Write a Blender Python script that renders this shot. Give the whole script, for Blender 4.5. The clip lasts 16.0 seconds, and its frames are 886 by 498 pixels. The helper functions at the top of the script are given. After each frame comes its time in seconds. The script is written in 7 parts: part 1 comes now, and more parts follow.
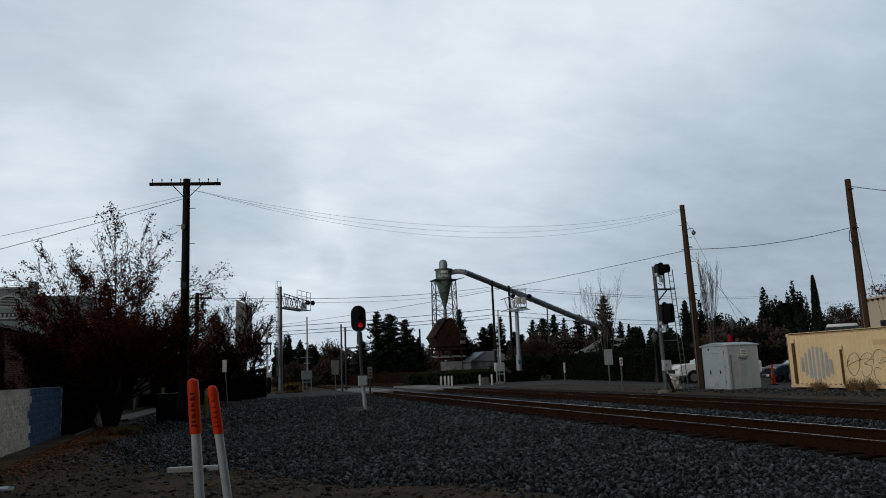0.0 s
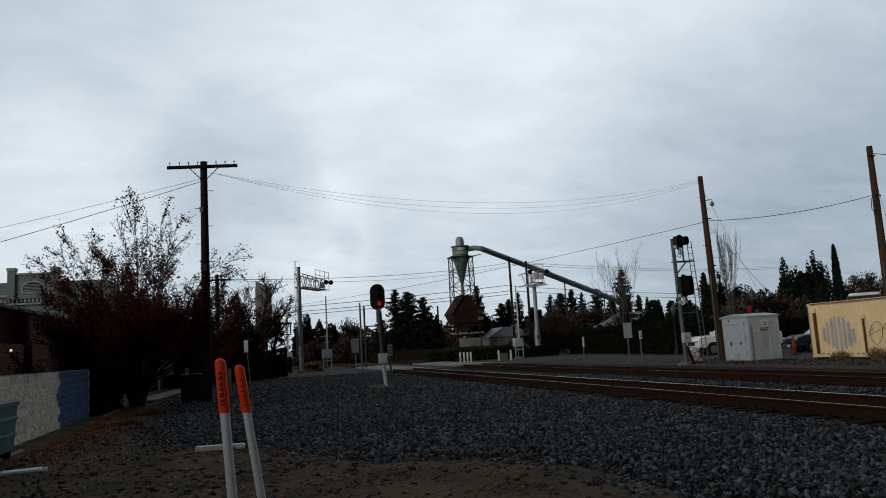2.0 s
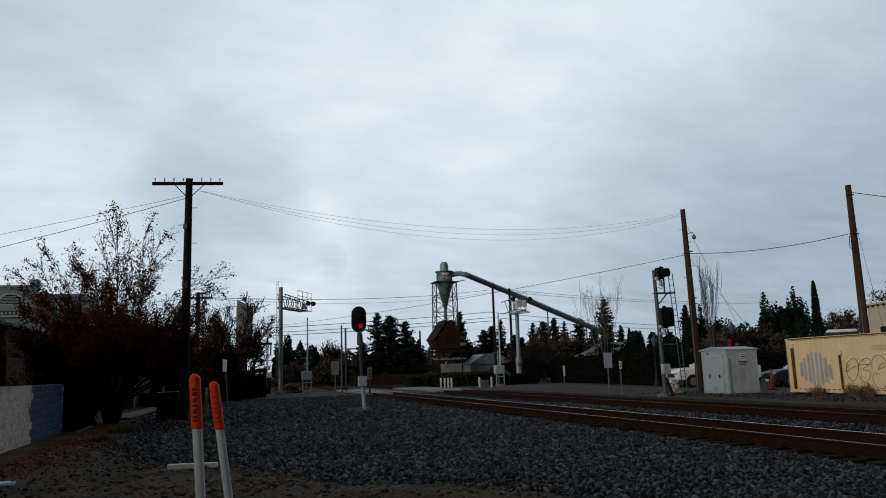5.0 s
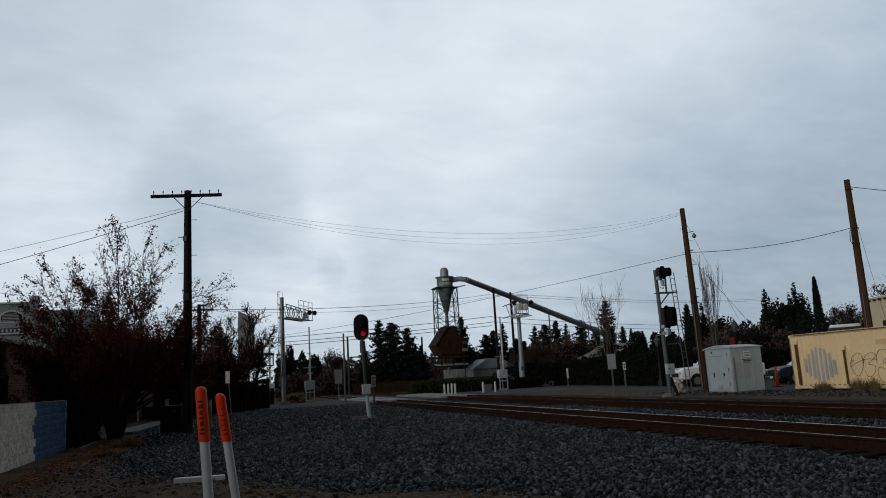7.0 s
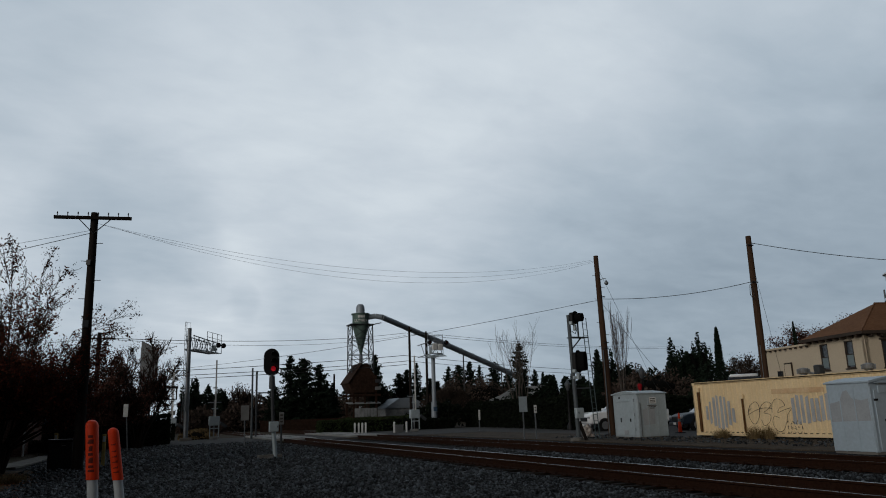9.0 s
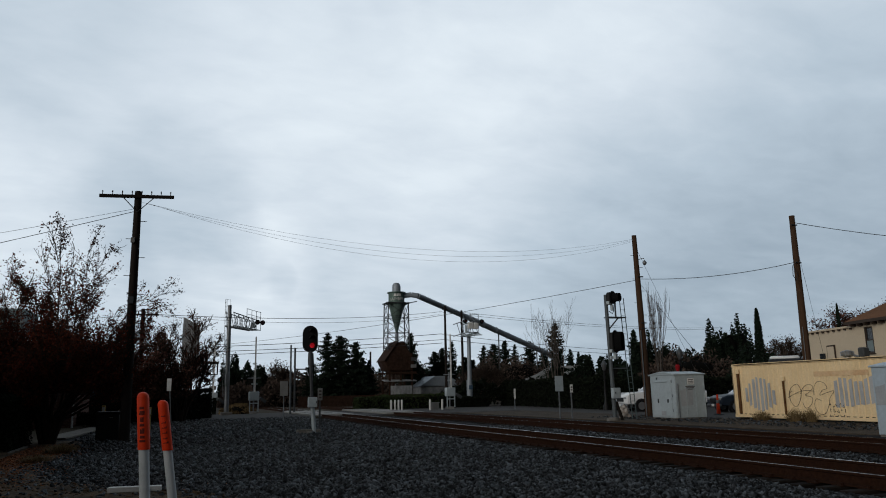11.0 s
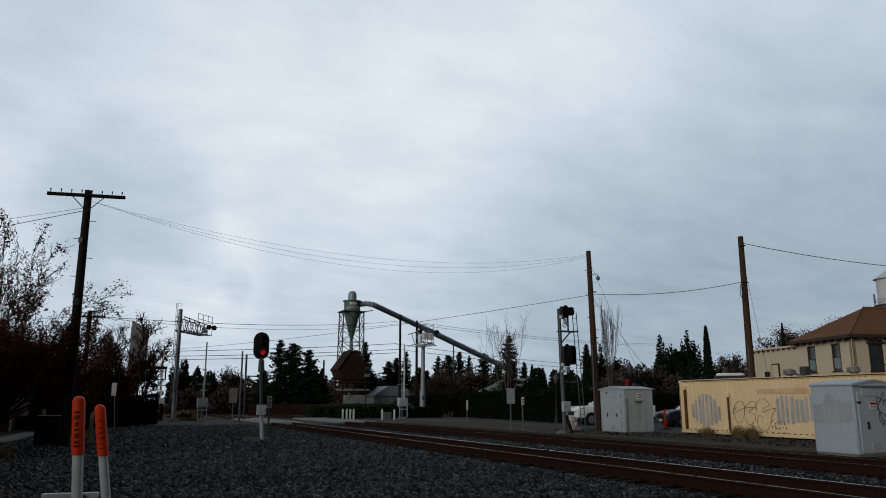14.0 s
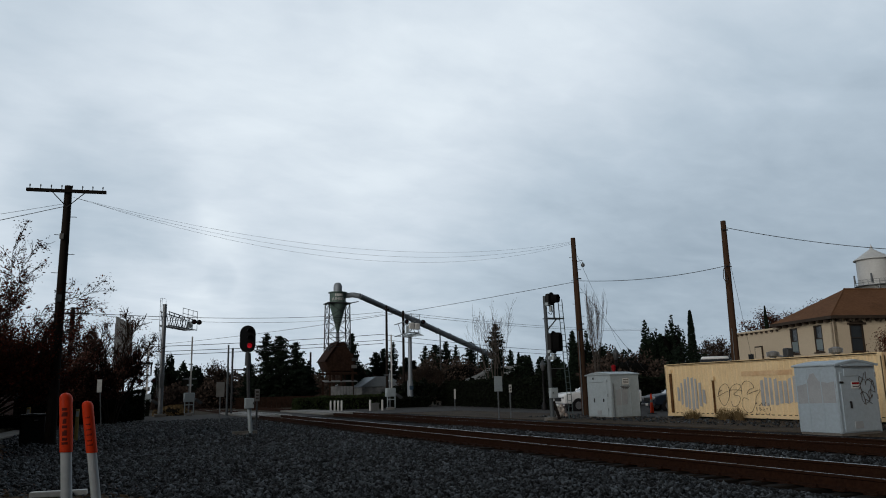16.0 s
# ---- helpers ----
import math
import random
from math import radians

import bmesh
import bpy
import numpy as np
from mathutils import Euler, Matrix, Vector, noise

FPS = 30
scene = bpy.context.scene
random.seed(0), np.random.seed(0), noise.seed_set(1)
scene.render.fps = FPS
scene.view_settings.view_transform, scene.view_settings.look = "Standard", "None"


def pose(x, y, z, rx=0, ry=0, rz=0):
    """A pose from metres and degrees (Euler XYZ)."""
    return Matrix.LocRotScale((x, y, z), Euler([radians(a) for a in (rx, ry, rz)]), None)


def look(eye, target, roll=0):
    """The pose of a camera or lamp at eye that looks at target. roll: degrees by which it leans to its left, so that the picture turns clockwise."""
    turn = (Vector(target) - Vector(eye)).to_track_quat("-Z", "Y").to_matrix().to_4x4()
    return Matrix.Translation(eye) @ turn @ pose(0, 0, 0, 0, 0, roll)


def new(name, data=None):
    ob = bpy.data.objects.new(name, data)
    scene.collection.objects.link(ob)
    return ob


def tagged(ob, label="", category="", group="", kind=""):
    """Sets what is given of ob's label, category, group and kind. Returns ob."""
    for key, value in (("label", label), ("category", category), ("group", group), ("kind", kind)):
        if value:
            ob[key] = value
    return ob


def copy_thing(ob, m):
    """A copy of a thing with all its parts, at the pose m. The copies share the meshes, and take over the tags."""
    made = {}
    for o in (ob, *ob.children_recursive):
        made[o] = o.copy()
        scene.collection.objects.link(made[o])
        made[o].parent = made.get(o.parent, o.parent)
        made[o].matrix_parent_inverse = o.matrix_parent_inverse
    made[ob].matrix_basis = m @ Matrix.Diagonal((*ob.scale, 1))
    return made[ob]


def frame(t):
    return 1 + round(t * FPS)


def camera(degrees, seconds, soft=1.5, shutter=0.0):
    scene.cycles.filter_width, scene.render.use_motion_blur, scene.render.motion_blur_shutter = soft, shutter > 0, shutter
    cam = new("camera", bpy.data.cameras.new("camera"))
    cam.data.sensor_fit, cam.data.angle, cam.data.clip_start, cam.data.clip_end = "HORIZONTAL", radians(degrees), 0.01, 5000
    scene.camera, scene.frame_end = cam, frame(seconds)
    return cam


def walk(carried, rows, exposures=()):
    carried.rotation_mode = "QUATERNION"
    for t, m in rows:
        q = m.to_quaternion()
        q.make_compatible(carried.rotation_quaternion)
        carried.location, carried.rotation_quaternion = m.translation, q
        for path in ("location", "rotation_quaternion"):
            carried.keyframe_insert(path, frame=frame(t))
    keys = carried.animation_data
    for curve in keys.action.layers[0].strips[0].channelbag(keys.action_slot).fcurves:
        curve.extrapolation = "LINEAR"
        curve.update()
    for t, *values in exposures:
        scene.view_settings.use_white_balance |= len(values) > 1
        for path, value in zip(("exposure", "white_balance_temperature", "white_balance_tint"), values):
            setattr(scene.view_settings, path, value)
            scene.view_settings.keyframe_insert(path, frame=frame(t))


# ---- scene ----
cam = camera(61.9, 16.0, soft=1.0)
# time, x, y, z, pitch, roll, yaw
PATH = """
0 0.032 0.023 1.619 9.15 2.34 -16.35
0.5 0.041 0.026 1.586 7.55 1.90 -15.58
1 -0.022 -0.008 1.593 6.67 2.87 -14.79
1.5 -0.005 -0.030 1.602 6.68 3.35 -15.10
2 -0.023 0.021 1.614 7.45 3.37 -14.94
2.5 -0.046 0.013 1.591 8.38 3.48 -14.25
3 -0.031 -0.051 1.597 9.50 3.34 -13.79
3.5 -0.026 -0.096 1.600 9.83 3.24 -13.49
4 0.022 -0.144 1.588 10.33 2.86 -16.16
4.5 0.006 -0.075 1.587 9.80 2.34 -16.19
5 0.017 -0.081 1.579 9.33 1.79 -16.35
7.5 -0.024 0.004 1.576 9.90 3.57 -16.20
8 0.039 -0.064 1.573 10.36 2.31 -17.99
8.5 0.038 0.193 1.577 12.07 1.86 -21.07
8.7 0.025 0.101 1.581 12.45 2.11 -22.66
10.8 -0.016 0.017 1.557 11.09 1.27 -23.09
11 -0.051 0.074 1.566 10.90 1.20 -20.21
11.5 0.004 0.034 1.585 11.32 1.27 -17.97
12 0.015 0.023 1.568 12.07 0.99 -19.24
12.5 -0.019 0.004 1.580 12.91 -0.37 -21.60
13 -0.001 0.002 1.582 13.56 -0.98 -22.92
13.5 -0.043 -0.029 1.561 13.02 -0.12 -23.74
14 0.025 0.001 1.562 11.65 0.12 -23.72
14.5 -0.003 -0.000 1.564 10.76 0.26 -23.55
15 0.013 0.002 1.562 11.16 0.16 -25.07
15.5 0.030 0.021 1.554 11.39 0.30 -25.79
16 0.005 0.018 1.555 10.84 1.38 -24.68
"""
rows = []
for line in PATH.strip().splitlines():
    t, x, y, z, pitch, roll, yaw = map(float, line.split())
    rows.append((t, pose(x, y, z, 90 + pitch, roll, yaw)))
EXPOSURES = [
    (0.0, 0.03, 6500, 10), (0.5, 0.22, 6800, 10), (1.0, 0.28, 6850, 10), (1.5, 0.2, 6850, 10), (2.0, 0.08, 6650, 10), (2.5, 0.0, 6500, 10), (3.0, -0.02, 6500, 10), (4.0, -0.02, 6500, 10),
    (4.5, 0.05, 6500, 10), (5.0, 0.05, 6500, 10), (7.5, -0.02, 6500, 10), (8.0, -0.04, 6500, 10), (8.5, -0.24, 6500, 10), (8.7, -0.24, 6500, 10), (10.8, -0.05, 6500, 10), (11.0, 0.04, 6500, 10),
    (11.5, -0.14, 6420, 10), (12.0, -0.19, 6380, 10), (12.5, -0.24, 6420, 10), (13.0, -0.2, 6500, 10), (13.5, -0.13, 6500, 10), (14.0, 0.0, 6500, 10), (14.5, 0.05, 6500, 10), (15.0, -0.06, 6500, 10),
    (15.5, -0.05, 6500, 10), (16.0, 0.03, 6500, 10),
]
walk(cam, rows, EXPOSURES)


# ---- world and light ----
def sky_world():
    world = bpy.data.worlds.new("overcast_sky")
    scene.world = world
    world.use_nodes = True
    nt = world.node_tree
    nt.nodes.clear()
    N, L = nt.nodes, nt.links

    def node(kind, operation="", use_clamp=False, interpolation_type="", sky_type=""):
        n = N.new(kind)
        if operation:
            n.operation = operation
        if use_clamp:
            n.use_clamp = True
        if interpolation_type:
            n.interpolation_type = interpolation_type
        if sky_type:
            n.sky_type = sky_type
        return n

    def math_node(op, a, b=None, clamp=False):
        n = node("ShaderNodeMath", operation=op, use_clamp=clamp)
        for i, v in enumerate((a, b)):
            if v is None:
                continue
            if isinstance(v, (int, float)):
                n.inputs[i].default_value = v
            else:
                L.new(v, n.inputs[i])
        return n.outputs[0]

    coord = node("ShaderNodeTexCoord").outputs["Generated"]
    sep = node("ShaderNodeSeparateXYZ")
    L.new(coord, sep.inputs[0])
    up = math_node("MAXIMUM", sep.outputs[2], 0.0)
    low = math_node("ADD", up, 0.22)
    flat = node("ShaderNodeCombineXYZ")
    L.new(math_node("DIVIDE", sep.outputs[0], low), flat.inputs[0])
    L.new(math_node("DIVIDE", sep.outputs[1], low), flat.inputs[1])

    def clouds(scale, detail, rough, distort, shift, squash=1.0):
        m = node("ShaderNodeMapping")
        m.inputs["Location"].default_value = shift
        m.inputs["Rotation"].default_value = (0, 0, radians(-32))
        m.inputs["Scale"].default_value = (1.0, squash, 1.0)
        L.new(flat.outputs[0], m.inputs[0])
        n = node("ShaderNodeTexNoise")
        n.inputs["Scale"].default_value = scale
        n.inputs["Detail"].default_value = detail
        n.inputs["Roughness"].default_value = rough
        n.inputs["Distortion"].default_value = distort
        L.new(m.outputs[0], n.inputs["Vector"])
        return math_node("SUBTRACT", n.outputs["Fac"], 0.5)

    big = clouds(0.8, 3.0, 0.5, 0.3, (3.1, 1.7, 0))
    mid = clouds(2.3, 5.0, 0.52, 0.5, (0.4, 5.2, 0), 1.6)
    fine = clouds(7.5, 6.0, 0.55, 0.3, (7.7, 2.2, 0), 1.5)
    # uneven edges for the broad cloud banks
    wob = node("ShaderNodeTexNoise")
    wob.inputs["Scale"].default_value = 7.0
    wob.inputs["Detail"].default_value = 4.0
    L.new(coord, wob.inputs["Vector"])
    off = node("ShaderNodeVectorMath", operation="SUBTRACT")
    L.new(wob.outputs["Color"], off.inputs[0])
    off.inputs[1].default_value = (0.5, 0.5, 0.5)
    sc = node("ShaderNodeVectorMath", operation="SCALE")
    L.new(off.outputs[0], sc.inputs[0])
    sc.inputs["Scale"].default_value = 0.11
    shifted = node("ShaderNodeVectorMath", operation="ADD")
    L.new(coord, shifted.inputs[0])
    L.new(sc.outputs[0], shifted.inputs[1])
    warped = node("ShaderNodeVectorMath", operation="NORMALIZE")
    L.new(shifted.outputs[0], warped.inputs[0])

    total = math_node("MULTIPLY", big, 0.10)
    total = math_node("ADD", total, math_node("MULTIPLY", mid, 0.24))
    total = math_node("ADD", total, math_node("MULTIPLY", fine, 0.13))
    total = math_node("ADD", total, SKY_LEVEL)
    # broad banks: azimuth from the track's line, elevation, half width, lift
    for az, el, wide, lift in CLOUD_BANKS:
        c = (math.sin(radians(az)) * math.cos(radians(el)), math.cos(radians(az)) * math.cos(radians(el)), math.sin(radians(el)))
        dot = node("ShaderNodeVectorMath", operation="DOT_PRODUCT")
        L.new(warped.outputs[0], dot.inputs[0])
        dot.inputs[1].default_value = c
        r = node("ShaderNodeMapRange", interpolation_type="SMOOTHSTEP")
        r.inputs["From Min"].default_value = math.cos(radians(wide))
        r.inputs["From Max"].default_value = 1.0
        r.inputs["To Min"].default_value = 0.0
        r.inputs["To Max"].default_value = lift
        L.new(dot.outputs["Value"], r.inputs["Value"])
        total = math_node("ADD", total, r.outputs[0])
    ramp = node("ShaderNodeValToRGB")
    e = ramp.color_ramp.elements
    e[0].position, e[0].color = 0.0, (0.142, 0.195, 0.254, 1)
    e[1].position, e[1].color = 1.0, (0.865, 0.945, 1.0, 1)
    for pos, col in ((0.3, (0.268, 0.345, 0.424, 1)), (0.6, (0.478, 0.572, 0.662, 1)), (0.8, (0.662, 0.745, 0.825, 1))):
        k = e.new(pos)
        k.color = col
    L.new(total, ramp.inputs[0])
    # the cloud thins ahead and is thick and dull elsewhere
    glowdir = node("ShaderNodeVectorMath", operation="DOT_PRODUCT")
    L.new(coord, glowdir.inputs[0])
    glowdir.inputs[1].default_value = (math.sin(radians(18)) * math.cos(radians(12)), math.cos(radians(18)) * math.cos(radians(12)), math.sin(radians(12)))
    fall = node("ShaderNodeMapRange", interpolation_type="SMOOTHSTEP")
    fall.inputs["From Min"].default_value = math.cos(radians(80))
    fall.inputs["From Max"].default_value = math.cos(radians(41))
    fall.inputs["To Min"].default_value = THICK_CLOUD
    fall.inputs["To Max"].default_value = 1.0
    L.new(glowdir.outputs["Value"], fall.inputs["Value"])
    sky = node("ShaderNodeTexSky", sky_type="NISHITA")
    sky.sun_disc = False
    sky.sun_elevation = radians(16)
    sky.sun_rotation = radians(-118)
    sky_bg = node("ShaderNodeBackground")
    L.new(sky.outputs[0], sky_bg.inputs[0])
    sky_bg.inputs[1].default_value = 0.05
    cloud_bg = node("ShaderNodeBackground")
    L.new(ramp.outputs[0], cloud_bg.inputs[0])
    L.new(fall.outputs[0], cloud_bg.inputs[1])
    mix = node("ShaderNodeMixShader")
    mix.inputs[0].default_value = 0.96
    L.new(sky_bg.outputs[0], mix.inputs[1])
    L.new(cloud_bg.outputs[0], mix.inputs[2])
    out = node("ShaderNodeOutputWorld")
    L.new(mix.outputs[0], out.inputs[0])


SKY_LEVEL = 0.675
THICK_CLOUD = 0.09
CLOUD_BANKS = [
    (-0.4, 20.4, 18, 0.08), (10.4, 20.4, 18, 0.06), (22.7, 25, 20, 0.08), (32, 21.4, 18, 0.08), (-13, 11.0, 10, 0.14), (4.6, 9.2, 7, 0.12),
    (-0.5, 13.0, 8, -0.16), (3.3, 11.0, 4.5, -0.09), (7.3, 8.5, 1.6, -0.08), (47, 5, 27, -0.25), (-11, 27, 14, -0.06), (18, 12, 8, 0.04), (46, 24, 16, 0.08),
]
sky_world()
sun = new("sun", bpy.data.lights.new("sun", "SUN"))
sun.data.energy = 1.2
sun.data.angle = radians(30)
sun.data.color = (1.0, 0.96, 0.9)
sun.matrix_world = look((-52, -28, 17), (0, 0, 0))


# ---- materials ----
def material(name, base, rough=0.8, metal=0.0, vary=0.25, grain=30.0, stain=1.5, bump=0.3, depth=0.01, second=None, amount=0.5,
             island=0.0, stretch=(1, 1, 1), coat=0.0, world_space=True, low=0.4, high=0.65, speck=0.0, courses=False):
    m = bpy.data.materials.new(name)
    m.use_nodes = True
    nt = m.node_tree
    N, L = nt.nodes, nt.links
    b = N["Principled BSDF"]
    b.inputs["Roughness"].default_value = rough
    b.inputs["Metallic"].default_value = metal
    b.inputs["Coat Weight"].default_value = coat
    b.inputs["Specular IOR Level"].default_value = 0.06 if rough >= 0.8 and not metal else 0.25 if rough >= 0.5 else 0.5
    if world_space:
        src = N.new("ShaderNodeNewGeometry").outputs["Position"]
    else:
        src = N.new("ShaderNodeTexCoord").outputs["Object"]
    mp = N.new("ShaderNodeMapping")
    mp.inputs["Scale"].default_value = stretch
    L.new(src, mp.inputs[0])

    def noise_tex(scale, detail=5.0):
        n = N.new("ShaderNodeTexNoise")
        n.inputs["Scale"].default_value = scale
        n.inputs["Detail"].default_value = detail
        n.inputs["Roughness"].default_value = 0.6
        L.new(mp.outputs[0], n.inputs["Vector"])
        return n.outputs["Fac"]

    fine, broad = noise_tex(grain), noise_tex(stain)
    r = N.new("ShaderNodeMapRange")
    L.new(broad, r.inputs["Value"])
    r.inputs["From Min"].default_value, r.inputs["From Max"].default_value = low, high
    mix = N.new("ShaderNodeMixRGB")
    other = second or tuple(c * 0.62 for c in base)
    mix.inputs[1].default_value = (*base, 1)
    mix.inputs[2].default_value = (*other, 1)
    am = N.new("ShaderNodeMath")
    am.operation = "MULTIPLY"
    L.new(r.outputs[0], am.inputs[0])
    am.inputs[1].default_value = amount
    L.new(am.outputs[0], mix.inputs[0])
    colour = mix.outputs[0]
    if courses:
        sp = N.new("ShaderNodeSeparateXYZ")
        L.new(src, sp.inputs[0])
        ad = N.new("ShaderNodeMath")
        L.new(sp.outputs[0], ad.inputs[0])
        L.new(sp.outputs[1], ad.inputs[1])
        cb = N.new("ShaderNodeCombineXYZ")
        L.new(ad.outputs[0], cb.inputs[0])
        L.new(sp.outputs[2], cb.inputs[1])
        bt = N.new("ShaderNodeTexBrick")
        bt.inputs["Scale"].default_value = 1.0
        bt.inputs["Brick Width"].default_value = 0.23
        bt.inputs["Row Height"].default_value = 0.08
        bt.inputs["Mortar Size"].default_value = 0.008
        bt.inputs["Mortar"].default_value = (base[0] * 1.5, base[1] * 2.6, base[2] * 2.8, 1)
        L.new(cb.outputs[0], bt.inputs["Vector"])
        L.new(colour, bt.inputs["Color1"])
        bt.inputs["Color2"].default_value = (*other, 1)
        colour = bt.outputs[0]
    hsv = N.new("ShaderNodeHueSaturation")
    L.new(colour, hsv.inputs["Color"])
    v = N.new("ShaderNodeMapRange")
    v.inputs["From Min"].default_value, v.inputs["From Max"].default_value = 0.25, 0.75
    v.inputs["To Min"].default_value, v.inputs["To Max"].default_value = 1 - vary, 1 + vary
    L.new(fine, v.inputs["Value"])
    value = v.outputs[0]
    if island:
        g = N.new("ShaderNodeNewGeometry").outputs["Random Per Island"] if island < 1 else N.new("ShaderNodeObjectInfo").outputs["Random"]
        amp = island if island < 1 else island - 1
        k = N.new("ShaderNodeMapRange")
        k.inputs["To Min"].default_value, k.inputs["To Max"].default_value = 1 - amp, 1 + amp
        if speck:
            po = N.new("ShaderNodeMath")
            po.operation = "POWER"
            L.new(g, po.inputs[0])
            po.inputs[1].default_value = speck
            g = po.outputs[0]
            k.inputs["To Min"].default_value, k.inputs["To Max"].default_value = 0.25, 5.0
        L.new(g, k.inputs["Value"])
        mu = N.new("ShaderNodeMath")
        mu.operation = "MULTIPLY"
        L.new(value, mu.inputs[0])
        L.new(k.outputs[0], mu.inputs[1])
        value = mu.outputs[0]
    L.new(value, hsv.inputs["Value"])
    L.new(hsv.outputs[0], b.inputs["Base Color"])
    if bump:
        bp = N.new("ShaderNodeBump")
        bp.inputs["Strength"].default_value = bump
        bp.inputs["Distance"].default_value = depth
        L.new(fine, bp.inputs["Height"])
        L.new(bp.outputs[0], b.inputs["Normal"])
    return m


def glow(name, color, strength):
    m = bpy.data.materials.new(name)
    m.use_nodes = True
    b = m.node_tree.nodes["Principled BSDF"]
    b.inputs["Base Color"].default_value = (*color, 1)
    b.inputs["Emission Color"].default_value = (*color, 1)
    b.inputs["Emission Strength"].default_value = strength
    return m


def glass(name, tint=(0.03, 0.035, 0.04), rough=0.08):
    m = material(name, tint, rough=rough, vary=0.1, bump=0.0, coat=0.6)
    return m


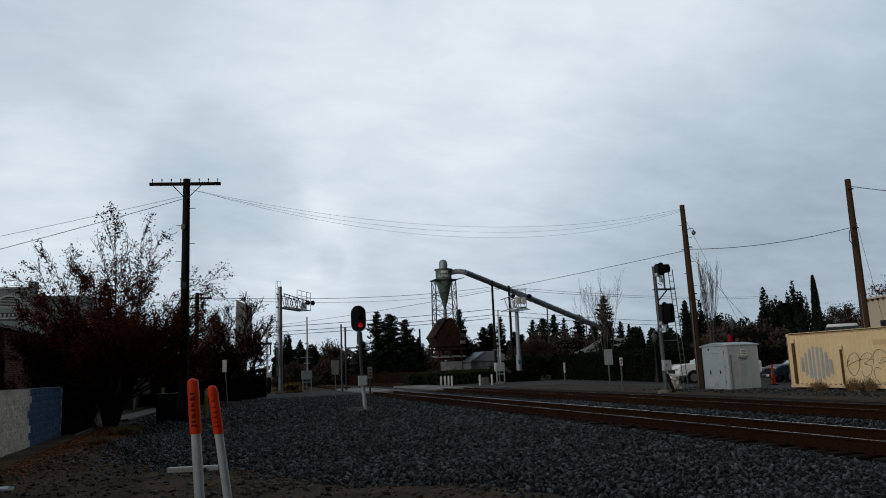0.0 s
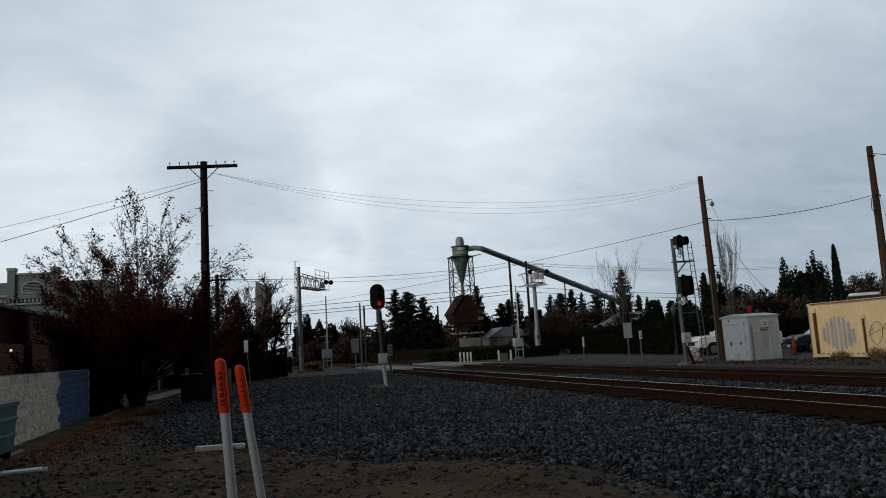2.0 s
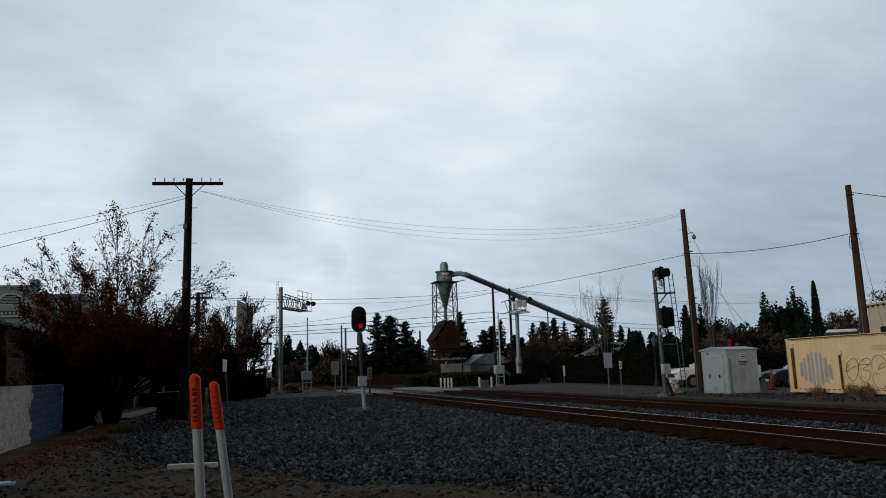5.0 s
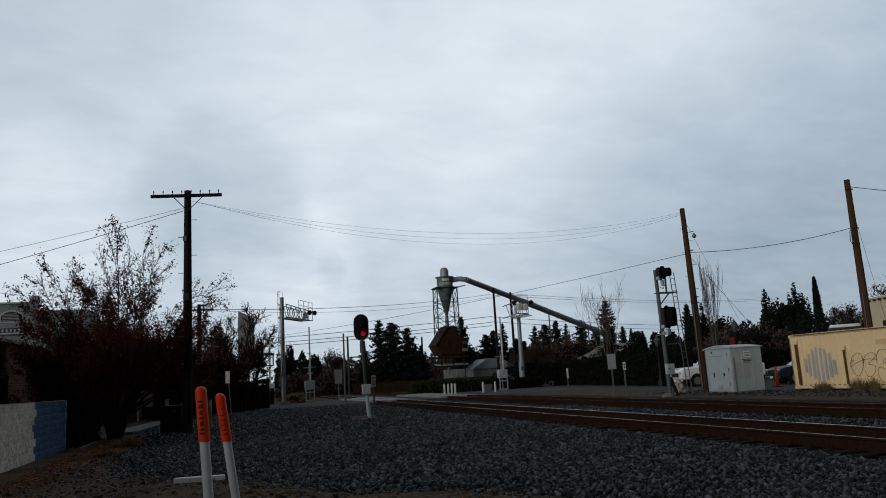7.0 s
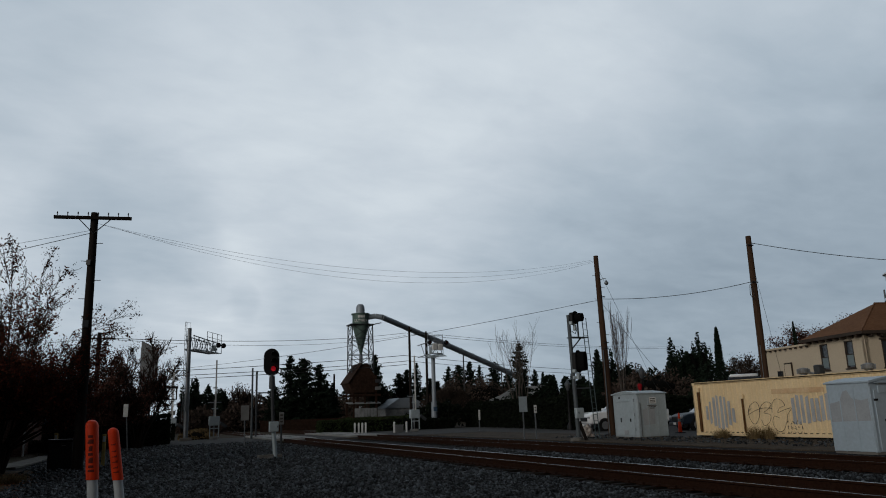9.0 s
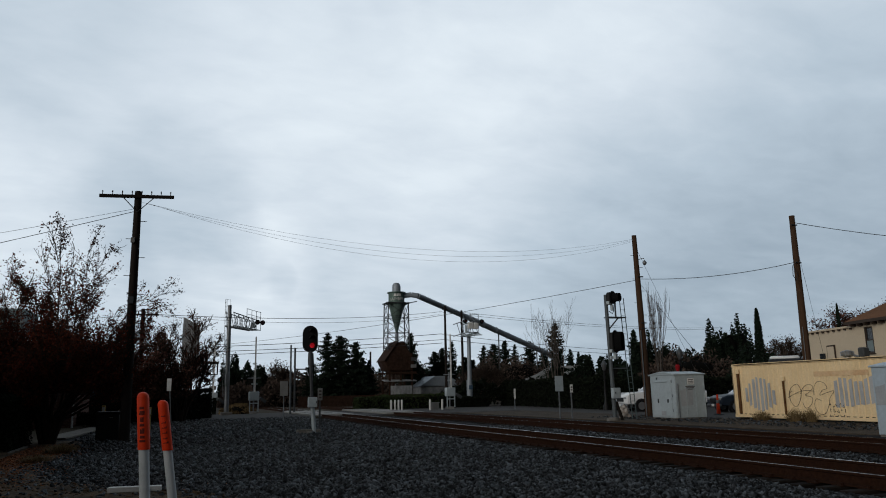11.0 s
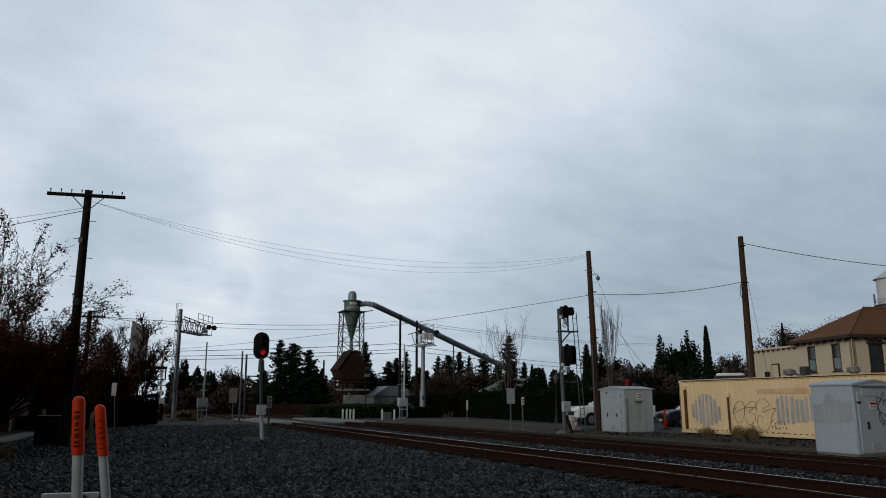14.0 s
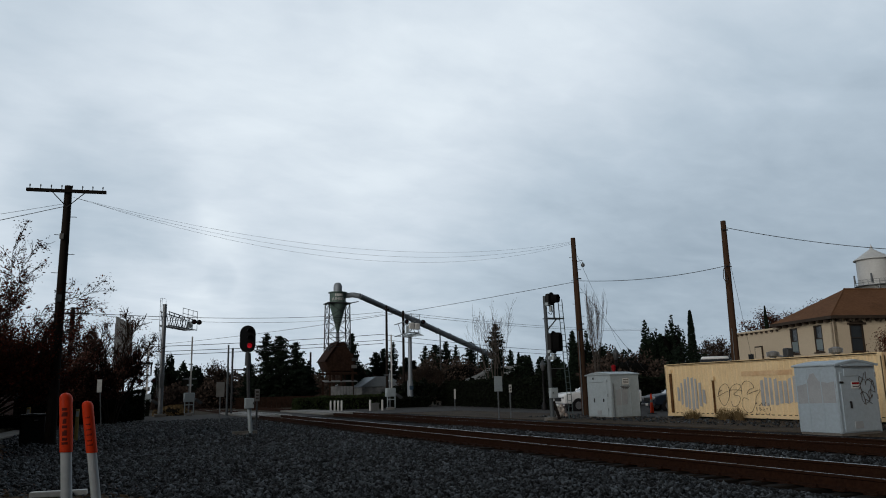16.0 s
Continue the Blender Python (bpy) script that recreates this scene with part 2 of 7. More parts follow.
M = dict(
    dirt=material("bare_dirt", (0.085, 0.058, 0.037), 0.95, vary=0.6, grain=14, stain=0.9, bump=0.7, depth=0.03, second=(0.030, 0.026, 0.020), amount=0.95),
    clod=material("earth_clod", (0.085, 0.058, 0.037), 0.95, vary=0.4, grain=30, stain=2, bump=0.4, island=0.7),
    earth=material("dark_earth", (0.05, 0.038, 0.028), 0.95, vary=0.4, grain=18, stain=0.3, bump=0.6, depth=0.04, second=(0.055, 0.052, 0.036), amount=0.8),
    # darker than the loose stones: shade in the gaps between them is put into the colour
    bed=material("ballast_bed_gap_shade", (0.012, 0.012, 0.013), 0.9, vary=0.5, grain=24, stain=0.5, bump=0.9, depth=0.05),
    stone=material("ballast_stone", (0.021, 0.0245, 0.028), 0.62, vary=0.35, grain=60, stain=0.8, bump=0.3, island=0.9, speck=3.5),
    asphalt=material("worn_asphalt", (0.07, 0.068, 0.067), 0.9, vary=0.2, grain=60, stain=0.25, bump=0.4, second=(0.052, 0.052, 0.054)),
    concrete=material("grey_concrete", (0.30, 0.295, 0.28), 0.85, vary=0.15, grain=40, stain=0.9, bump=0.2),
    rust=material("rusty_steel", (0.026, 0.0115, 0.0065), 0.95, metal=0.0, vary=0.4, grain=20, stain=3, bump=0.3, second=(0.022, 0.011, 0.008)),
    verge=material("dusty_brown_verge", (0.08, 0.062, 0.046), 0.95, vary=0.5, grain=10, stain=0.8, bump=0.8, depth=0.03, second=(0.042, 0.036, 0.03), amount=0.9),
    mast=material("grey_signal_mast", (0.10, 0.115, 0.125), 0.6, metal=0.3, vary=0.15, bump=0.05),
    railtop=material("polished_rail_steel", (0.56, 0.56, 0.56), 0.25, metal=1.0, vary=0.1, grain=40, bump=0.05),
    tie=material("creosoted_wood", (0.016, 0.013, 0.011), 0.9, vary=0.35, grain=12, bump=0.6, stretch=(0.3, 4, 4), island=1.3),
    polewood=material("weathered_pole_wood", (0.068, 0.040, 0.026), 0.9, vary=0.35, grain=14, stain=1.2, bump=0.6, depth=0.02, stretch=(3, 3, 0.15)),
    darkwood=material("dark_pole_wood", (0.022, 0.018, 0.016), 0.9, vary=0.3, grain=14, bump=0.6, depth=0.02, stretch=(3, 3, 0.15)),
    wire=material("weathered_cable", (0.03, 0.03, 0.032), 0.6, bump=0),
    galv=material("galvanised_steel", (0.23, 0.245, 0.26), 0.5, metal=0.6, vary=0.12, grain=25, stain=3, bump=0.05),
    darksteel=material("dark_painted_steel", (0.06, 0.065, 0.07), 0.6, metal=0.3, vary=0.15, bump=0.05),
    soot=material("dull_black_visor", (0.007, 0.007, 0.0075), 0.9, vary=0.2, bump=0.05),
    black=material("matt_black_paint", (0.01, 0.01, 0.011), 0.55, vary=0.2, bump=0.05),
    silver=material("aluminium_paint", (0.40, 0.46, 0.49), 0.55, metal=0.15, vary=0.1, grain=10, stain=1.4, bump=0.05, second=(0.33, 0.38, 0.41), amount=0.6),
    silver2=material("blue_grey_cabinet_paint", (0.41, 0.49, 0.55), 0.55, metal=0.15, vary=0.1, grain=10, stain=1.2, bump=0.05, second=(0.38, 0.44, 0.49), amount=0.5),
    patch=material("grey_cover_paint", (0.36, 0.38, 0.40), 0.7, vary=0.08, grain=20, bump=0.05),
    tan=material("tan_container_paint", (0.80, 0.62, 0.37), 0.65, vary=0.1, grain=14, stain=0.8, bump=0.1, second=(0.70, 0.52, 0.29), amount=0.55),
    channel=material("rust_brown_channel", (0.15, 0.075, 0.032), 0.8, vary=0.3, grain=12, stain=3, bump=0.2, second=(0.06, 0.03, 0.015), amount=0.8),
    cloth=material("stained_pale_cloth", (0.46, 0.43, 0.40), 0.9, vary=0.3, grain=14, stain=7, bump=0.4, second=(0.16, 0.10, 0.07), amount=0.8),
    tanband=material("faded_orange_band", (0.62, 0.40, 0.22), 0.7, vary=0.12, grain=10, stain=2.0, bump=0.05, second=(0.74, 0.55, 0.33), amount=0.8),
    brown=material("brown_container_paint", (0.54, 0.37, 0.225), 0.7, vary=0.12, grain=14, stain=0.8, bump=0.1),
    graff=material("dark_spray_paint", (0.09, 0.08, 0.075), 0.8, vary=0.2, bump=0),
    graffgrey=material("grey_blue_spray_paint", (0.43, 0.44, 0.45), 0.8, vary=0.15, bump=0),
    orange=material("orange_plastic", (0.78, 0.05, 0.006), 0.55, vary=0.1, grain=20, stain=5, bump=0.05),
    whiteplastic=material("white_plastic_tube", (0.62, 0.66, 0.68), 0.5, vary=0.07, grain=18, stain=4, bump=0.05, second=(0.48, 0.52, 0.53), amount=0.5),
    print=material("black_print", (0.13, 0.016, 0.008), 0.7, vary=0.1, bump=0),
    white=material("white_paint", (0.72, 0.72, 0.70), 0.6, vary=0.1, grain=20, stain=2, bump=0.08),
    cream=material("cream_split_block", (0.56, 0.51, 0.43), 0.9, vary=0.35, grain=6, stain=1.6, bump=1.0, depth=0.06, second=(0.36, 0.32, 0.27), island=1.12),
    blue=material("blue_painted_block", (0.040, 0.078, 0.155), 0.8, vary=0.3, grain=22, stain=2.5, bump=0.9, depth=0.03, second=(0.09, 0.11, 0.14), amount=0.6, island=1.1),
    mortar=material("mortar", (0.33, 0.30, 0.26), 0.95, vary=0.2, bump=0.4),
    brick=material("dark_red_brick", (0.085, 0.032, 0.022), 0.9, vary=0.3, grain=9, stain=1.0, bump=0.5, courses=True),
    brick2=material("red_brown_brick", (0.095, 0.042, 0.032), 0.9, vary=0.3, grain=9, stain=1.0, bump=0.5, courses=True),
    dumpster=material("green_dumpster_paint", (0.03, 0.105, 0.09), 0.55, metal=0.2, vary=0.2, grain=12, stain=2.5, bump=0.1, second=(0.07, 0.11, 0.09), amount=0.6),
    greengrey=material("grey_green_stucco", (0.22, 0.27, 0.28), 0.85, vary=0.08, grain=12, stain=0.4, bump=0.1),
    trimgrey=material("pale_grey_trim", (0.42, 0.46, 0.47), 0.8, vary=0.06, bump=0.05),
    bluehouse=material("blue_painted_siding", (0.06, 0.10, 0.15), 0.8, vary=0.12, grain=6, bump=0.2),
    cyclone=material("green_sheet_metal", (0.11, 0.165, 0.145), 0.6, metal=0.2, vary=0.15, grain=2.5, stain=0.6, bump=0.1, second=(0.12, 0.17, 0.155), amount=0.6),
    pipe=material("grey_blue_sheet_metal", (0.31, 0.35, 0.39), 0.55, metal=0.3, vary=0.15, grain=2.0, stain=0.5, bump=0.05),
    barn=material("rusty_brown_boards", (0.036, 0.020, 0.014), 0.9, vary=0.4, grain=3, stain=0.6, bump=0.4, second=(0.022, 0.014, 0.011)),
    pale=material("pale_faded_board", (0.30, 0.31, 0.315), 0.8, vary=0.3, grain=2.2, stain=0.8, bump=0.2, second=(0.19, 0.2, 0.21), amount=0.7),
    stucco=material("tan_stucco", (0.60, 0.50, 0.37), 0.85, vary=0.07, grain=10, stain=0.3, bump=0.15, second=(0.54, 0.45, 0.33)),
    roof=material("brown_shingle", (0.17, 0.085, 0.045), 0.9, vary=0.25, grain=5, stain=0.5, bump=0.5, stretch=(1, 1, 2)),
    eave=material("dark_brown_trim", (0.05, 0.035, 0.025), 0.7, vary=0.2, bump=0.1),
    tank=material("white_tank_paint", (0.62, 0.63, 0.62), 0.6, vary=0.08, grain=2, stain=0.3, bump=0.05, second=(0.5, 0.5, 0.49), amount=0.5),
    glass=glass("dark_window_glass"),
    # near-black filler colour: the shade inside foliage is painted, no stems are modelled
    shadecore=material("dark_inner_shade", (0.006, 0.006, 0.005), 0.95, vary=0.3, grain=6, bump=0.3),
    bark=material("dark_bark", (0.035, 0.026, 0.021), 0.95, vary=0.3, grain=20, bump=0.4),
    palebark=material("pale_twig_bark", (0.11, 0.095, 0.085), 0.95, vary=0.2, grain=10, bump=0.2),
    redleaf=material("brown_red_leaf", (0.085, 0.019, 0.010), 0.8, vary=0.3, grain=4, bump=0, island=0.6, second=(0.04, 0.022, 0.014), amount=0.8),
    conifer=material("dark_conifer_needles", (0.013, 0.021, 0.014), 0.9, vary=0.3, grain=1.5, bump=0, island=0.5),
    hedge=material("clipped_hedge_leaf", (0.035, 0.05, 0.02), 0.85, vary=0.3, grain=4, bump=0, island=0.5),
    darkhedge=material("dark_shrub_leaf", (0.009, 0.0125, 0.0075), 0.9, vary=0.3, grain=4, bump=0, island=0.5),
    brush=material("bare_brown_brush", (0.075, 0.055, 0.045), 0.95, vary=0.3, grain=1.0, bump=0, island=0.5, second=(0.05, 0.04, 0.036)),
    weed=material("dry_weed", (0.17, 0.12, 0.06), 0.9, vary=0.2, grain=10, bump=0, island=0.4),
    litter=material("fallen_leaf", (0.24, 0.09, 0.04), 0.85, vary=0.3, grain=8, bump=0, island=0.6),
    carwhite=material("white_car_paint", (0.80, 0.81, 0.82), 0.3, vary=0.03, bump=0, coat=0.8),
    cardark=material("dark_blue_car_paint", (0.012, 0.02, 0.034), 0.5, vary=0.05, bump=0),
    rubber=material("tyre_rubber", (0.015, 0.015, 0.016), 0.85, vary=0.2, bump=0.1),
    rim=material("alloy_rim", (0.4, 0.4, 0.41), 0.35, metal=0.8, bump=0),
    lampglass=material("frosted_lamp_glass", (0.06, 0.062, 0.065), 0.4, vary=0.05, bump=0),
    red=glow("red_signal_lens", (1.0, 0.02, 0.04), 0.17),
    reddark=material("unlit_red_lens", (0.16, 0.01, 0.015), 0.3, bump=0),
    reddish=material("red_cloth", (0.3, 0.015, 0.02), 0.8, bump=0),
    warm=glow("warm_window_lamp", (1.0, 0.75, 0.45), 1.6),
    yellow=material("faded_yellow_plastic", (0.5, 0.36, 0.12), 0.6, bump=0.05),
    houseroof=material("grey_shingle", (0.17, 0.17, 0.165), 0.9, vary=0.2, grain=4, stain=0.6, bump=0.3),
    kerb=material("dusty_kerb_concrete", (0.17, 0.16, 0.145), 0.9, vary=0.25, grain=20, stain=1.2, bump=0.3),
    ladder=material("green_grey_ladder_paint", (0.09, 0.125, 0.13), 0.6, metal=0.2, vary=0.15, bump=0.05),
    pinkleaf=material("dull_pink_brown_leaf", (0.10, 0.045, 0.035), 0.85, vary=0.3, grain=4, bump=0, island=0.6, second=(0.05, 0.03, 0.022), amount=0.8),
    plate=material("sign_back_aluminium", (0.24, 0.24, 0.235), 0.6, metal=0.4, vary=0.12, bump=0.05),
)


# ---- helpers for building ----
class Geo:
    """Collects vertices and faces of one mesh."""

    def __init__(self):
        self.v, self.f, self.weld = [], [], False

    def add(self, verts, faces):
        n = len(self.v)
        self.v.extend(tuple(p) for p in verts)
        self.f.extend(tuple(i + n for i in q) for q in faces)
        return self

    def box(self, c, s, rz=0.0, rx=0.0, ry=0.0):
        m = Matrix.Translation(c) @ Euler((radians(rx), radians(ry), radians(rz))).to_matrix().to_4x4()
        h = [a / 2 for a in s]
        v = [m @ Vector((x * h[0], y * h[1], z * h[2])) for x in (-1, 1) for y in (-1, 1) for z in (-1, 1)]
        return self.add(v, [(0, 1, 3, 2), (4, 6, 7, 5), (0, 4, 5, 1), (2, 3, 7, 6), (0, 2, 6, 4), (1, 5, 7, 3)])

    def cyl(self, p0, p1, r0, r1=None, n=12, caps=True):
        r1 = r0 if r1 is None else r1
        p0, p1 = Vector(p0), Vector(p1)
        d = (p1 - p0).normalized()
        a = d.orthogonal().normalized()
        b = d.cross(a)
        v = []
        for p, r in ((p0, r0), (p1, r1)):
            v += [p + r * (math.cos(k * math.tau / n) * a + math.sin(k * math.tau / n) * b) for k in range(n)]
        fs = [(k, (k + 1) % n, n + (k + 1) % n, n + k) for k in range(n)]
        if caps:
            fs += [tuple(range(n - 1, -1, -1)), tuple(range(n, 2 * n))]
        return self.add(v, fs)

    def tube(self, path, r, n=6):
        """One unbroken round tube along a path, with a radius or one radius a point."""
        path = [Vector(p) for p in path]
        rad = r if isinstance(r, (list, tuple)) else [r] * len(path)
        base, side = len(self.v), None
        for k, p in enumerate(path):
            d = (path[min(k + 1, len(path) - 1)] - path[max(k - 1, 0)])
            d = d.normalized() if d.length > 1e-9 else Vector((0, 0, 1))
            side = d.orthogonal() if side is None else side - d * side.dot(d)
            side = side.normalized() if side.length > 1e-6 else d.orthogonal().normalized()
            b = d.cross(side)
            self.v.extend(tuple(p + rad[k] * (math.cos(j * math.tau / n) * side + math.sin(j * math.tau / n) * b)) for j in range(n))
        for k in range(len(path) - 1):
            o = base + k * n
            self.f.extend((o + j, o + (j + 1) % n, o + n + (j + 1) % n, o + n + j) for j in range(n))
        self.f.append(tuple(range(base + n - 1, base - 1, -1)))
        self.f.append(tuple(range(base + (len(path) - 1) * n, base + len(path) * n)))
        return self

    def lathe(self, profile, n=20, c=(0, 0, 0), cap=True):
        v = []
        for r, z in profile:
            v += [(c[0] + r * math.cos(k * math.tau / n), c[1] + r * math.sin(k * math.tau / n), c[2] + z) for k in range(n)]
        fs = []
        for j in range(len(profile) - 1):
            fs += [(j * n + k, j * n + (k + 1) % n, (j + 1) * n + (k + 1) % n, (j + 1) * n + k) for k in range(n)]
        if cap:
            fs += [tuple(range(n - 1, -1, -1)), tuple(range((len(profile) - 1) * n, len(profile) * n))]
        return self.add(v, fs)

    def prism(self, poly, lo, hi, axis="x"):
        """A polygon of (a, b) drawn out from lo to hi along an axis."""
        put = {"x": lambda a, b, c: (c, a, b), "y": lambda a, b, c: (a, c, b), "z": lambda a, b, c: (a, b, c)}[axis]
        n = len(poly)
        v = [put(a, b, c) for c in (lo, hi) for a, b in poly]
        fs = [(k, (k + 1) % n, n + (k + 1) % n, n + k) for k in range(n)] + [tuple(range(n - 1, -1, -1)), tuple(range(n, 2 * n))]
        return self.add(v, fs)

    def wall(self, w, h, t, holes, origin=(0, 0, 0), along=(1, 0, 0)):
        """An upright wall with rectangular openings (x0, z0, x1, z1) that go through it."""
        self.weld = True
        xs = sorted({0, w, *[q for a in holes for q in (a[0], a[2])]})
        zs = sorted({0, h, *[q for a in holes for q in (a[1], a[3])]})
        o, d = Vector(origin), Vector(along)
        side = Vector((-d.y, d.x, 0))
        for i in range(len(xs) - 1):
            for j in range(len(zs) - 1):
                cx, cz = (xs[i] + xs[i + 1]) / 2, (zs[j] + zs[j + 1]) / 2
                if any(a[0] < cx < a[2] and a[1] < cz < a[3] for a in holes):
                    continue
                v = []
                for q in (0, t):
                    for x, zz in ((xs[i], zs[j]), (xs[i + 1], zs[j]), (xs[i + 1], zs[j + 1]), (xs[i], zs[j + 1])):
                        v.append(o + d * x + side * q + Vector((0, 0, zz)))
                self.add(v, [(0, 1, 2, 3), (7, 6, 5, 4), (0, 4, 5, 1), (1, 5, 6, 2), (2, 6, 7, 3), (3, 7, 4, 0)])
        return self


def mesh_of(name, geo, mat, bevel=0.0, smooth=True):
    me = bpy.data.meshes.new(name)
    me.from_pydata(geo.v, [], geo.f)
    bm = bmesh.new()
    bm.from_mesh(me)
    if geo.weld:
        bmesh.ops.remove_doubles(bm, verts=bm.verts, dist=1e-5)
        seen = {}
        for f in bm.faces:
            seen.setdefault(frozenset(v.index for v in f.verts), []).append(f)
        twice = [f for q in seen.values() if len(q) > 1 for f in q]
        bmesh.ops.delete(bm, geom=twice, context="FACES_ONLY")
    if len(bm.faces) < 20000:
        bmesh.ops.recalc_face_normals(bm, faces=bm.faces)
    if bevel:
        bmesh.ops.bevel(bm, geom=[e for e in bm.edges if len(e.link_faces) == 2 and e.calc_face_angle(0) > 0.6], offset=bevel, segments=1, affect="EDGES", profile=0.5, clamp_overlap=True)
    bm.to_mesh(me)
    bm.free()
    if smooth:
        me.shade_smooth()
        me.set_sharp_from_angle(angle=radians(38))
    me.materials.append(mat)
    return me


def part(name, geo, mat, parent, label="", bevel=0.0, smooth=True):
    ob = new(name, mesh_of(name, geo, mat, bevel, smooth))
    ob.parent = parent
    if label:
        ob["label"] = label
    return ob


def thing(name, at, label, category, group="", kind="", rz=0.0):
    ob = new(name)
    ob.empty_display_size = 0.2
    ob.matrix_basis = pose(*at, 0, 0, rz)
    return tagged(ob, label, category, group, kind)


def solid(name, geo, mat, label, category, group="", kind="", at=(0, 0, 0), bevel=0.0, smooth=True):
    ob = new(name, mesh_of(name, geo, mat, bevel, smooth))
    ob.location = at
    return tagged(ob, label, category, group, kind)


def raw_mesh(name, verts, faces, mat):
    """A large mesh straight from arrays of vertices and triangles or quads."""
    me = bpy.data.meshes.new(name)
    k = faces.shape[1]
    me.vertices.add(len(verts))
    me.vertices.foreach_set("co", np.asarray(verts, np.float32).ravel())
    me.loops.add(faces.size)
    me.loops.foreach_set("vertex_index", faces.astype(np.int32).ravel())
    me.polygons.add(len(faces))
    me.polygons.foreach_set("loop_start", np.arange(0, faces.size, k, dtype=np.int32))
    me.update(calc_edges=True)
    me.validate()
    me.materials.append(mat)
    return me


# ---- ground, road and tracks ----
def sheet(name, x0, x1, y0, y1, step, height, mat, label, category):
    nx, ny = max(1, int((x1 - x0) / step)), max(1, int((y1 - y0) / step))
    xs, ys = np.linspace(x0, x1, nx + 1), np.linspace(y0, y1, ny + 1)
    v = [(x, y, height(x, y)) for y in ys for x in xs]
    f = np.array([(j * (nx + 1) + i, j * (nx + 1) + i + 1, (j + 1) * (nx + 1) + i + 1, (j + 1) * (nx + 1) + i) for j in range(ny) for i in range(nx)])
    ob = new(name, raw_mesh(name, np.array(v), f, mat))
    return tagged(ob, label, category, "", "structure")


def lumps(x, y, size, amp):
    return amp * noise.noise((x / size, y / size, 0.3))


def far_ground():
    g = Geo()
    xs = [-2500, -600, -150, -60, -25, -12, -6, 0, 6, 12, 24, 40, 80, 200, 700, 2500]
    ys = [-2500, -500, -100, -30, -10, 0, 6, 12, 20, 30, 45, 60, 90, 150, 400, 900, 2500]
    xs = sorted(xs + [-4.7, -4.3, 20.6, 20.9])
    ys = sorted(ys + [-5.8, -5.4, 52.0, 52.4])
    v = [(x, y, -0.4 if -4.5 < x < 20.7 and -5.6 < y < 52.2 else -0.01) for y in ys for x in xs]
    n = len(xs)
    f = [(j * n + i, j * n + i + 1, (j + 1) * n + i + 1, (j + 1) * n + i) for j in range(len(ys) - 1) for i in range(n - 1)]
    g.add(v, f)
    solid("ground", g, M["earth"], "flat dark brown earth reaching to the horizon", "ground", kind="structure", smooth=False)


far_ground()


def ballast_edge(y):
    """Where the ballast stops towards the bare dirt."""
    base = np.interp(y, (8.5, 10.2, 10.9, 13.6, 15.0, 17.0, 20.0), (3.8, 3.1, 1.5, 0.2, -1.1, -2.5, -3.1))
    return float(base) + 0.35 * noise.noise((y * 0.5, 3.1, 0))


def bed_height(x, y):
    edge = ballast_edge(y)
    rise = max(0.0, min(1.0, (x - edge) / 1.6))
    fall = max(0.0, min(1.0, (20.2 - x) / 1.2))
    near = min(abs(x - 11.03), abs(x - 16.28))
    dip = max(0.0, min(1.0, (2.1 - near) / 0.6))
    return -0.03 + (0.06 - 0.22 * dip) * rise * fall + lumps(x, y, 0.35, 0.018) + lumps(x, y, 1.7, 0.02) - (0.02 if 12.8 < x < 15 else 0)


# bed sheet in near-black, so that gaps between the stones look shaded
sheet("ballast", -4.0, 21.0, -6, 52.6, 0.2, bed_height, M["bed"], "crushed stone ballast under the tracks, near-black for shade in the gaps", "ballast")
sheet("dirt", -5.0, 4.2, -4, 32, 0.16, lambda x, y: 0.012 + lumps(x, y, 0.5, 0.016) + lumps(x, y, 0.14, 0.006) - 0.06 * max(0, min(1, (x - ballast_edge(y)) / 0.8)) , M["dirt"], "bare brown trodden dirt beside the ballast", "dirt")
road = Geo().box((40, 60, -0.08), (400, 15.0, 0.20))
solid("road", road, M["asphalt"], "worn grey asphalt road crossing the tracks", "road", kind="structure", bevel=0.02)
lot = Geo().box((51, 36, -0.11), (51, 32.9, 0.25))
solid("pavement", lot, M["asphalt"], "worn asphalt parking lane beside the tracks", "pavement", kind="structure", bevel=0.02)
apron = Geo().box((23.1, 24, -0.09), (6.0, 56, 0.2))
solid("verge", apron, M["verge"], "brown dirt verge in front of the container", "ground", kind="structure")
kerb = thing("kerb", (0, 52.35, 0), "low pale concrete kerb along the road", "kerb", kind="structure")
for k in range(10):
    part("kerb_stone", Geo().box((-27 + 3.02 * k, 0, 0.04), (3.0, 0.2, 0.16)), M["kerb"], kerb, bevel=0.03)


RAIL_TOP = 0.16
TRACKS = (11.03, 16.28)


def rail_profile():
    return [(-0.075, -0.215), (0.075, -0.215), (0.075, -0.198), (0.012, -0.17), (0.012, -0.052), (0.037, -0.038), (0.037, -0.006), (0.028, 0.0), (-0.028, 0.0), (-0.037, -0.006), (-0.037, -0.038), (-0.012, -0.052), (-0.012, -0.17), (-0.075, -0.198)]


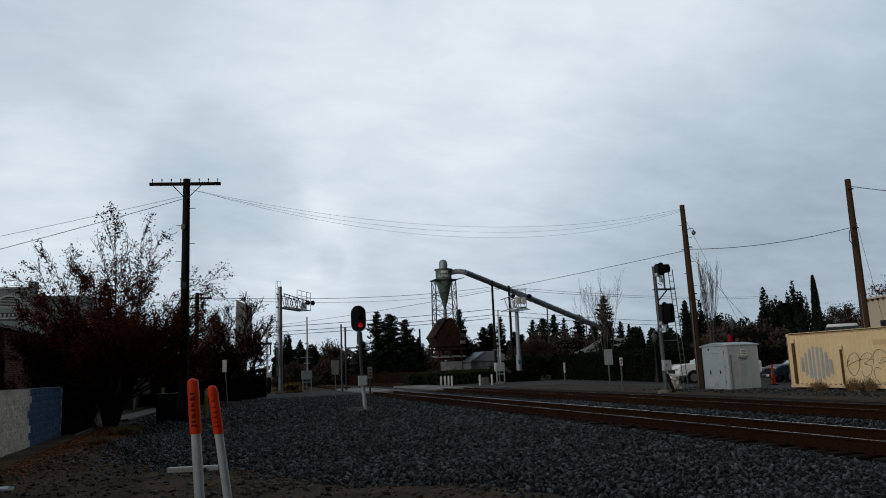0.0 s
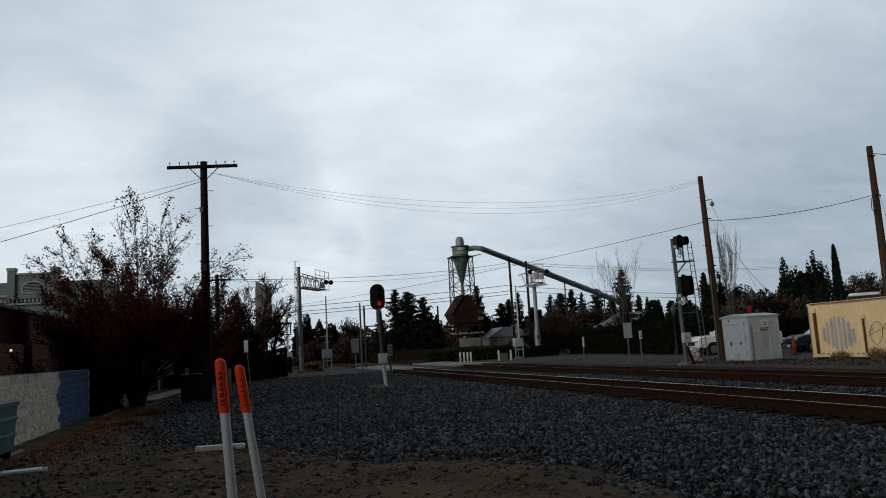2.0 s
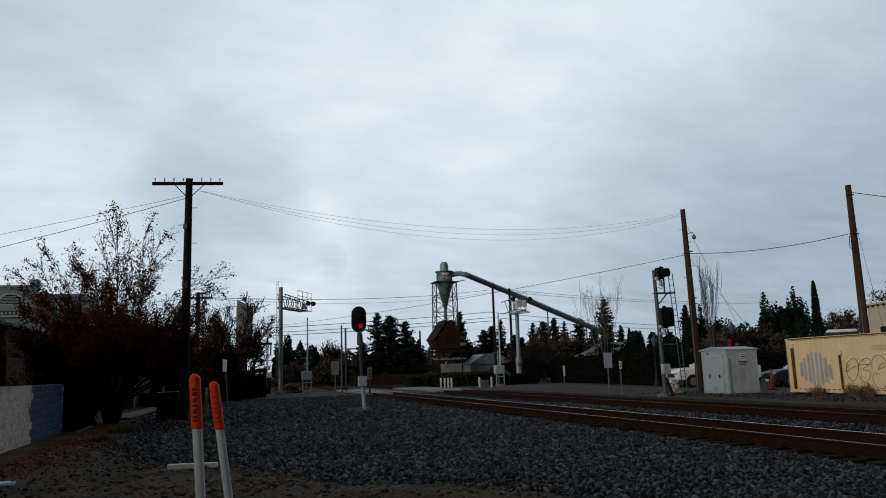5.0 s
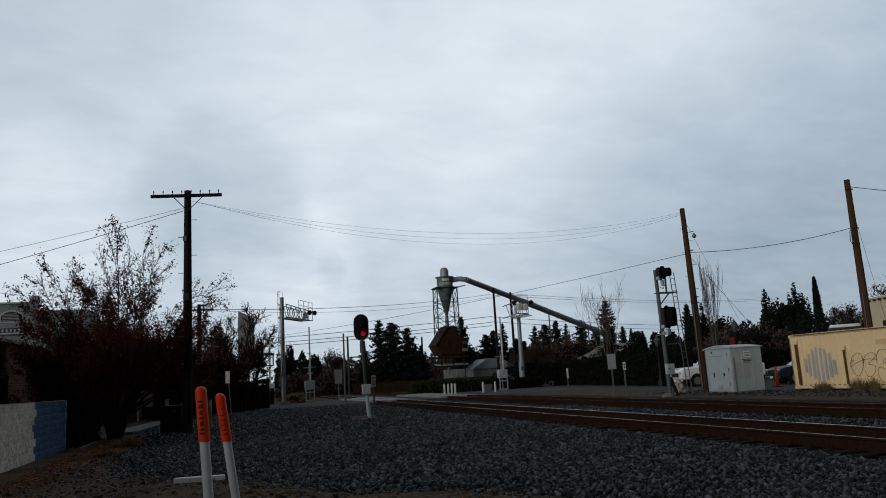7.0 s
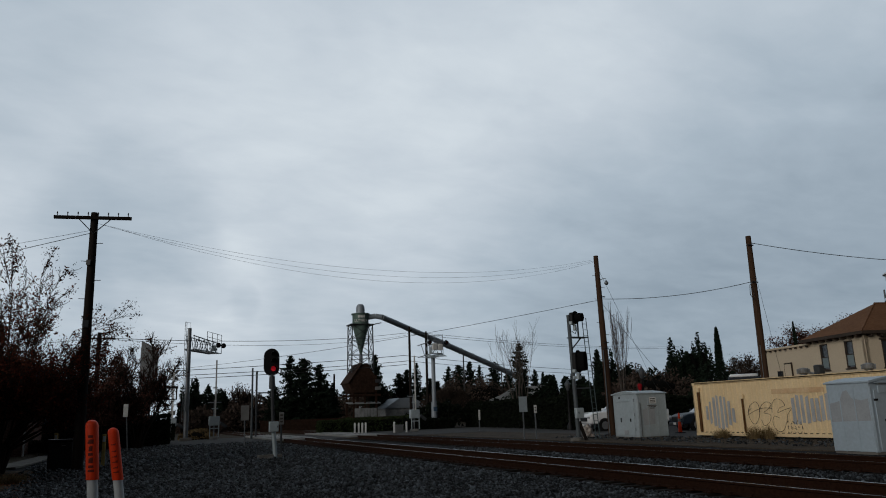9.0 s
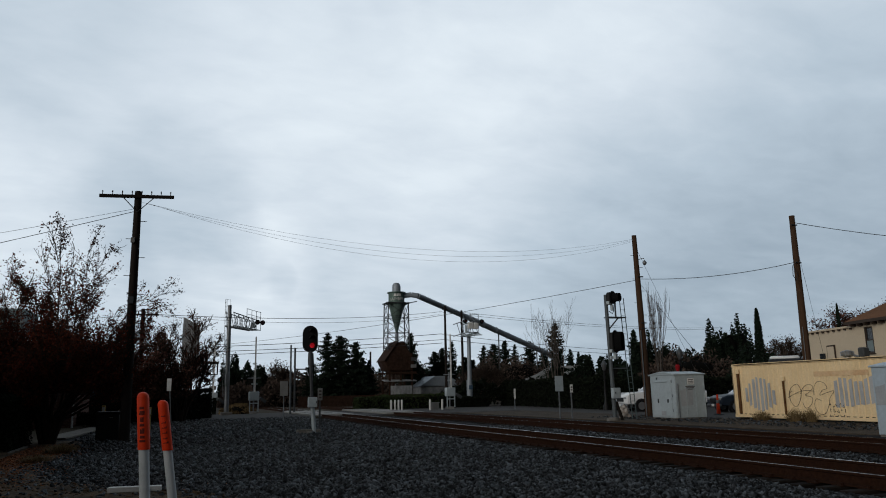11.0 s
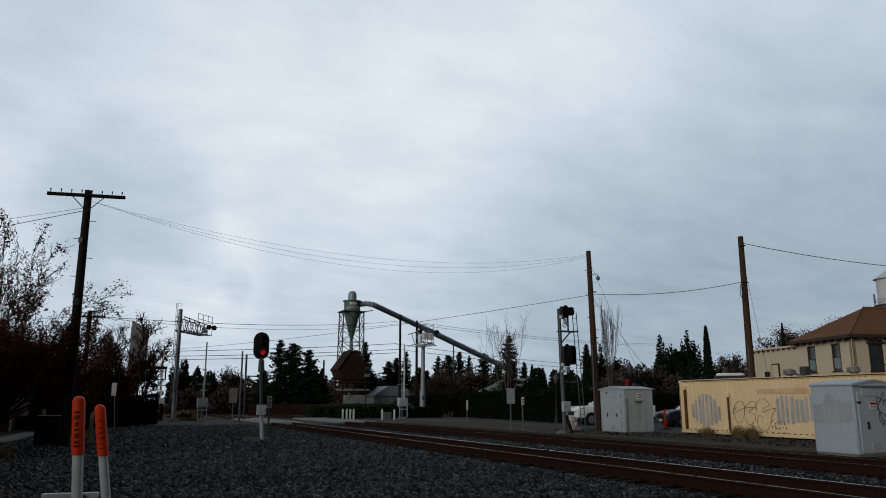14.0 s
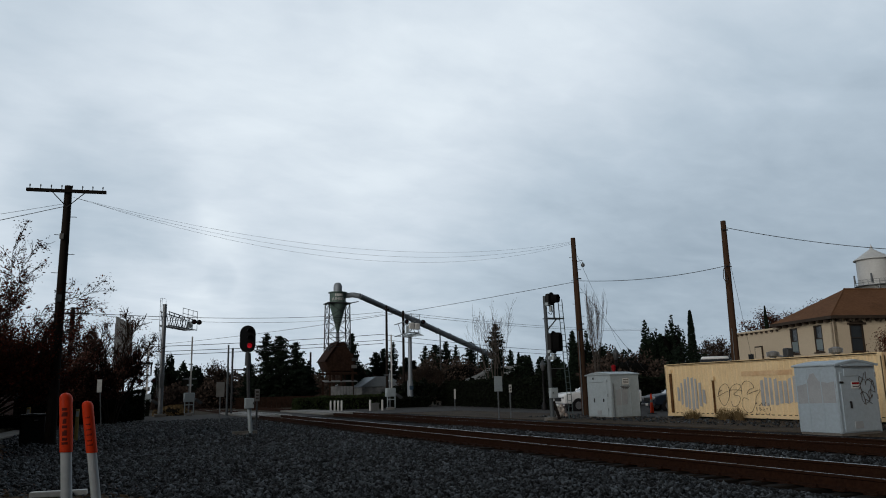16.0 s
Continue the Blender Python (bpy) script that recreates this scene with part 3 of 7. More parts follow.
tie_mesh = mesh_of("tie", Geo().box((0, 0, -0.08), (2.6, 0.23, 0.17)), M["tie"], 0.02)
plate_mesh = mesh_of("tie_plate", Geo().box((0, 0, 0.008), (0.36, 0.19, 0.02)).box((0.1, 0.06, 0.03), (0.03, 0.03, 0.05)).box((-0.1, -0.06, 0.03), (0.03, 0.03, 0.05)), M["rust"])
panel_mesh = mesh_of("crossing_panel", Geo().box((0, 0, 0), (1.28, 2.38, 0.12)), M["concrete"], 0.015)
apron_mesh = mesh_of("crossing_panel", Geo().box((0, 0, 0), (0.62, 2.38, 0.12)), M["concrete"], 0.015)
for tx, shine in ((TRACKS[0], "polished"), (TRACKS[1], "dull")):
    track = thing("railway_track", (tx, 0, 0), f"straight railway track with {shine} rusty rails on dark ties", "railway track", "tracks", "structure")
    for sx in (-0.7525, 0.7525):
        g = Geo().prism([(a + sx, b + RAIL_TOP) for a, b in rail_profile()], -40, 300, "y")
        r = part("rail", g, M["rust"], track)
        part("running_surface", Geo().box((sx, 130, RAIL_TOP + 0.0005), (0.06 if shine == "polished" and sx > 0 else 0.026 if shine == "polished" else 0.014, 340, 0.003)), M["railtop"], r, "worn bright steel running surface")
    rng = random.Random(int(tx * 10))
    for k in range(110):
        y = -2 + 0.5 * k
        if y > 52:
            break
        t = new("tie", tie_mesh)
        t.parent = track
        t.matrix_basis = pose(rng.uniform(-0.06, 0.06), y + rng.uniform(-0.05, 0.05), -0.06 + rng.uniform(-0.015, 0.01), rng.uniform(-1, 1), rng.uniform(-0.6, 0.6), rng.uniform(-2, 2))
        for sx in (-0.7525, 0.7525):
            p = new("tie_plate", plate_mesh)
            p.parent = track
            p.location = (sx, y, -0.062)
    for k in range(6):
        for mesh, x in ((panel_mesh, 0), (apron_mesh, -1.14), (apron_mesh, 1.14)):
            p = new("crossing_panel", mesh)
            p.parent = track
            p.location = (x, 53.7 + 2.4 * k, RAIL_TOP - 0.065)


def gravel():
    """Loose ballast stones, densest where the camera stands nearest."""
    rng = np.random.default_rng(4)
    pts = []
    for x0, x1, y0, y1, count in ((0.2, 10.2, 5.5, 14, 26000), (-3.2, 10.2, 14, 24, 24000), (-3.3, 10.2, 24, 40, 13000), (-3.6, 10.2, 40, 52, 6500), (11.9, 15.4, 6, 30, 9000), (5.5, 10.2, 3, 8, 5000), (-3.5, 1.5, 6, 22, 1600), (21.5, 25.2, 14, 36, 1500)):
        p = rng.uniform((x0, y0), (x1, y1), (count, 2))
        if x1 not in (1.5, 25.2):
            edge = np.array([ballast_edge(v) for v in p[:, 1]])
            p = p[(p[:, 0] > edge + rng.normal(0.1, 0.35, len(p)))]
        pts.append(p)
    p = np.concatenate(pts)
    n = len(p)
    zed = np.array([max(bed_height(x, y), 0.0) if x < ballast_edge(y) else 0.012 if x > 21 else bed_height(x, y) for x, y in p])
    size = (0.012 + 0.026 * rng.random(n) ** 1.6) * (1.1 + 0.02 * np.maximum(p[:, 1] - 12, 0))
    cube = np.array([(x, y, z) for x in (-1, 1) for y in (-1, 1) for z in (-1, 1)], float)
    v = cube[None] * rng.uniform(0.25, 1.15, (n, 8, 3)) * size[:, None, None] * rng.uniform(0.6, 1.3, (n, 1, 3))
    q = rng.normal(size=(n, 4))
    q /= np.linalg.norm(q, axis=1)[:, None]
    a, b, c, d = q.T
    R = np.stack([1 - 2 * (c * c + d * d), 2 * (b * c - a * d), 2 * (b * d + a * c), 2 * (b * c + a * d), 1 - 2 * (b * b + d * d), 2 * (c * d - a * b), 2 * (b * d - a * c), 2 * (c * d + a * b), 1 - 2 * (b * b + c * c)], -1).reshape(n, 3, 3)
    v = np.einsum("nij,nkj->nki", R, v)
    v[:, :, 0] += p[:, 0, None]
    v[:, :, 1] += p[:, 1, None]
    v[:, :, 2] += (zed + 0.35 * size)[:, None]
    quad = np.array([(0, 1, 3, 2), (4, 6, 7, 5), (0, 4, 5, 1), (2, 3, 7, 6), (0, 2, 6, 4), (1, 5, 7, 3)])
    f = (quad[None] + (np.arange(n) * 8)[:, None, None]).reshape(-1, 4)
    ob = new("gravel", raw_mesh("gravel", v.reshape(-1, 3), f, M["stone"]))
    tagged(ob, "loose angular grey ballast stones", "gravel", kind="stuff")


def dirt_clods():
    """Small lumps of earth on the trodden dirt."""
    rng = np.random.default_rng(15)
    n = 9000
    p = rng.uniform((-4.2, 5.5), (3.8, 17), (n, 2))
    keep = np.array([noise.noise((x * 0.9, y * 0.9, 4.0)) + rng.uniform(-0.5, 0.6) > 0 and x < ballast_edge(y) + 0.3 for x, y in p])
    p = p[keep]
    n = len(p)
    size = rng.gamma(2.0, 0.006, n) + 0.004
    cube = np.array([(x, y, z) for x in (-1, 1) for y in (-1, 1) for z in (-1, 1)], float)
    v = cube[None] * rng.uniform(0.35, 1.1, (n, 8, 3)) * size[:, None, None] * (1.2, 1.2, 0.8)
    a = rng.uniform(0, math.tau, n)
    x, y = v[:, :, 0].copy(), v[:, :, 1].copy()
    v[:, :, 0] = x * np.cos(a)[:, None] - y * np.sin(a)[:, None] + p[:, 0, None]
    v[:, :, 1] = x * np.sin(a)[:, None] + y * np.cos(a)[:, None] + p[:, 1, None]
    v[:, :, 2] += np.array([0.012 + lumps(q[0], q[1], 0.5, 0.016) + lumps(q[0], q[1], 0.14, 0.006) for q in p])[:, None]
    quad = np.array([(0, 1, 3, 2), (4, 6, 7, 5), (0, 4, 5, 1), (2, 3, 7, 6), (0, 2, 6, 4), (1, 5, 7, 3)])
    f = (quad[None] + (np.arange(n) * 8)[:, None, None]).reshape(-1, 4)
    ob = new("dirt_clods", raw_mesh("dirt_clods", v.reshape(-1, 3), f, M["clod"]))
    tagged(ob, "small brown lumps of earth on the dirt", "earth", kind="stuff")


gravel()
dirt_clods()


# ---- block wall, dumpster and brick building ----
def block_wall():
    w = thing("block_wall", (-4.85, 0, 0), "cream split-face block wall with a blue painted end", "wall", kind="structure")
    y0, y1, top = 8.0, 26.35, 1.52
    part("core", Geo().box((-0.125, (y0 + y1) / 2, top / 2 - 0.02), (0.235, y1 - y0 - 0.02, top - 0.04)), M["mortar"], w)
    rng = random.Random(7)
    meshes = {}
    for key in ("cream", "blue"):
        meshes[key] = []
        for k in range(4):
            g = Geo()
            nx, nz = 5, 3
            for j in range(nz + 1):
                for i in range(nx + 1):
                    edge = i in (0, nx) or j in (0, nz)
                    g.v.append((0.0 if edge else rng.uniform(-0.012, 0.026), 0.2 * (2 * i / nx - 1) * 0.988, 0.095 * (2 * j / nz - 1) * 0.975))
            for j in range(nz):
                for i in range(nx):
                    a = j * (nx + 1) + i
                    g.f.append((a, a + 1, a + nx + 2, a + nx + 1))
            g.box((-0.056, 0, 0), (0.11, 0.396, 0.186))
            meshes[key].append(mesh_of("block", g, M[key], 0, False))
    rows_n = 8
    for j in range(rows_n):
        for k in range(46):
            yc = y1 - 0.2 - 0.4 * k - (0.2 if j % 2 else 0)
            if yc < y0:
                continue
            key = "blue" if yc > 22.3 + rng.uniform(-0.25, 0.25) else "cream"
            b = new("block", rng.choice(meshes[key]))
            b.parent = w
            b.location = (0, yc, 0.095 + 0.19 * j)
    part("coping", Geo().box((-0.09, (y0 + y1) / 2, top + 0.004), (0.2, y1 - y0, 0.012)), M["mortar"], w)
    c = thing("kerb", (-4.3, 0, 0), "pale concrete kerb along the block wall", "kerb", kind="structure")
    for k in (0, 1, 2, 6):
        part("kerb_stone", Geo().box((-0.1, 9.5 + 3.02 * k, 0.0), (0.12, 3.0, 0.09)), M["kerb"], c, bevel=0.02)


block_wall()


def dumpster():
    d = thing("dumpster", (-4.5, 15.0, 0.02), "green steel dumpster with horizontal ribs beside the block wall", "dumpster")
    body = Geo().prism([(-0.26, 0.12), (0.25, 0.12), (0.31, 0.98), (-0.31, 0.98)], -0.95, 0.95, "y")
    part("body", body, M["dumpster"], d, bevel=0.02)
    for z in (0.42, 0.72, 0.98):
        x = 0.25 + (z - 0.12) * 0.07
        part("rib", Geo().box((x, 0, z), (0.05, 1.92, 0.06)), M["dumpster"], d, bevel=0.01)
        part("end_rib", Geo().box((0, 0.96, z), (0.5 + z * 0.12, 0.05, 0.06)), M["dumpster"], d, bevel=0.01)
    part("lid", Geo().box((0, 0, 1.03), (0.68, 2.0, 0.04), ry=3), M["black"], d, "dark lid", bevel=0.015)
    for y in (-0.7, 0.7):
        part("skid", Geo().box((0, y, 0.06), (0.5, 0.12, 0.12)), M["rust"], d)
    part("lift_pocket", Geo().box((0.0, 1.0, 0.6), (0.4, 0.08, 0.16)), M["black"], d, bevel=0.01)


dumpster()


def window(parent, c, w, h, facing, mat_frame, arch=False, bars=1, sill=True):
    """A sash window: facing is the outward normal, along x or y."""
    fx, fy = facing
    side = Vector((-fy, fx, 0))
    out = Vector((fx, fy, 0))
    c = Vector(c)

    def bx(s, z, ws, hz, dep, back=0.0):
        p = c + side * s + Vector((0, 0, z)) - out * back
        return (tuple(p), (ws if fx == 0 else dep, dep if fx == 0 else ws, hz))

    g = Geo()
    for s in (-w / 2, w / 2):
        g.box(*bx(s, 0, 0.09, h, 0.12))
    for z in (-h / 2, h / 2):
        g.box(*bx(0, z, w + 0.09, 0.09, 0.12))
    for k in range(bars):
        g.box(*bx(0, -h / 2 + h * (k + 1) / (bars + 1), w, 0.06, 0.08, 0.02))
    wd = part("window", Geo().box(*bx(0, 0, w, h, 0.02, 0.06)), M["glass"], parent, "dark glass window")
    part("window_frame", g, mat_frame, wd)
    if sill:
        part("sill", Geo().box(*bx(0, -h / 2 - 0.09, w + 0.3, 0.08, 0.22, -0.05)), mat_frame, wd)
    return wd


def brick_building():
    b = thing("brick_building", (-9.0, 0, 0), "dark red brick single-storey building with flat parapet", "building")
    holes = [(29.8 + k * 6.2 - 1.0, 0.9, 29.8 + k * 6.2 + 0.3, 2.7) for k in (-4, -3, -2, -1, 0, 1, 2)]
    part("front_wall", Geo().wall(47, 4.05, 0.35, holes, (0, 0, 0), (0, 1, 0)), M["brick"], b)
    part("back_block", Geo().box((-6.6, 23.5, 2.0), (12, 46.9, 3.95)), M["brick"], b)
    part("coping", Geo().box((-0.15, 23.5, 4.12), (0.6, 47.1, 0.15)), M["eave"], b, bevel=0.02)
    for h in holes:
        window(b, (-0.2, (h[0] + h[2]) / 2, 1.8), 1.2, 1.7, (1, 0), M["eave"])
    wing = part("wing", Geo().wall(9.0, 4.0, 0.3, [(6.6, 0.9, 7.6, 2.5), (2.5, 0.9, 3.5, 2.5)], (-5.0, 47.3, 0), (1, 0, 0)).box((-0.5, 53, 2), (8.9, 10.5, 3.95)), M["brick2"], b, "red brown brick wing")
    for x in (-5 + 7.1, -5 + 3.0):
        window(b, (x, 47.2, 1.7), 1.0, 1.6, (0, -1), M["eave"])
    part("downpipe", Geo().cyl((4.08, 47.18, 0), (4.08, 47.18, 4), 0.05, n=8), M["white"], b, "white corner downpipe")
    part("wing_coping", Geo().box((-0.5, 52.5, 4.08), (9.4, 11.0, 0.14)), M["eave"], b, bevel=0.02)
    part("wall_lamp", Geo().lathe([(0.025, 0), (0.045, 0.025), (0.045, 0.08), (0.015, 0.1)], 10, (0.28, 32.2, 2.35)), M["warm"], b, "small lit wall lamp")
    part("wall_lamp", Geo().lathe([(0.025, 0), (0.045, 0.025), (0.045, 0.08), (0.015, 0.1)], 10, (2.1, 47.1, 2.3)), M["warm"], b, "small lit wall lamp")


brick_building()
walkway = thing("walkway", (0, 0, 0), "pale concrete path beside the brick building", "path", kind="structure")
for k in range(6):
    part("slab", Geo().box((-4.15 + 0.14 * k, 34.9 + 1.84 * k, 0.02), (1.0, 1.8, 0.08), rz=-5), M["kerb"], walkway, bevel=0.015)


# ---- cabinets and containers ----
def cabinet_shell(at, w, d, h, mat, label, ridge):
    """Steel cabinet with a low two-pitched roof; the ridge runs along x or y."""
    c = thing("signal_cabinet", at, label, "equipment cabinet", "signal cabinets")
    part("base", Geo().box((w / 2, d / 2, 0.03), (w - 0.04, d - 0.04, 0.1)), M["kerb"], c, bevel=0.01)
    part("body", Geo().box((w / 2, d / 2, 0.07 + (h - 0.1) / 2), (w, d, h - 0.1)), mat, c, bevel=0.012)
    span, run = (d, w) if ridge == "x" else (w, d)
    o, e, peak = 0.05, h - 0.07, 0.13
    prof = [(-o, e), (-o, e + 0.05), (span * 0.3, e + 0.05 + peak * 0.72), (span / 2, e + 0.05 + peak), (span * 0.7, e + 0.05 + peak * 0.72), (span + o, e + 0.05), (span + o, e)]
    part("roof", Geo().prism(prof, -o, run + o, ridge), mat, c, bevel=0.008)
    rim = [(-o - 0.01, e - 0.015), (-o - 0.01, e + 0.045), (span * 0.3, e + 0.045 + peak * 0.72), (span / 2, e + 0.045 + peak), (span * 0.7, e + 0.045 + peak * 0.72), (span + o + 0.01, e + 0.045), (span + o + 0.01, e - 0.015),
           (span + o - 0.03, e - 0.015), (span * 0.7, e + peak * 0.72 - 0.01), (span / 2, e + peak - 0.01), (span * 0.3, e + peak * 0.72 - 0.01), (-o + 0.03, e - 0.015)]
    part("gable_rim", Geo().prism(rim, -o - 0.03, -o - 0.002, ridge), mat, c)
    return c


def silver_cabinet():
    w, d, h = 1.75, 1.95, 2.18
    c = cabinet_shell((23.0, 30.25, 0), w, d, h, M["silver"], "pale silver signal cabinet with a low gabled roof", "x")
    # gabled end with its door
    door = part("door", Geo().box((-0.012, d * 0.52, h * 0.46), (0.03, d * 0.74, h * 0.80)), M["silver"], c, bevel=0.008)
    part("handle", Geo().box((-0.05, d * 0.68, h * 0.40), (0.05, 0.05, 0.2)).cyl((-0.02, d * 0.68, h * 0.43), (-0.07, d * 0.68, h * 0.43), 0.03, n=8), M["darksteel"], door, "dark steel handle", bevel=0.006)
    part("lock_plate", Geo().box((-0.035, d * 0.30, h * 0.40), (0.02, 0.09, 0.16)), M["black"], door, bevel=0.004)
    part("vent", Geo().box((-0.034, d * 0.5, h * 0.13), (0.02, 0.34, 0.2)), M["patch"], door, bevel=0.004)
    part("door_rail", Geo().box((-0.04, d * 0.56, h * 0.82), (0.05, d * 0.5, 0.035)), M["silver"], c, "rain strip", bevel=0.006)
    for y in (0.06, d - 0.06):
        part("corner_seam", Geo().box((-0.008, y, h * 0.47), (0.02, 0.05, h * 0.86)), M["silver"], c, bevel=0.004)
    for z in (0.35, 1.05, 1.75):
        part("hinge", Geo().cyl((-0.03, d * 0.12, z), (-0.03, d * 0.12, z + 0.14), 0.018, n=8), M["galv"], c)
    part("badge", Geo().box((-0.012, d * 0.72, h * 0.9), (0.012, 0.1, 0.1)), M["black"], c)
    # plain long side
    for x in (0.05, w * 0.36, w * 0.68, w - 0.05):
        part("seam", Geo().box((x, -0.006, h * 0.47), (0.03, 0.016, h * 0.86)), M["silver"], c, bevel=0.003)
    part("drip_pipe", Geo().cyl((0.13, -0.03, 0.1), (0.13, -0.03, h * 0.78), 0.02, n=8), M["galv"], c)
    part("paint_patch", Geo().prism([(0.30, 0.62), (0.98, 0.66), (1.02, 1.38), (0.62, 1.46), (0.28, 1.34)], -0.004, -0.0005, "y"), M["patch"], c, "grey over-painted patch")
    nt = part("notice", Geo().box((w * 0.52, -0.022, h * 0.82), (0.40, 0.01, 0.30)), M["white"], c, "white notice plate", bevel=0.002)
    for k in range(3):
        part("notice_bar", Geo().box((w * 0.52, -0.03, h * 0.785 + 0.08 * k), (0.3, 0.006, 0.035)), M["graff"], nt)
    for k, ww in enumerate((0.56, 0.44, 0.3)):
        part("print_bar", Geo().box((w * 0.5, -0.012, h * 0.71 - 0.065 * k), (ww, 0.006, 0.035)), M["graff"], c)


def blue_grey_cabinet():
    w, d, h = 1.75, 1.4, 2.06
    mat = M["silver2"]
    c = cabinet_shell((19.4, 15.0, 0), w, d, h, mat, "blue grey signal cabinet with sprayed black scrawl", "y")
    door = part("door", Geo().box((w * 0.52, -0.012, h * 0.46), (w * 0.86, 0.03, h * 0.82)), mat, c, bevel=0.008)
    part("handle", Geo().box((w * 0.27, -0.05, h * 0.42), (0.04, 0.05, 0.2)).cyl((w * 0.27, -0.02, h * 0.45), (w * 0.27, -0.07, h * 0.45), 0.035, n=8), M["black"], door, "dark steel handle", bevel=0.006)
    part("vent_cover", Geo().box((w * 0.36, -0.034, h * 0.87), (0.62, 0.03, 0.22)), mat, door, bevel=0.01)
    part("lower_vent", Geo().box((w * 0.42, -0.03, h * 0.14), (0.34, 0.02, 0.2)), M["patch"], door, bevel=0.005)
    part("rain_hood", Geo().box((w * 0.5, -0.06, h * 0.965), (w * 0.78, 0.1, 0.025), rx=16), mat, c)
    part("padlock_box", Geo().box((w * 0.11, -0.03, h * 0.73), (0.12, 0.05, 0.06)), M["black"], c, bevel=0.005)
    for x in (0.05, w - 0.05):
        part("corner_seam", Geo().box((x, -0.006, h * 0.47), (0.05, 0.018, h * 0.88)), mat, c, bevel=0.004)
    for y in (0.04, d * 0.36, d * 0.70, d - 0.04):
        part("seam", Geo().box((-0.004, y, h * 0.48), (0.014, 0.03, h * 0.9)), mat, c)
    for z in (0.3, 1.0, 1.65):
        part("hinge", Geo().cyl((w * 0.965, -0.03, z), (w * 0.965, -0.03, z + 0.14), 0.018, n=8), M["galv"], c)
    nt = part("notice", Geo().box((w * 0.44, -0.035, h * 0.69), (0.34, 0.01, 0.2)), M["white"], c, "white and red notice plate", bevel=0.002)
    part("notice_bar", Geo().box((w * 0.44, -0.042, h * 0.715), (0.3, 0.006, 0.06)), M["reddish"], nt)
    part("notice_bar", Geo().box((w * 0.44, -0.042, h * 0.67), (0.24, 0.006, 0.025)), M["graff"], nt)
    part("paint_patch", Geo().prism([(0.02, 0.93), (1.38, 0.9), (1.38, 1.42), (1.2, 1.45), (1.0, 1.5), (0.86, 1.76), (0.72, 1.8), (0.58, 1.56), (0.3, 1.5), (0.02, 1.55)], -0.004, -0.0005, "x"), M["patch"], c, "grey over-painted patch")


silver_cabinet()
blue_grey_cabinet()


def container(at, length, mat, label, marks):
    """at: the far bottom corner of its long face; it runs towards the camera's side."""
    c = thing("shipping_container", at, label, "shipping container", "containers")
    h, w = 2.44, 2.44
    g = Geo()
    n = int((length - 0.3) / 0.28)
    pitch = (length - 0.3) / n
    prof = []
    for k in range(n):
        y = -0.15 - k * pitch
        prof += [(0.035, y), (0.035, y - pitch * 0.38), (0.0 + 0.07, y - pitch * 0.5), (0.07, y - pitch * 0.88)]
    for x, y in prof:
        g.v += [(x, y, 0.02), (x, y, h - 0.02)]
    for k in range(len(prof) - 1):
        g.f.append((2 * k, 2 * k + 2, 2 * k + 3, 2 * k + 1))
    part("side_panel", g, mat, c, "corrugated steel side", smooth=False)
    part("bottom_rail", Geo().box((0.05, -length / 2, 0.07), (0.1, length, 0.14)), mat, c, bevel=0.01)
    part("top_rail", Geo().box((0.05, -length / 2, h - 0.04), (0.1, length, 0.08)), mat, c, bevel=0.01)
    for y in (-0.08, -length + 0.08):
        part("corner_post", Geo().box((0.08, y, h / 2), (0.16, 0.16, h)), mat, c, bevel=0.012)
        for z in (0.06, h - 0.06):
            part("corner_casting", Geo().box((0.085, y, z), (0.18, 0.18, 0.13)), mat, c, bevel=0.01)
    part("roof", Geo().box((w / 2, -length / 2, h - 0.03), (w, length, 0.05)), mat, c)
    for k in range(int(length / 0.3)):
        part("roof_rib", Geo().box((w / 2, -0.2 - 0.3 * k, h + 0.008), (w - 0.1, 0.14, 0.03)), mat, c)
    part("end_panel", Geo().box((w / 2, -0.03, h / 2), (w, 0.05, h - 0.05)), mat, c)
    part("end_panel", Geo().box((w / 2, -length + 0.03, h / 2), (w, 0.05, h - 0.05)), mat, c)
    part("back_panel", Geo().box((w - 0.03, -length / 2, h / 2), (0.05, length, h - 0.05)), mat, c)
    part("floor", Geo().box((w / 2, -length / 2, 0.12), (w - 0.1, length - 0.1, 0.1)), M["darkwood"], c)
    if marks:
        for y in (-0.42, -3.15):
            top = 2.1 if y > -1 else 1.72
            part("vent_pipe", Geo().box((-0.03, y, (top + 0.18) / 2), (0.07, 0.14 if y > -1 else 0.07, top - 0.18)), M["channel"], c, "rusty brown vertical channel", bevel=0.01)
            part("junction_box", Geo().box((-0.04, y, top), (0.1, 0.2, 0.2)), mat, c, bevel=0.015)
    return c


tan = container((25.3, 28.92, 0.08), 11.3, M["tan"], "tan corrugated shipping container covered with sprayed scrawl", True)
container((25.32, 17.55, 0.08), 12.0, M["brown"], "brown corrugated shipping container with pale patch", False)
for y in (28.5, 25.2, 21.5, 18.2, 17.2, 11.5, 6.2):
    solid("timber_block", Geo().box((0, 0, 0.04), (2.3, 0.3, 0.16)), M["tie"], "dark timber block carrying a container", "timber", "container blocks", at=(26.5, y, 0.0), bevel=0.015)


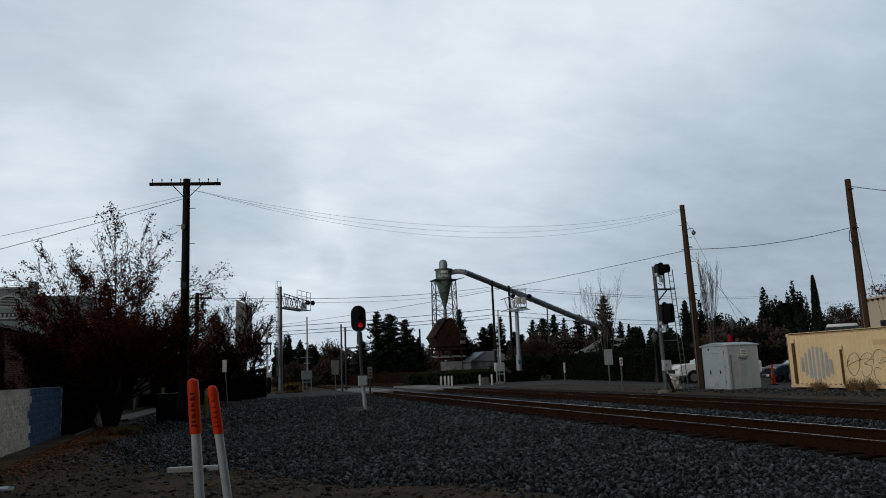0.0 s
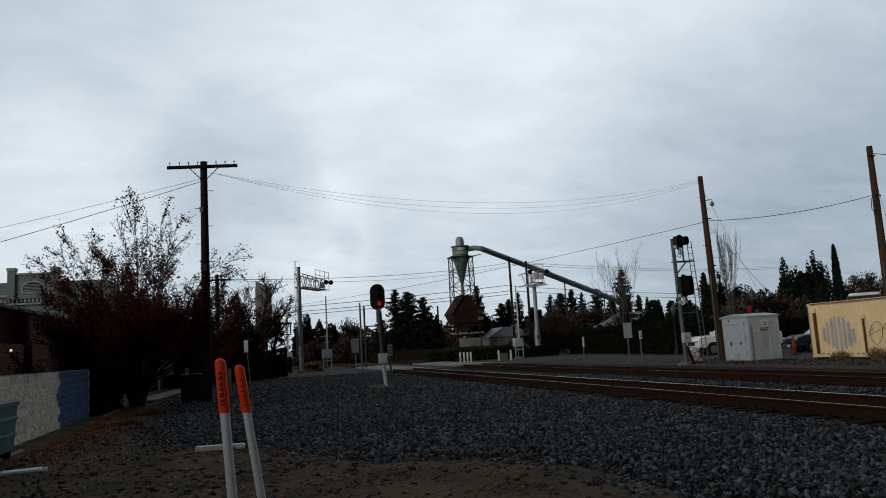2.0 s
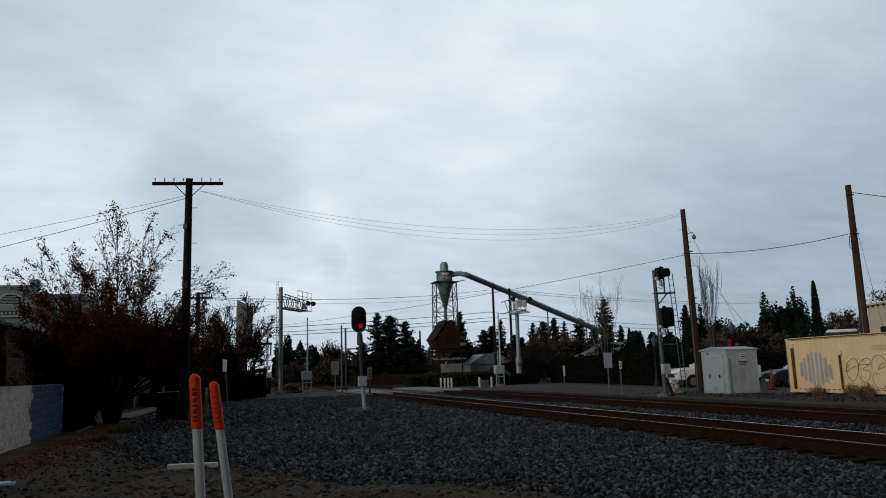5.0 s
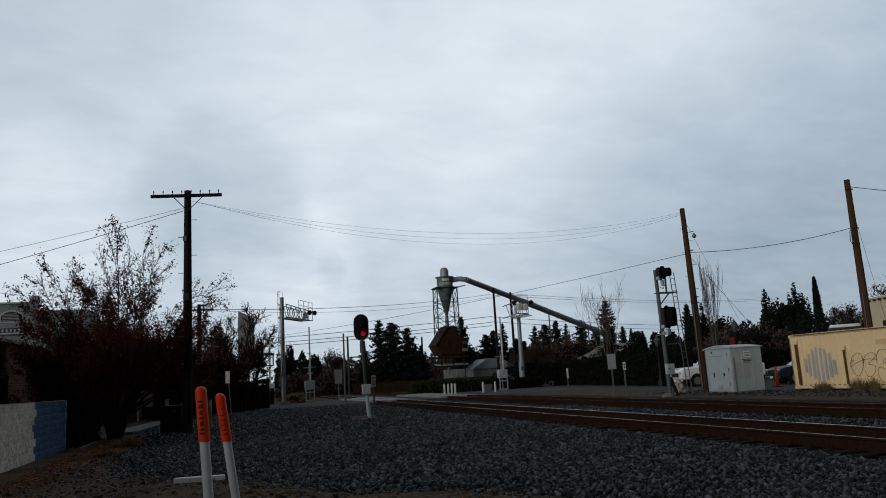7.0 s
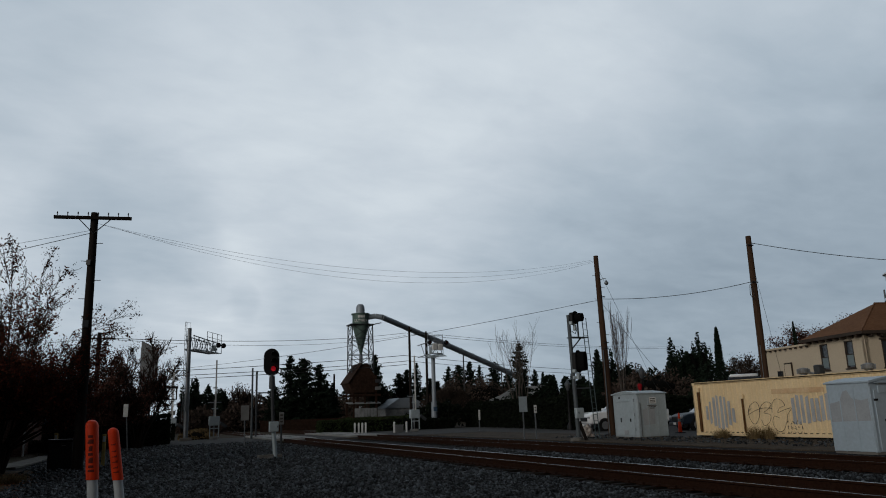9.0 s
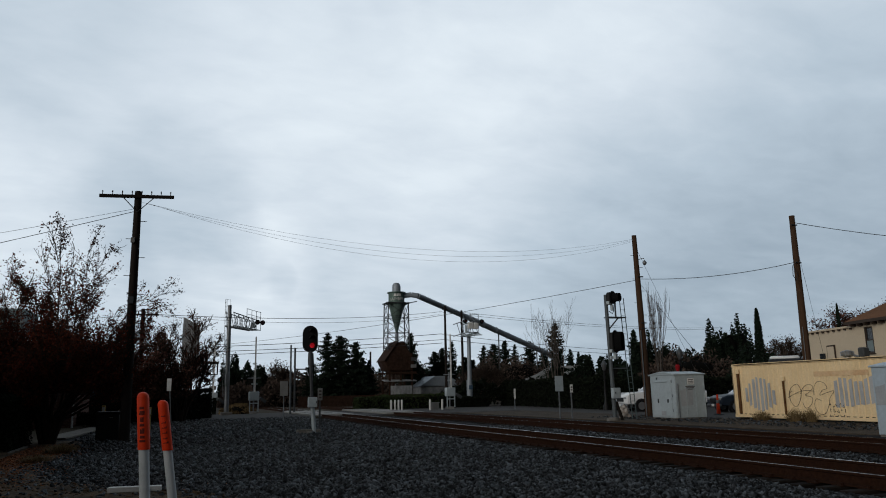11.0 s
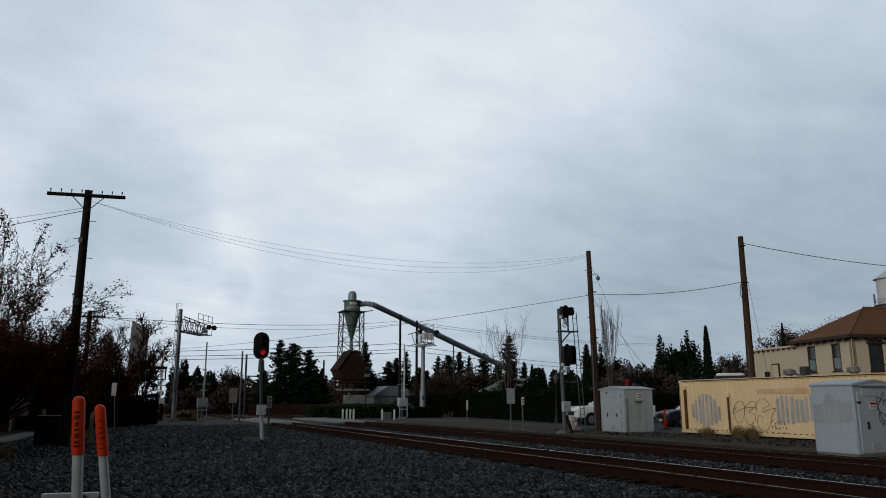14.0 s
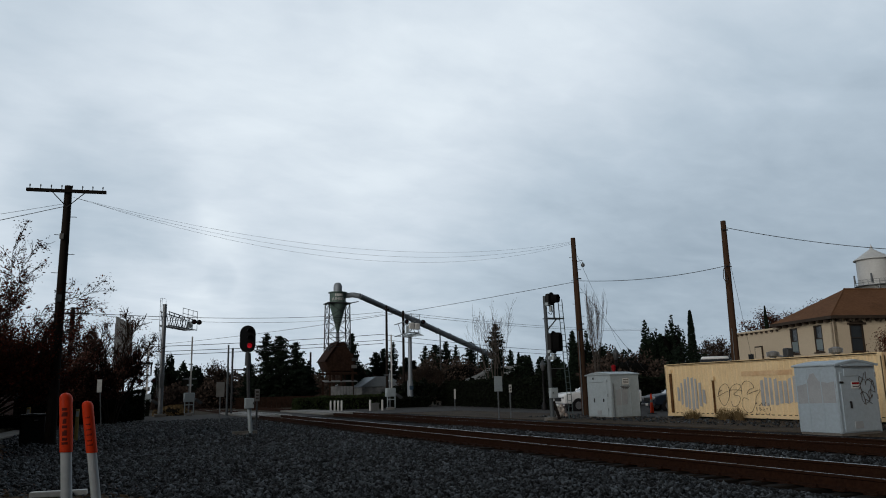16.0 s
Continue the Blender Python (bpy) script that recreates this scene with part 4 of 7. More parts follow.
# ---- poles and wires ----
def pole(at, top, base_r, top_r, mat, label, steps=0, lean=(0, 0)):
    p = thing("utility_pole", at, label, "utility pole", "poles")
    h = top[2]
    part("shaft", Geo().tube([(lean[0] * k / 8, lean[1] * k / 8, h * k / 8) for k in range(9)], [base_r + (top_r - base_r) * k / 8 for k in range(9)], 14), mat, p)
    rng = random.Random(int(at[0] * 10))
    for k in range(steps):
        z = h * 0.35 + k * (h * 0.6 / max(1, steps))
        s = 1 if k % 2 else -1
        f = z / h
        part("step", Geo().cyl((lean[0] * f, lean[1] * f, z), (lean[0] * f + s * (base_r + 0.16), lean[1] * f - 0.05, z), 0.012, n=6), M["wire"], p)
    return p


pl = pole((-1.38, 29.6, 0), (0, 0, 9.28), 0.19, 0.13, M["darkwood"], "dark wooden utility pole with a long crossarm", 8)
arm = part("crossarm", Geo().box((-0.03, -0.16, 9.05), (2.62, 0.1, 0.12), ry=-2.5), M["darkwood"], pl, bevel=0.01)
for k in range(8):
    x = -1.2 + 0.34 * k
    part("insulator", Geo().lathe([(0.015, 0), (0.012, 0.07), (0.022, 0.08), (0.024, 0.13), (0.01, 0.16)], 8, (x - 0.03, -0.16, 9.11 + x * 0.043)), M["wire"], pl)
for s in (-1, 1):
    part("brace", Geo().cyl((s * 0.55, -0.16, 9.02), (0, -0.14, 8.45), 0.018, n=6), M["wire"], pl)
part("tag", Geo().box((-0.1, -0.2, 7.35), (0.14, 0.06, 0.2)), M["plate"], pl, bevel=0.01)
part("tag", Geo().box((-0.05, -0.2, 5.1), (0.2, 0.08, 0.26)), M["darksteel"], pl, bevel=0.01)

pr = pole((24.3, 34.3, 0), (0, 0, 9.92), 0.21, 0.13, M["polewood"], "brown wooden utility pole with a small lamp", 9, (-0.12, 0.08))
part("lamp_arm", Geo().tube([(-0.1, 0.0, 8.52), (0.2, -0.1, 8.6), (0.3, -0.14, 8.58)], 0.02, 6), M["galv"], pr)
part("lamp", Geo().lathe([(0.03, 0.16), (0.05, 0.1), (0.11, 0.04), (0.12, -0.01), (0.08, -0.1), (0.03, -0.13)], 12, (0.3, -0.14, 8.35)), M["galv"], pr, "small grey lamp")
for z in (7.55, 5.0, 4.7):
    part("bracket", Geo().box((-0.05, -0.15, z), (0.35, 0.06, 0.06)), M["wire"], pr, bevel=0.01)
part("conduit", Geo().cyl((-0.24, -0.1, 0), (-0.26, -0.12, 4.6), 0.03, n=6), M["galv"], pr)

p2 = pole((30.28, 29.12, 0), (0, 0, 10.22), 0.22, 0.14, M["polewood"], "tall brown wooden utility pole behind the container", 0, (0.06, 0.0))
part("conduit", Geo().cyl((-0.22, -0.1, 0), (-0.18, -0.12, 4.4), 0.018, n=6), M["galv"], p2)
for z in (7.7, 9.7):
    part("bracket", Geo().box((0, -0.15, z), (0.4, 0.06, 0.06)), M["wire"], p2, bevel=0.01)


part("cable_loop", Geo().tube([(-0.15, -0.2, 7.75), (-0.55, -0.3, 7.5), (-0.6, -0.3, 7.0), (-0.35, -0.25, 6.75), (-0.2, -0.2, 7.1), (-0.4, -0.25, 7.4)], 0.018, 6), M["wire"], p2, "hanging loop of spare cable")


def wire(a, b, sag, r=0.012, label="thin dark overhead cable"):
    a, b = Vector(a), Vector(b)
    n = 22
    path = [tuple(a.lerp(b, k / n) - Vector((0, 0, 4 * sag * (k / n) * (1 - k / n)))) for k in range(n + 1)]
    solid("overhead_wire", Geo().tube(path, r, 5), M["wire"], label, "wire", "overhead wires", smooth=False)


RT = (24.18, 34.38, 9.7)
for k, (x, sg) in enumerate(((0.1, 1.25), (0.3, 1.45), (0.55, 1.65))):
    wire((-1.38 + x, 29.45, 8.85 - 0.05 * k), (RT[0], RT[1], 9.72 - 0.06 * k), sg, 0.0045)
wire((-1.4, 29.5, 8.5), (-26.3, 34.8, 2.6), 0.3, 0.012)
wire((-1.4, 29.5, 8.6), (-26.3, 34.8, 4.2), 0.3, 0.007)
wire((24.2, 34.3, 7.45), (30.25, 29.1, 7.75), 0.28, 0.016)
wire((24.2, 34.3, 7.4), (-8, 95, 7.0), 1.0, 0.014)
wire((30.3, 29.05, 9.85), (39.1, 23.0, 7.9), 0.25, 0.018)
wire((39.1, 23.0, 7.9), (60, 8, 7.0), 0.3, 0.018)
wire((30.25, 29.1, 9.6), (34, 31, 0.0), 0.0, 0.008, "slanting steel guy wire")
wire((24.2, 34.3, 9.2), (35, 42, 0), 0.0, 0.008, "slanting steel guy wire")
wire((24.2, 34.3, 7.3), (30.8, 36.5, 2.0), 0.0, 0.010, "slanting steel guy wire")


# ---- railway signals, gates and signs ----
def rounded(w, h, n=8):
    """An upright oblong with round ends."""
    r = w / 2
    top = [(r * math.cos(math.pi * k / n), h / 2 - r + r * math.sin(math.pi * k / n)) for k in range(n + 1)]
    low = [(r * math.cos(math.pi + math.pi * k / n), -h / 2 + r + r * math.sin(math.pi + math.pi * k / n)) for k in range(n + 1)]
    return top + low


def signal_left():
    s = thing("railway_signal", (5.4, 30.5, 0), "railway signal with oval black head showing red on a short mast", "railway signal", "railway signals")
    part("base", Geo().box((-0.02, 0, 0.10), (0.95, 0.22, 0.16), rz=4).box((0, -0.15, 0.03), (0.3, 0.6, 0.16)), M["kerb"], s, "pale wooden base beam", bevel=0.02)
    part("lower_mast", Geo().cyl((0.2, -0.05, -0.05), (0.12, 0, 1.1), 0.085, 0.08, 14), M["silver"], s, "thick grey lower mast")
    part("mast", Geo().cyl((0.1, 0, 1.05), (0.02, 0, 3.3), 0.065, n=12), M["darksteel"], s)
    part("collar", Geo().cyl((0.04, 0, 2.72), (0.03, 0, 3.22), 0.13, 0.11, 12), M["darksteel"], s)
    jb = part("junction_box", Geo().box((0.1, -0.12, 1.24), (0.36, 0.2, 0.4)), M["silver"], s, "pale metal junction box", bevel=0.02)
    part("clasp", Geo().box((0.24, -0.235, 1.24), (0.03, 0.03, 0.08)), M["darksteel"], jb)
    head = part("background_plate", Geo().prism([(a, b + 3.78) for a, b in rounded(0.62, 1.1)], -0.04, 0.03, "y"), M["black"], s, "oval black plate", bevel=0.01)
    part("lamp_housing", Geo().box((0, 0.13, 3.78), (0.34, 0.2, 0.85)), M["black"], head, bevel=0.03)
    for k, z in enumerate((4.08, 3.8, 3.52)):
        part("visor", Geo().cyl((0.07, -0.04, z), (0.07, -0.06, z), 0.10, n=14), M["red"] if k == 2 else M["black"], head, "glowing red lens" if k == 2 else "")
        g = Geo()
        n = 10
        v = []
        for j in range(n + 1):
            a = math.pi * j / n
            for y in (-0.04, -0.28):
                v.append((0.07 + 0.125 * math.cos(a), y, z + 0.125 * math.sin(a)))
        g.add(v, [(2 * j, 2 * j + 2, 2 * j + 3, 2 * j + 1) for j in range(n)])
        part("hood", g, M["black"], head)
    m = thing("milepost_sign", (6.05, 31.7, 0), "narrow dark milepost with a small pale number plate", "sign", "mileposts")
    part("post", Geo().box((0, 0, 0.85), (0.07, 0.07, 1.7)), M["darksteel"], m)
    pl = part("plate", Geo().box((0, -0.05, 1.55), (0.2, 0.02, 0.5)), M["plate"], m, bevel=0.006)
    for z in (1.68, 1.54, 1.42):
        part("plate_bar", Geo().box((0, -0.063, z), (0.12, 0.006, 0.07)), M["graff"], pl)


signal_left()


def shroud(outline, depth, dx):
    """An open visor: an outline drawn out along -y and shifted sideways, with a thin rim."""
    g = Geo()
    n = len(outline)
    v = []
    for y, k, q in ((0, 0.0, 1.0), (-depth, dx, 0.95), (-depth, dx, 0.87), (0, 0.0, 0.9)):
        v += [(a * q + k, y, b * q) for a, b in outline]
    f = [(r * n + k, r * n + (k + 1) % n, (r + 1) * n + (k + 1) % n, (r + 1) * n + k) for r in range(3) for k in range(n)]
    return g.add(v, f)


def signal_right():
    s = thing("railway_signal", (20.38, 31.75, 0), "tall railway signal mast with two black heads and a ladder", "railway signal", "railway signals")
    part("foundation", Geo().lathe([(0.32, -0.1), (0.3, 0.12), (0.12, 0.16)], 14), M["kerb"], s)
    part("mast", Geo().cyl((0.12, 0, 0.1), (0, 0, 6.14), 0.105, 0.09, 16), M["mast"], s)
    part("stay", Geo().box((0.36, -0.05, 0.42), (0.13, 0.09, 1.0), ry=-20), M["darkwood"], s, "dark slanting stay")
    jb = part("junction_box", Geo().box((0.12, -0.2, 1.3), (0.42, 0.22, 0.5)), M["silver"], s, "pale metal junction box", bevel=0.02)
    part("clasp", Geo().box((0.02, -0.33, 1.32), (0.03, 0.03, 0.08)), M["darksteel"], jb)
    part("platform", Geo().box((0.45, -0.05, 5.0), (1.0, 0.5, 0.05)), M["mast"], s, bevel=0.01)
    part("platform_brace", Geo().cyl((0.02, 0, 4.35), (0.62, -0.05, 4.98), 0.035, n=8), M["mast"], s)
    part("rail_post", Geo().cyl((0.46, -0.1, 5.0), (0.46, -0.1, 5.8), 0.045, n=8), M["mast"], s)
    part("cable", Geo().tube([(0.1, -0.1, 5.3), (0.22, -0.2, 5.18), (0.34, -0.15, 5.35), (0.36, -0.1, 5.6)], 0.02, 6), M["black"], s)
    for z, tall in ((5.98, False), (3.8, True)):
        w, h = (0.66, 0.66) if not tall else (0.58, 1.12)
        shape = rounded(w, h if tall else w + 0.001, 10)
        hd = part("background_plate", Geo().prism(shape, -0.03, 0.03, "y"), M["soot"], s, "black signal plate", bevel=0.01)
        hd.matrix_basis = pose(0.26, -0.26, z, 0, 0, 30)
        part("lamp_housing", Geo().box((0, 0.16, 0), (0.4, 0.26, h * 0.8)), M["black"], hd, bevel=0.06)
        part("mounting", Geo().box((-0.12, 0.16, -h * 0.42), (0.34, 0.16, 0.16)), M["silver"], hd, "pale cast bracket", bevel=0.02)
        part("cable_box", Geo().box((0.04, 0.1, -h * 0.5 - 0.16), (0.15, 0.14, 0.3)), M["silver"], hd, "pale cable box", bevel=0.02)
        if tall:
            part("visor", shroud(rounded(0.46, 0.98, 8), 0.34, 0.08), M["soot"], hd, "long black visor")
            for k in range(3):
                part("lens", Geo().cyl((0, -0.03, 0.3 - 0.3 * k), (0, -0.05, 0.3 - 0.3 * k), 0.1, n=14), M["lampglass"], hd, "unlit dark lens")
        else:
            part("visor", shroud([(0.22 * math.cos(k * math.tau / 18), 0.22 * math.sin(k * math.tau / 18)) for k in range(18)], 0.34, 0.06), M["soot"], hd, "round black visor")
            part("lens", Geo().cyl((0, -0.03, 0), (0, -0.05, 0), 0.16, n=16), M["lampglass"], hd, "unlit dark lens")
    part("lower_bracket", Geo().box((0.22, -0.05, 3.02), (0.46, 0.2, 0.16)), M["silver"], s, "pale cast bracket", bevel=0.03)
    part("side_bar", Geo().box((0.52, -0.02, 2.5), (1.0, 0.05, 0.05)), M["mast"], s)
    lad = part("ladder", Geo().cyl((1.12, 0, 0), (0.80, 0, 6.0), 0.022, n=6).cyl((1.36, 0, 0), (1.04, 0, 6.0), 0.022, n=6), M["ladder"], s, "green grey steel ladder with narrow rungs")
    for k in range(19):
        x = 1.12 - 0.32 * (0.3 + 0.3 * k) / 6
        part("rung", Geo().cyl((x, 0, 0.3 + 0.3 * k), (x + 0.24, 0, 0.3 + 0.3 * k), 0.012, n=6), M["ladder"], lad)
    part("ladder_tie", Geo().box((0.92, -0.02, 5.0), (0.3, 0.04, 0.04)), M["ladder"], lad)


signal_right()


def cloth_bundle():
    """A pale lumpy bundle that sits against the ladder's foot."""
    rng = random.Random(5)
    g = Geo()
    for x, y, z, r in ((0, 0, 0.2, 0.2), (0.12, -0.05, 0.36, 0.16), (-0.1, 0.02, 0.4, 0.15), (0.02, -0.04, 0.56, 0.13), (-0.16, -0.08, 0.12, 0.13), (0.18, -0.1, 0.12, 0.12)):
        base = len(g.v)
        g.lathe([(r * math.sin(k * math.pi / 7) + 0.002, -r * math.cos(k * math.pi / 7)) for k in range(8)], 12, (x, y, z))
        g.v[base:] = [(a + rng.uniform(-0.04, 0.04), b + rng.uniform(-0.04, 0.04), max(0.0, c + rng.uniform(-0.04, 0.04))) for a, b, c in g.v[base:]]
    solid("cloth_bundle", g, M["cloth"], "pale lumpy cloth bundle with brown stains at ladder foot", "bundle", at=(22.1, 33.4, 0.0))


cloth_bundle()


def flasher(parent, x, y, z, lit=False):
    f = part("flasher", Geo().cyl((x, y, z), (x, y - 0.05, z), 0.22, n=18), M["black"], parent, "round black warning light")
    part("flasher_lens", Geo().cyl((x, y - 0.05, z), (x, y - 0.09, z), 0.13, n=14), M["reddark"], f)
    part("visor", Geo().cyl((x, y - 0.06, z), (x, y - 0.3, z), 0.16, n=14, caps=False), M["black"], f)


def lattice_cantilever():
    c = thing("crossing_cantilever", (4.66, 64.4, 0), "grey crossing cantilever with lattice arm and ladder", "crossing signal", "crossing cantilevers")
    part("foundation", Geo().box((0, 0, 0.1), (0.9, 0.9, 0.3)), M["kerb"], c, bevel=0.04)
    part("mast", Geo().cyl((0, 0, 0.2), (0, 0, 9.0), 0.19, 0.16, 14), M["galv"], c, "grey round steel mast")
    part("mast_cap", Geo().lathe([(0.18, 8.98), (0.18, 9.03), (0.06, 9.08)], 14), M["galv"], c)
    part("gate_box", Geo().box((0.0, -0.28, 2.9), (0.34, 0.3, 1.1)), M["galv"], c, bevel=0.03)
    for x in (-0.24, -0.36):
        part("ladder_rail", Geo().cyl((x, -0.12, 1.5), (x, -0.12, 9.55), 0.018, n=6), M["galv"], c)
    for k in range(20):
        part("ladder_rung", Geo().cyl((-0.36, -0.12, 1.7 + 0.4 * k), (-0.24, -0.12, 1.7 + 0.4 * k), 0.014, n=5), M["galv"], c)
    part("ladder_hoop", Geo().tube([(-0.36, -0.12, 9.5), (-0.3, -0.1, 9.55), (0.05, -0.1, 9.5), (0.08, -0.1, 9.0)], 0.016, 5), M["galv"], c)
    # box truss reaching out over the road
    d, q = Vector((0.50, 0.866, 0)), Vector((0.866, -0.5, 0))
    L0 = 4.9

    def p(u, side, z):
        return tuple(d * u + q * (0.34 * side) + Vector((0, 0, z)))

    for side in (-1, 1):
        part("chord", Geo().cyl(p(0, side, 8.45), p(L0, side, 8.2), 0.045, n=8), M["galv"], c)
        part("chord", Geo().cyl(p(0, side, 7.35), p(L0, side, 7.35), 0.05, n=8), M["galv"], c)
        for k in range(5):
            u = 0.1 + k * 0.96
            part("web", Geo().cyl(p(u, side, 8.42 - 0.05 * u), p(u + 0.48, side, 7.37), 0.028, n=6), M["galv"], c)
            part("web", Geo().cyl(p(u + 0.48, side, 7.37), p(u + 0.96, side, 8.40 - 0.05 * u), 0.028, n=6), M["galv"], c)
    for k in range(11):
        u = 0.1 + k * 0.48
        part("grating_bar", Geo().cyl(p(u, -1.35, 7.3), p(u, 1.9, 7.3), 0.022, n=5), M["galv"], c)
    for side in (-1.3, 1.9):
        part("walkway_edge", Geo().cyl(p(0.2, side, 7.29), p(L0, side, 7.29), 0.04, n=6), M["galv"], c)
    for u in (2.0, 3.0, 4.0, L0):
        part("rail_post", Geo().cyl(p(u, 1.9, 7.3), p(u, 1.9, 8.95), 0.024, n=6), M["galv"], c)
    for z in (8.95, 8.5):
        part("handrail", Geo().cyl(p(2.0, 1.9, z), p(L0, 1.9, z - 0.05), 0.024, n=6), M["galv"], c)
    for u, sd in ((4.4, 1.6), (5.0, 2.2)):
        x, y, z = p(u, sd, 7.95)
        flasher(c, x, y - 0.4, z)
    x, y, z = p(4.0, 1.0, 7.7)
    part("junction_box", Geo().box((x, y, z), (0.4, 0.4, 0.5)), M["silver"], c, "pale junction box", bevel=0.03)


def end_on_cantilever():
    c = thing("crossing_cantilever", (28.3, 69.4, 0), "blue grey crossing cantilever carrying warning lights and a walkway", "crossing signal", "crossing cantilevers")
    part("foundation", Geo().box((0, 0, 0.1), (0.9, 0.9, 0.3)), M["kerb"], c, bevel=0.04)
    part("mast", Geo().cyl((0, 0, 0.2), (0.05, 0, 6.9), 0.23, 0.19, 14), M["pipe"], c, "blue grey steel mast")
    part("arm_seat", Geo().box((-0.25, -0.2, 6.98), (0.9, 0.9, 0.14)), M["pipe"], c, bevel=0.02)
    part("mast_sleeve", Geo().cyl((0, 0, 0.2), (0, 0, 2.6), 0.3, 0.29, 14), M["pipe"], c)
    for x in (-1.1, -0.05):
        for z in (7.15, 8.35):
            part("chord", Geo().cyl((x, -2.6, z), (x, 1.2, z - 0.1), 0.05, n=8), M["galv"], c)
        for y in (-2.6, -1.6, -0.6):
            part("web", Geo().cyl((x, y, 7.15), (x, y + 0.9, 8.33), 0.035, n=6), M["galv"], c)
    for z in (7.15, 8.35):
        part("end_bar", Geo().cyl((-1.1, -2.6, z), (-0.05, -2.6, z), 0.05, n=8), M["galv"], c)
    part("end_brace", Geo().cyl((-1.1, -2.6, 7.15), (-0.05, -2.6, 8.35), 0.03, n=6), M["galv"], c)
    # sloping walkway slats below the lights
    for k in range(6):
        part("grating_slat", Geo().box((-0.6, -3.0 + 0.22 * k, 6.78 + 0.06 * k), (1.7, 0.08, 0.04), ry=-6), M["silver"], c)
    for x in (-0.8, 0.0, 0.8):
        part("grating_bearer", Geo().box((x - 0.6, -2.45, 6.93 + x * 0.1), (0.07, 1.3, 0.06), rx=15), M["silver"], c)
    for x, z in ((-0.88, 7.8), (-0.32, 7.75)):
        part("lamp_box", Geo().box((x, -2.75, z), (0.5, 0.36, 0.62), rx=12), M["white"], c, "white lamp housing", bevel=0.05)
    part("cable_box", Geo().box((-1.22, -2.5, 7.45), (0.2, 0.3, 0.75)), M["silver"], c, bevel=0.03)
    for x in (-1.45, -0.7, 0.15):
        part("rail_post", Geo().cyl((x, -2.4, 7.1), (x, -2.4, 9.0), 0.025, n=6), M["galv"], c)
    for z in (8.95, 8.55):
        part("handrail", Geo().cyl((-1.45, -2.4, z), (0.15, -2.4, z - 0.06), 0.025, n=6), M["galv"], c)
    for x in (-1.4, 0.35):
        flasher(c, x, -2.7, 8.2)
    part("notice", Geo().box((0, -0.31, 1.9), (0.4, 0.03, 0.4)), M["bluehouse"], c, "small blue notice", bevel=0.01)


lattice_cantilever()
end_on_cantilever()


def crossing_gate(at, label, buck):
    g = thing("crossing_gate", at, label, "crossing gate", "crossing gates")
    part("base", Geo().box((0, 0, 0.12), (0.6, 0.6, 0.24)), M["concrete"], g, bevel=0.03)
    part("mast", Geo().cyl((0, 0, 0.2), (0, 0, 5.9 if buck else 3.2), 0.06, n=12), M["galv"], g)
    part("mechanism", Geo().box((0, -0.1, 1.5), (0.85, 0.5, 0.75)), M["silver"], g, "pale gate mechanism box", bevel=0.05)
    part("gate_arm", Geo().box((0.05, -0.3, 3.9), (0.12, 0.05, 5.2)), M["white"], g, "raised white gate arm", bevel=0.01)
    part("counterweight", Geo().box((0.75, -0.3, 1.15), (0.6, 0.12, 0.25), ry=35), M["darksteel"], g, bevel=0.02)
    part("counter_arm", Geo().box((0.4, -0.3, 1.4), (0.7, 0.06, 0.14), ry=40), M["galv"], g, bevel=0.01)
    part("crossbar", Geo().cyl((-0.55, 0, 3.0), (0.55, 0, 3.0), 0.04, n=8), M["galv"], g)
    if not buck:
        for z, w in ((2.5, 0.5), (4.2, 0.36)):
            part("clamp", Geo().box((0.02, -0.2, z), (w, 0.14, 0.1)), M["silver"], g, "pale arm clamp", bevel=0.02)
        part("foot_guard", Geo().box((-0.35, -0.3, 0.75), (0.08, 0.08, 1.1)).box((0.35, -0.3, 0.75), (0.08, 0.08, 1.1)).box((0, -0.3, 0.9), (0.8, 0.06, 0.08)), M["silver"], g, "pale tube guard", bevel=0.01)
    if buck:
        flasher(g, -0.6, -0.05, 3.0)
        flasher(g, 0.6, -0.05, 3.0)
        for r in (45, -45):
            part("crossbuck", Geo().box((0, -0.12, 5.6), (1.2, 0.03, 0.2), ry=r), M["plate"], g, bevel=0.01)
        part("track_plate", Geo().box((0, -0.12, 2.3), (0.6, 0.03, 0.35)), M["plate"], g, bevel=0.01)


crossing_gate((6.95, 65.6, 0), "crossing gate with its pale arm raised beside the road", False)
crossing_gate((23.25, 61.7, 0), "crossing gate with slim pale arm raised by the hedge", False)
crossing_gate((3.9, 71.0, 0), "far crossing gate with crossbuck and warning lights", True)


def sign(at, h, w, ph, label, post_mat, plate_mat, bars=0, lean=0.0):
    s = thing("road_sign", at, label, "sign", "signs")
    part("post", Geo().box((lean * 0.5, 0, h / 2), (0.06, 0.05, h), ry=math.degrees(math.atan2(lean, h))), post_mat, s)
    p = part("plate", Geo().box((lean, -0.05, h - ph / 2), (w, 0.02, ph)), plate_mat, s, bevel=0.006)
    for k in range(bars):
        part("plate_bar", Geo().box((lean, -0.063, h - ph * (k + 1) / (bars + 1)), (w * 0.6, 0.006, ph * 0.18)), M["graff"], p)


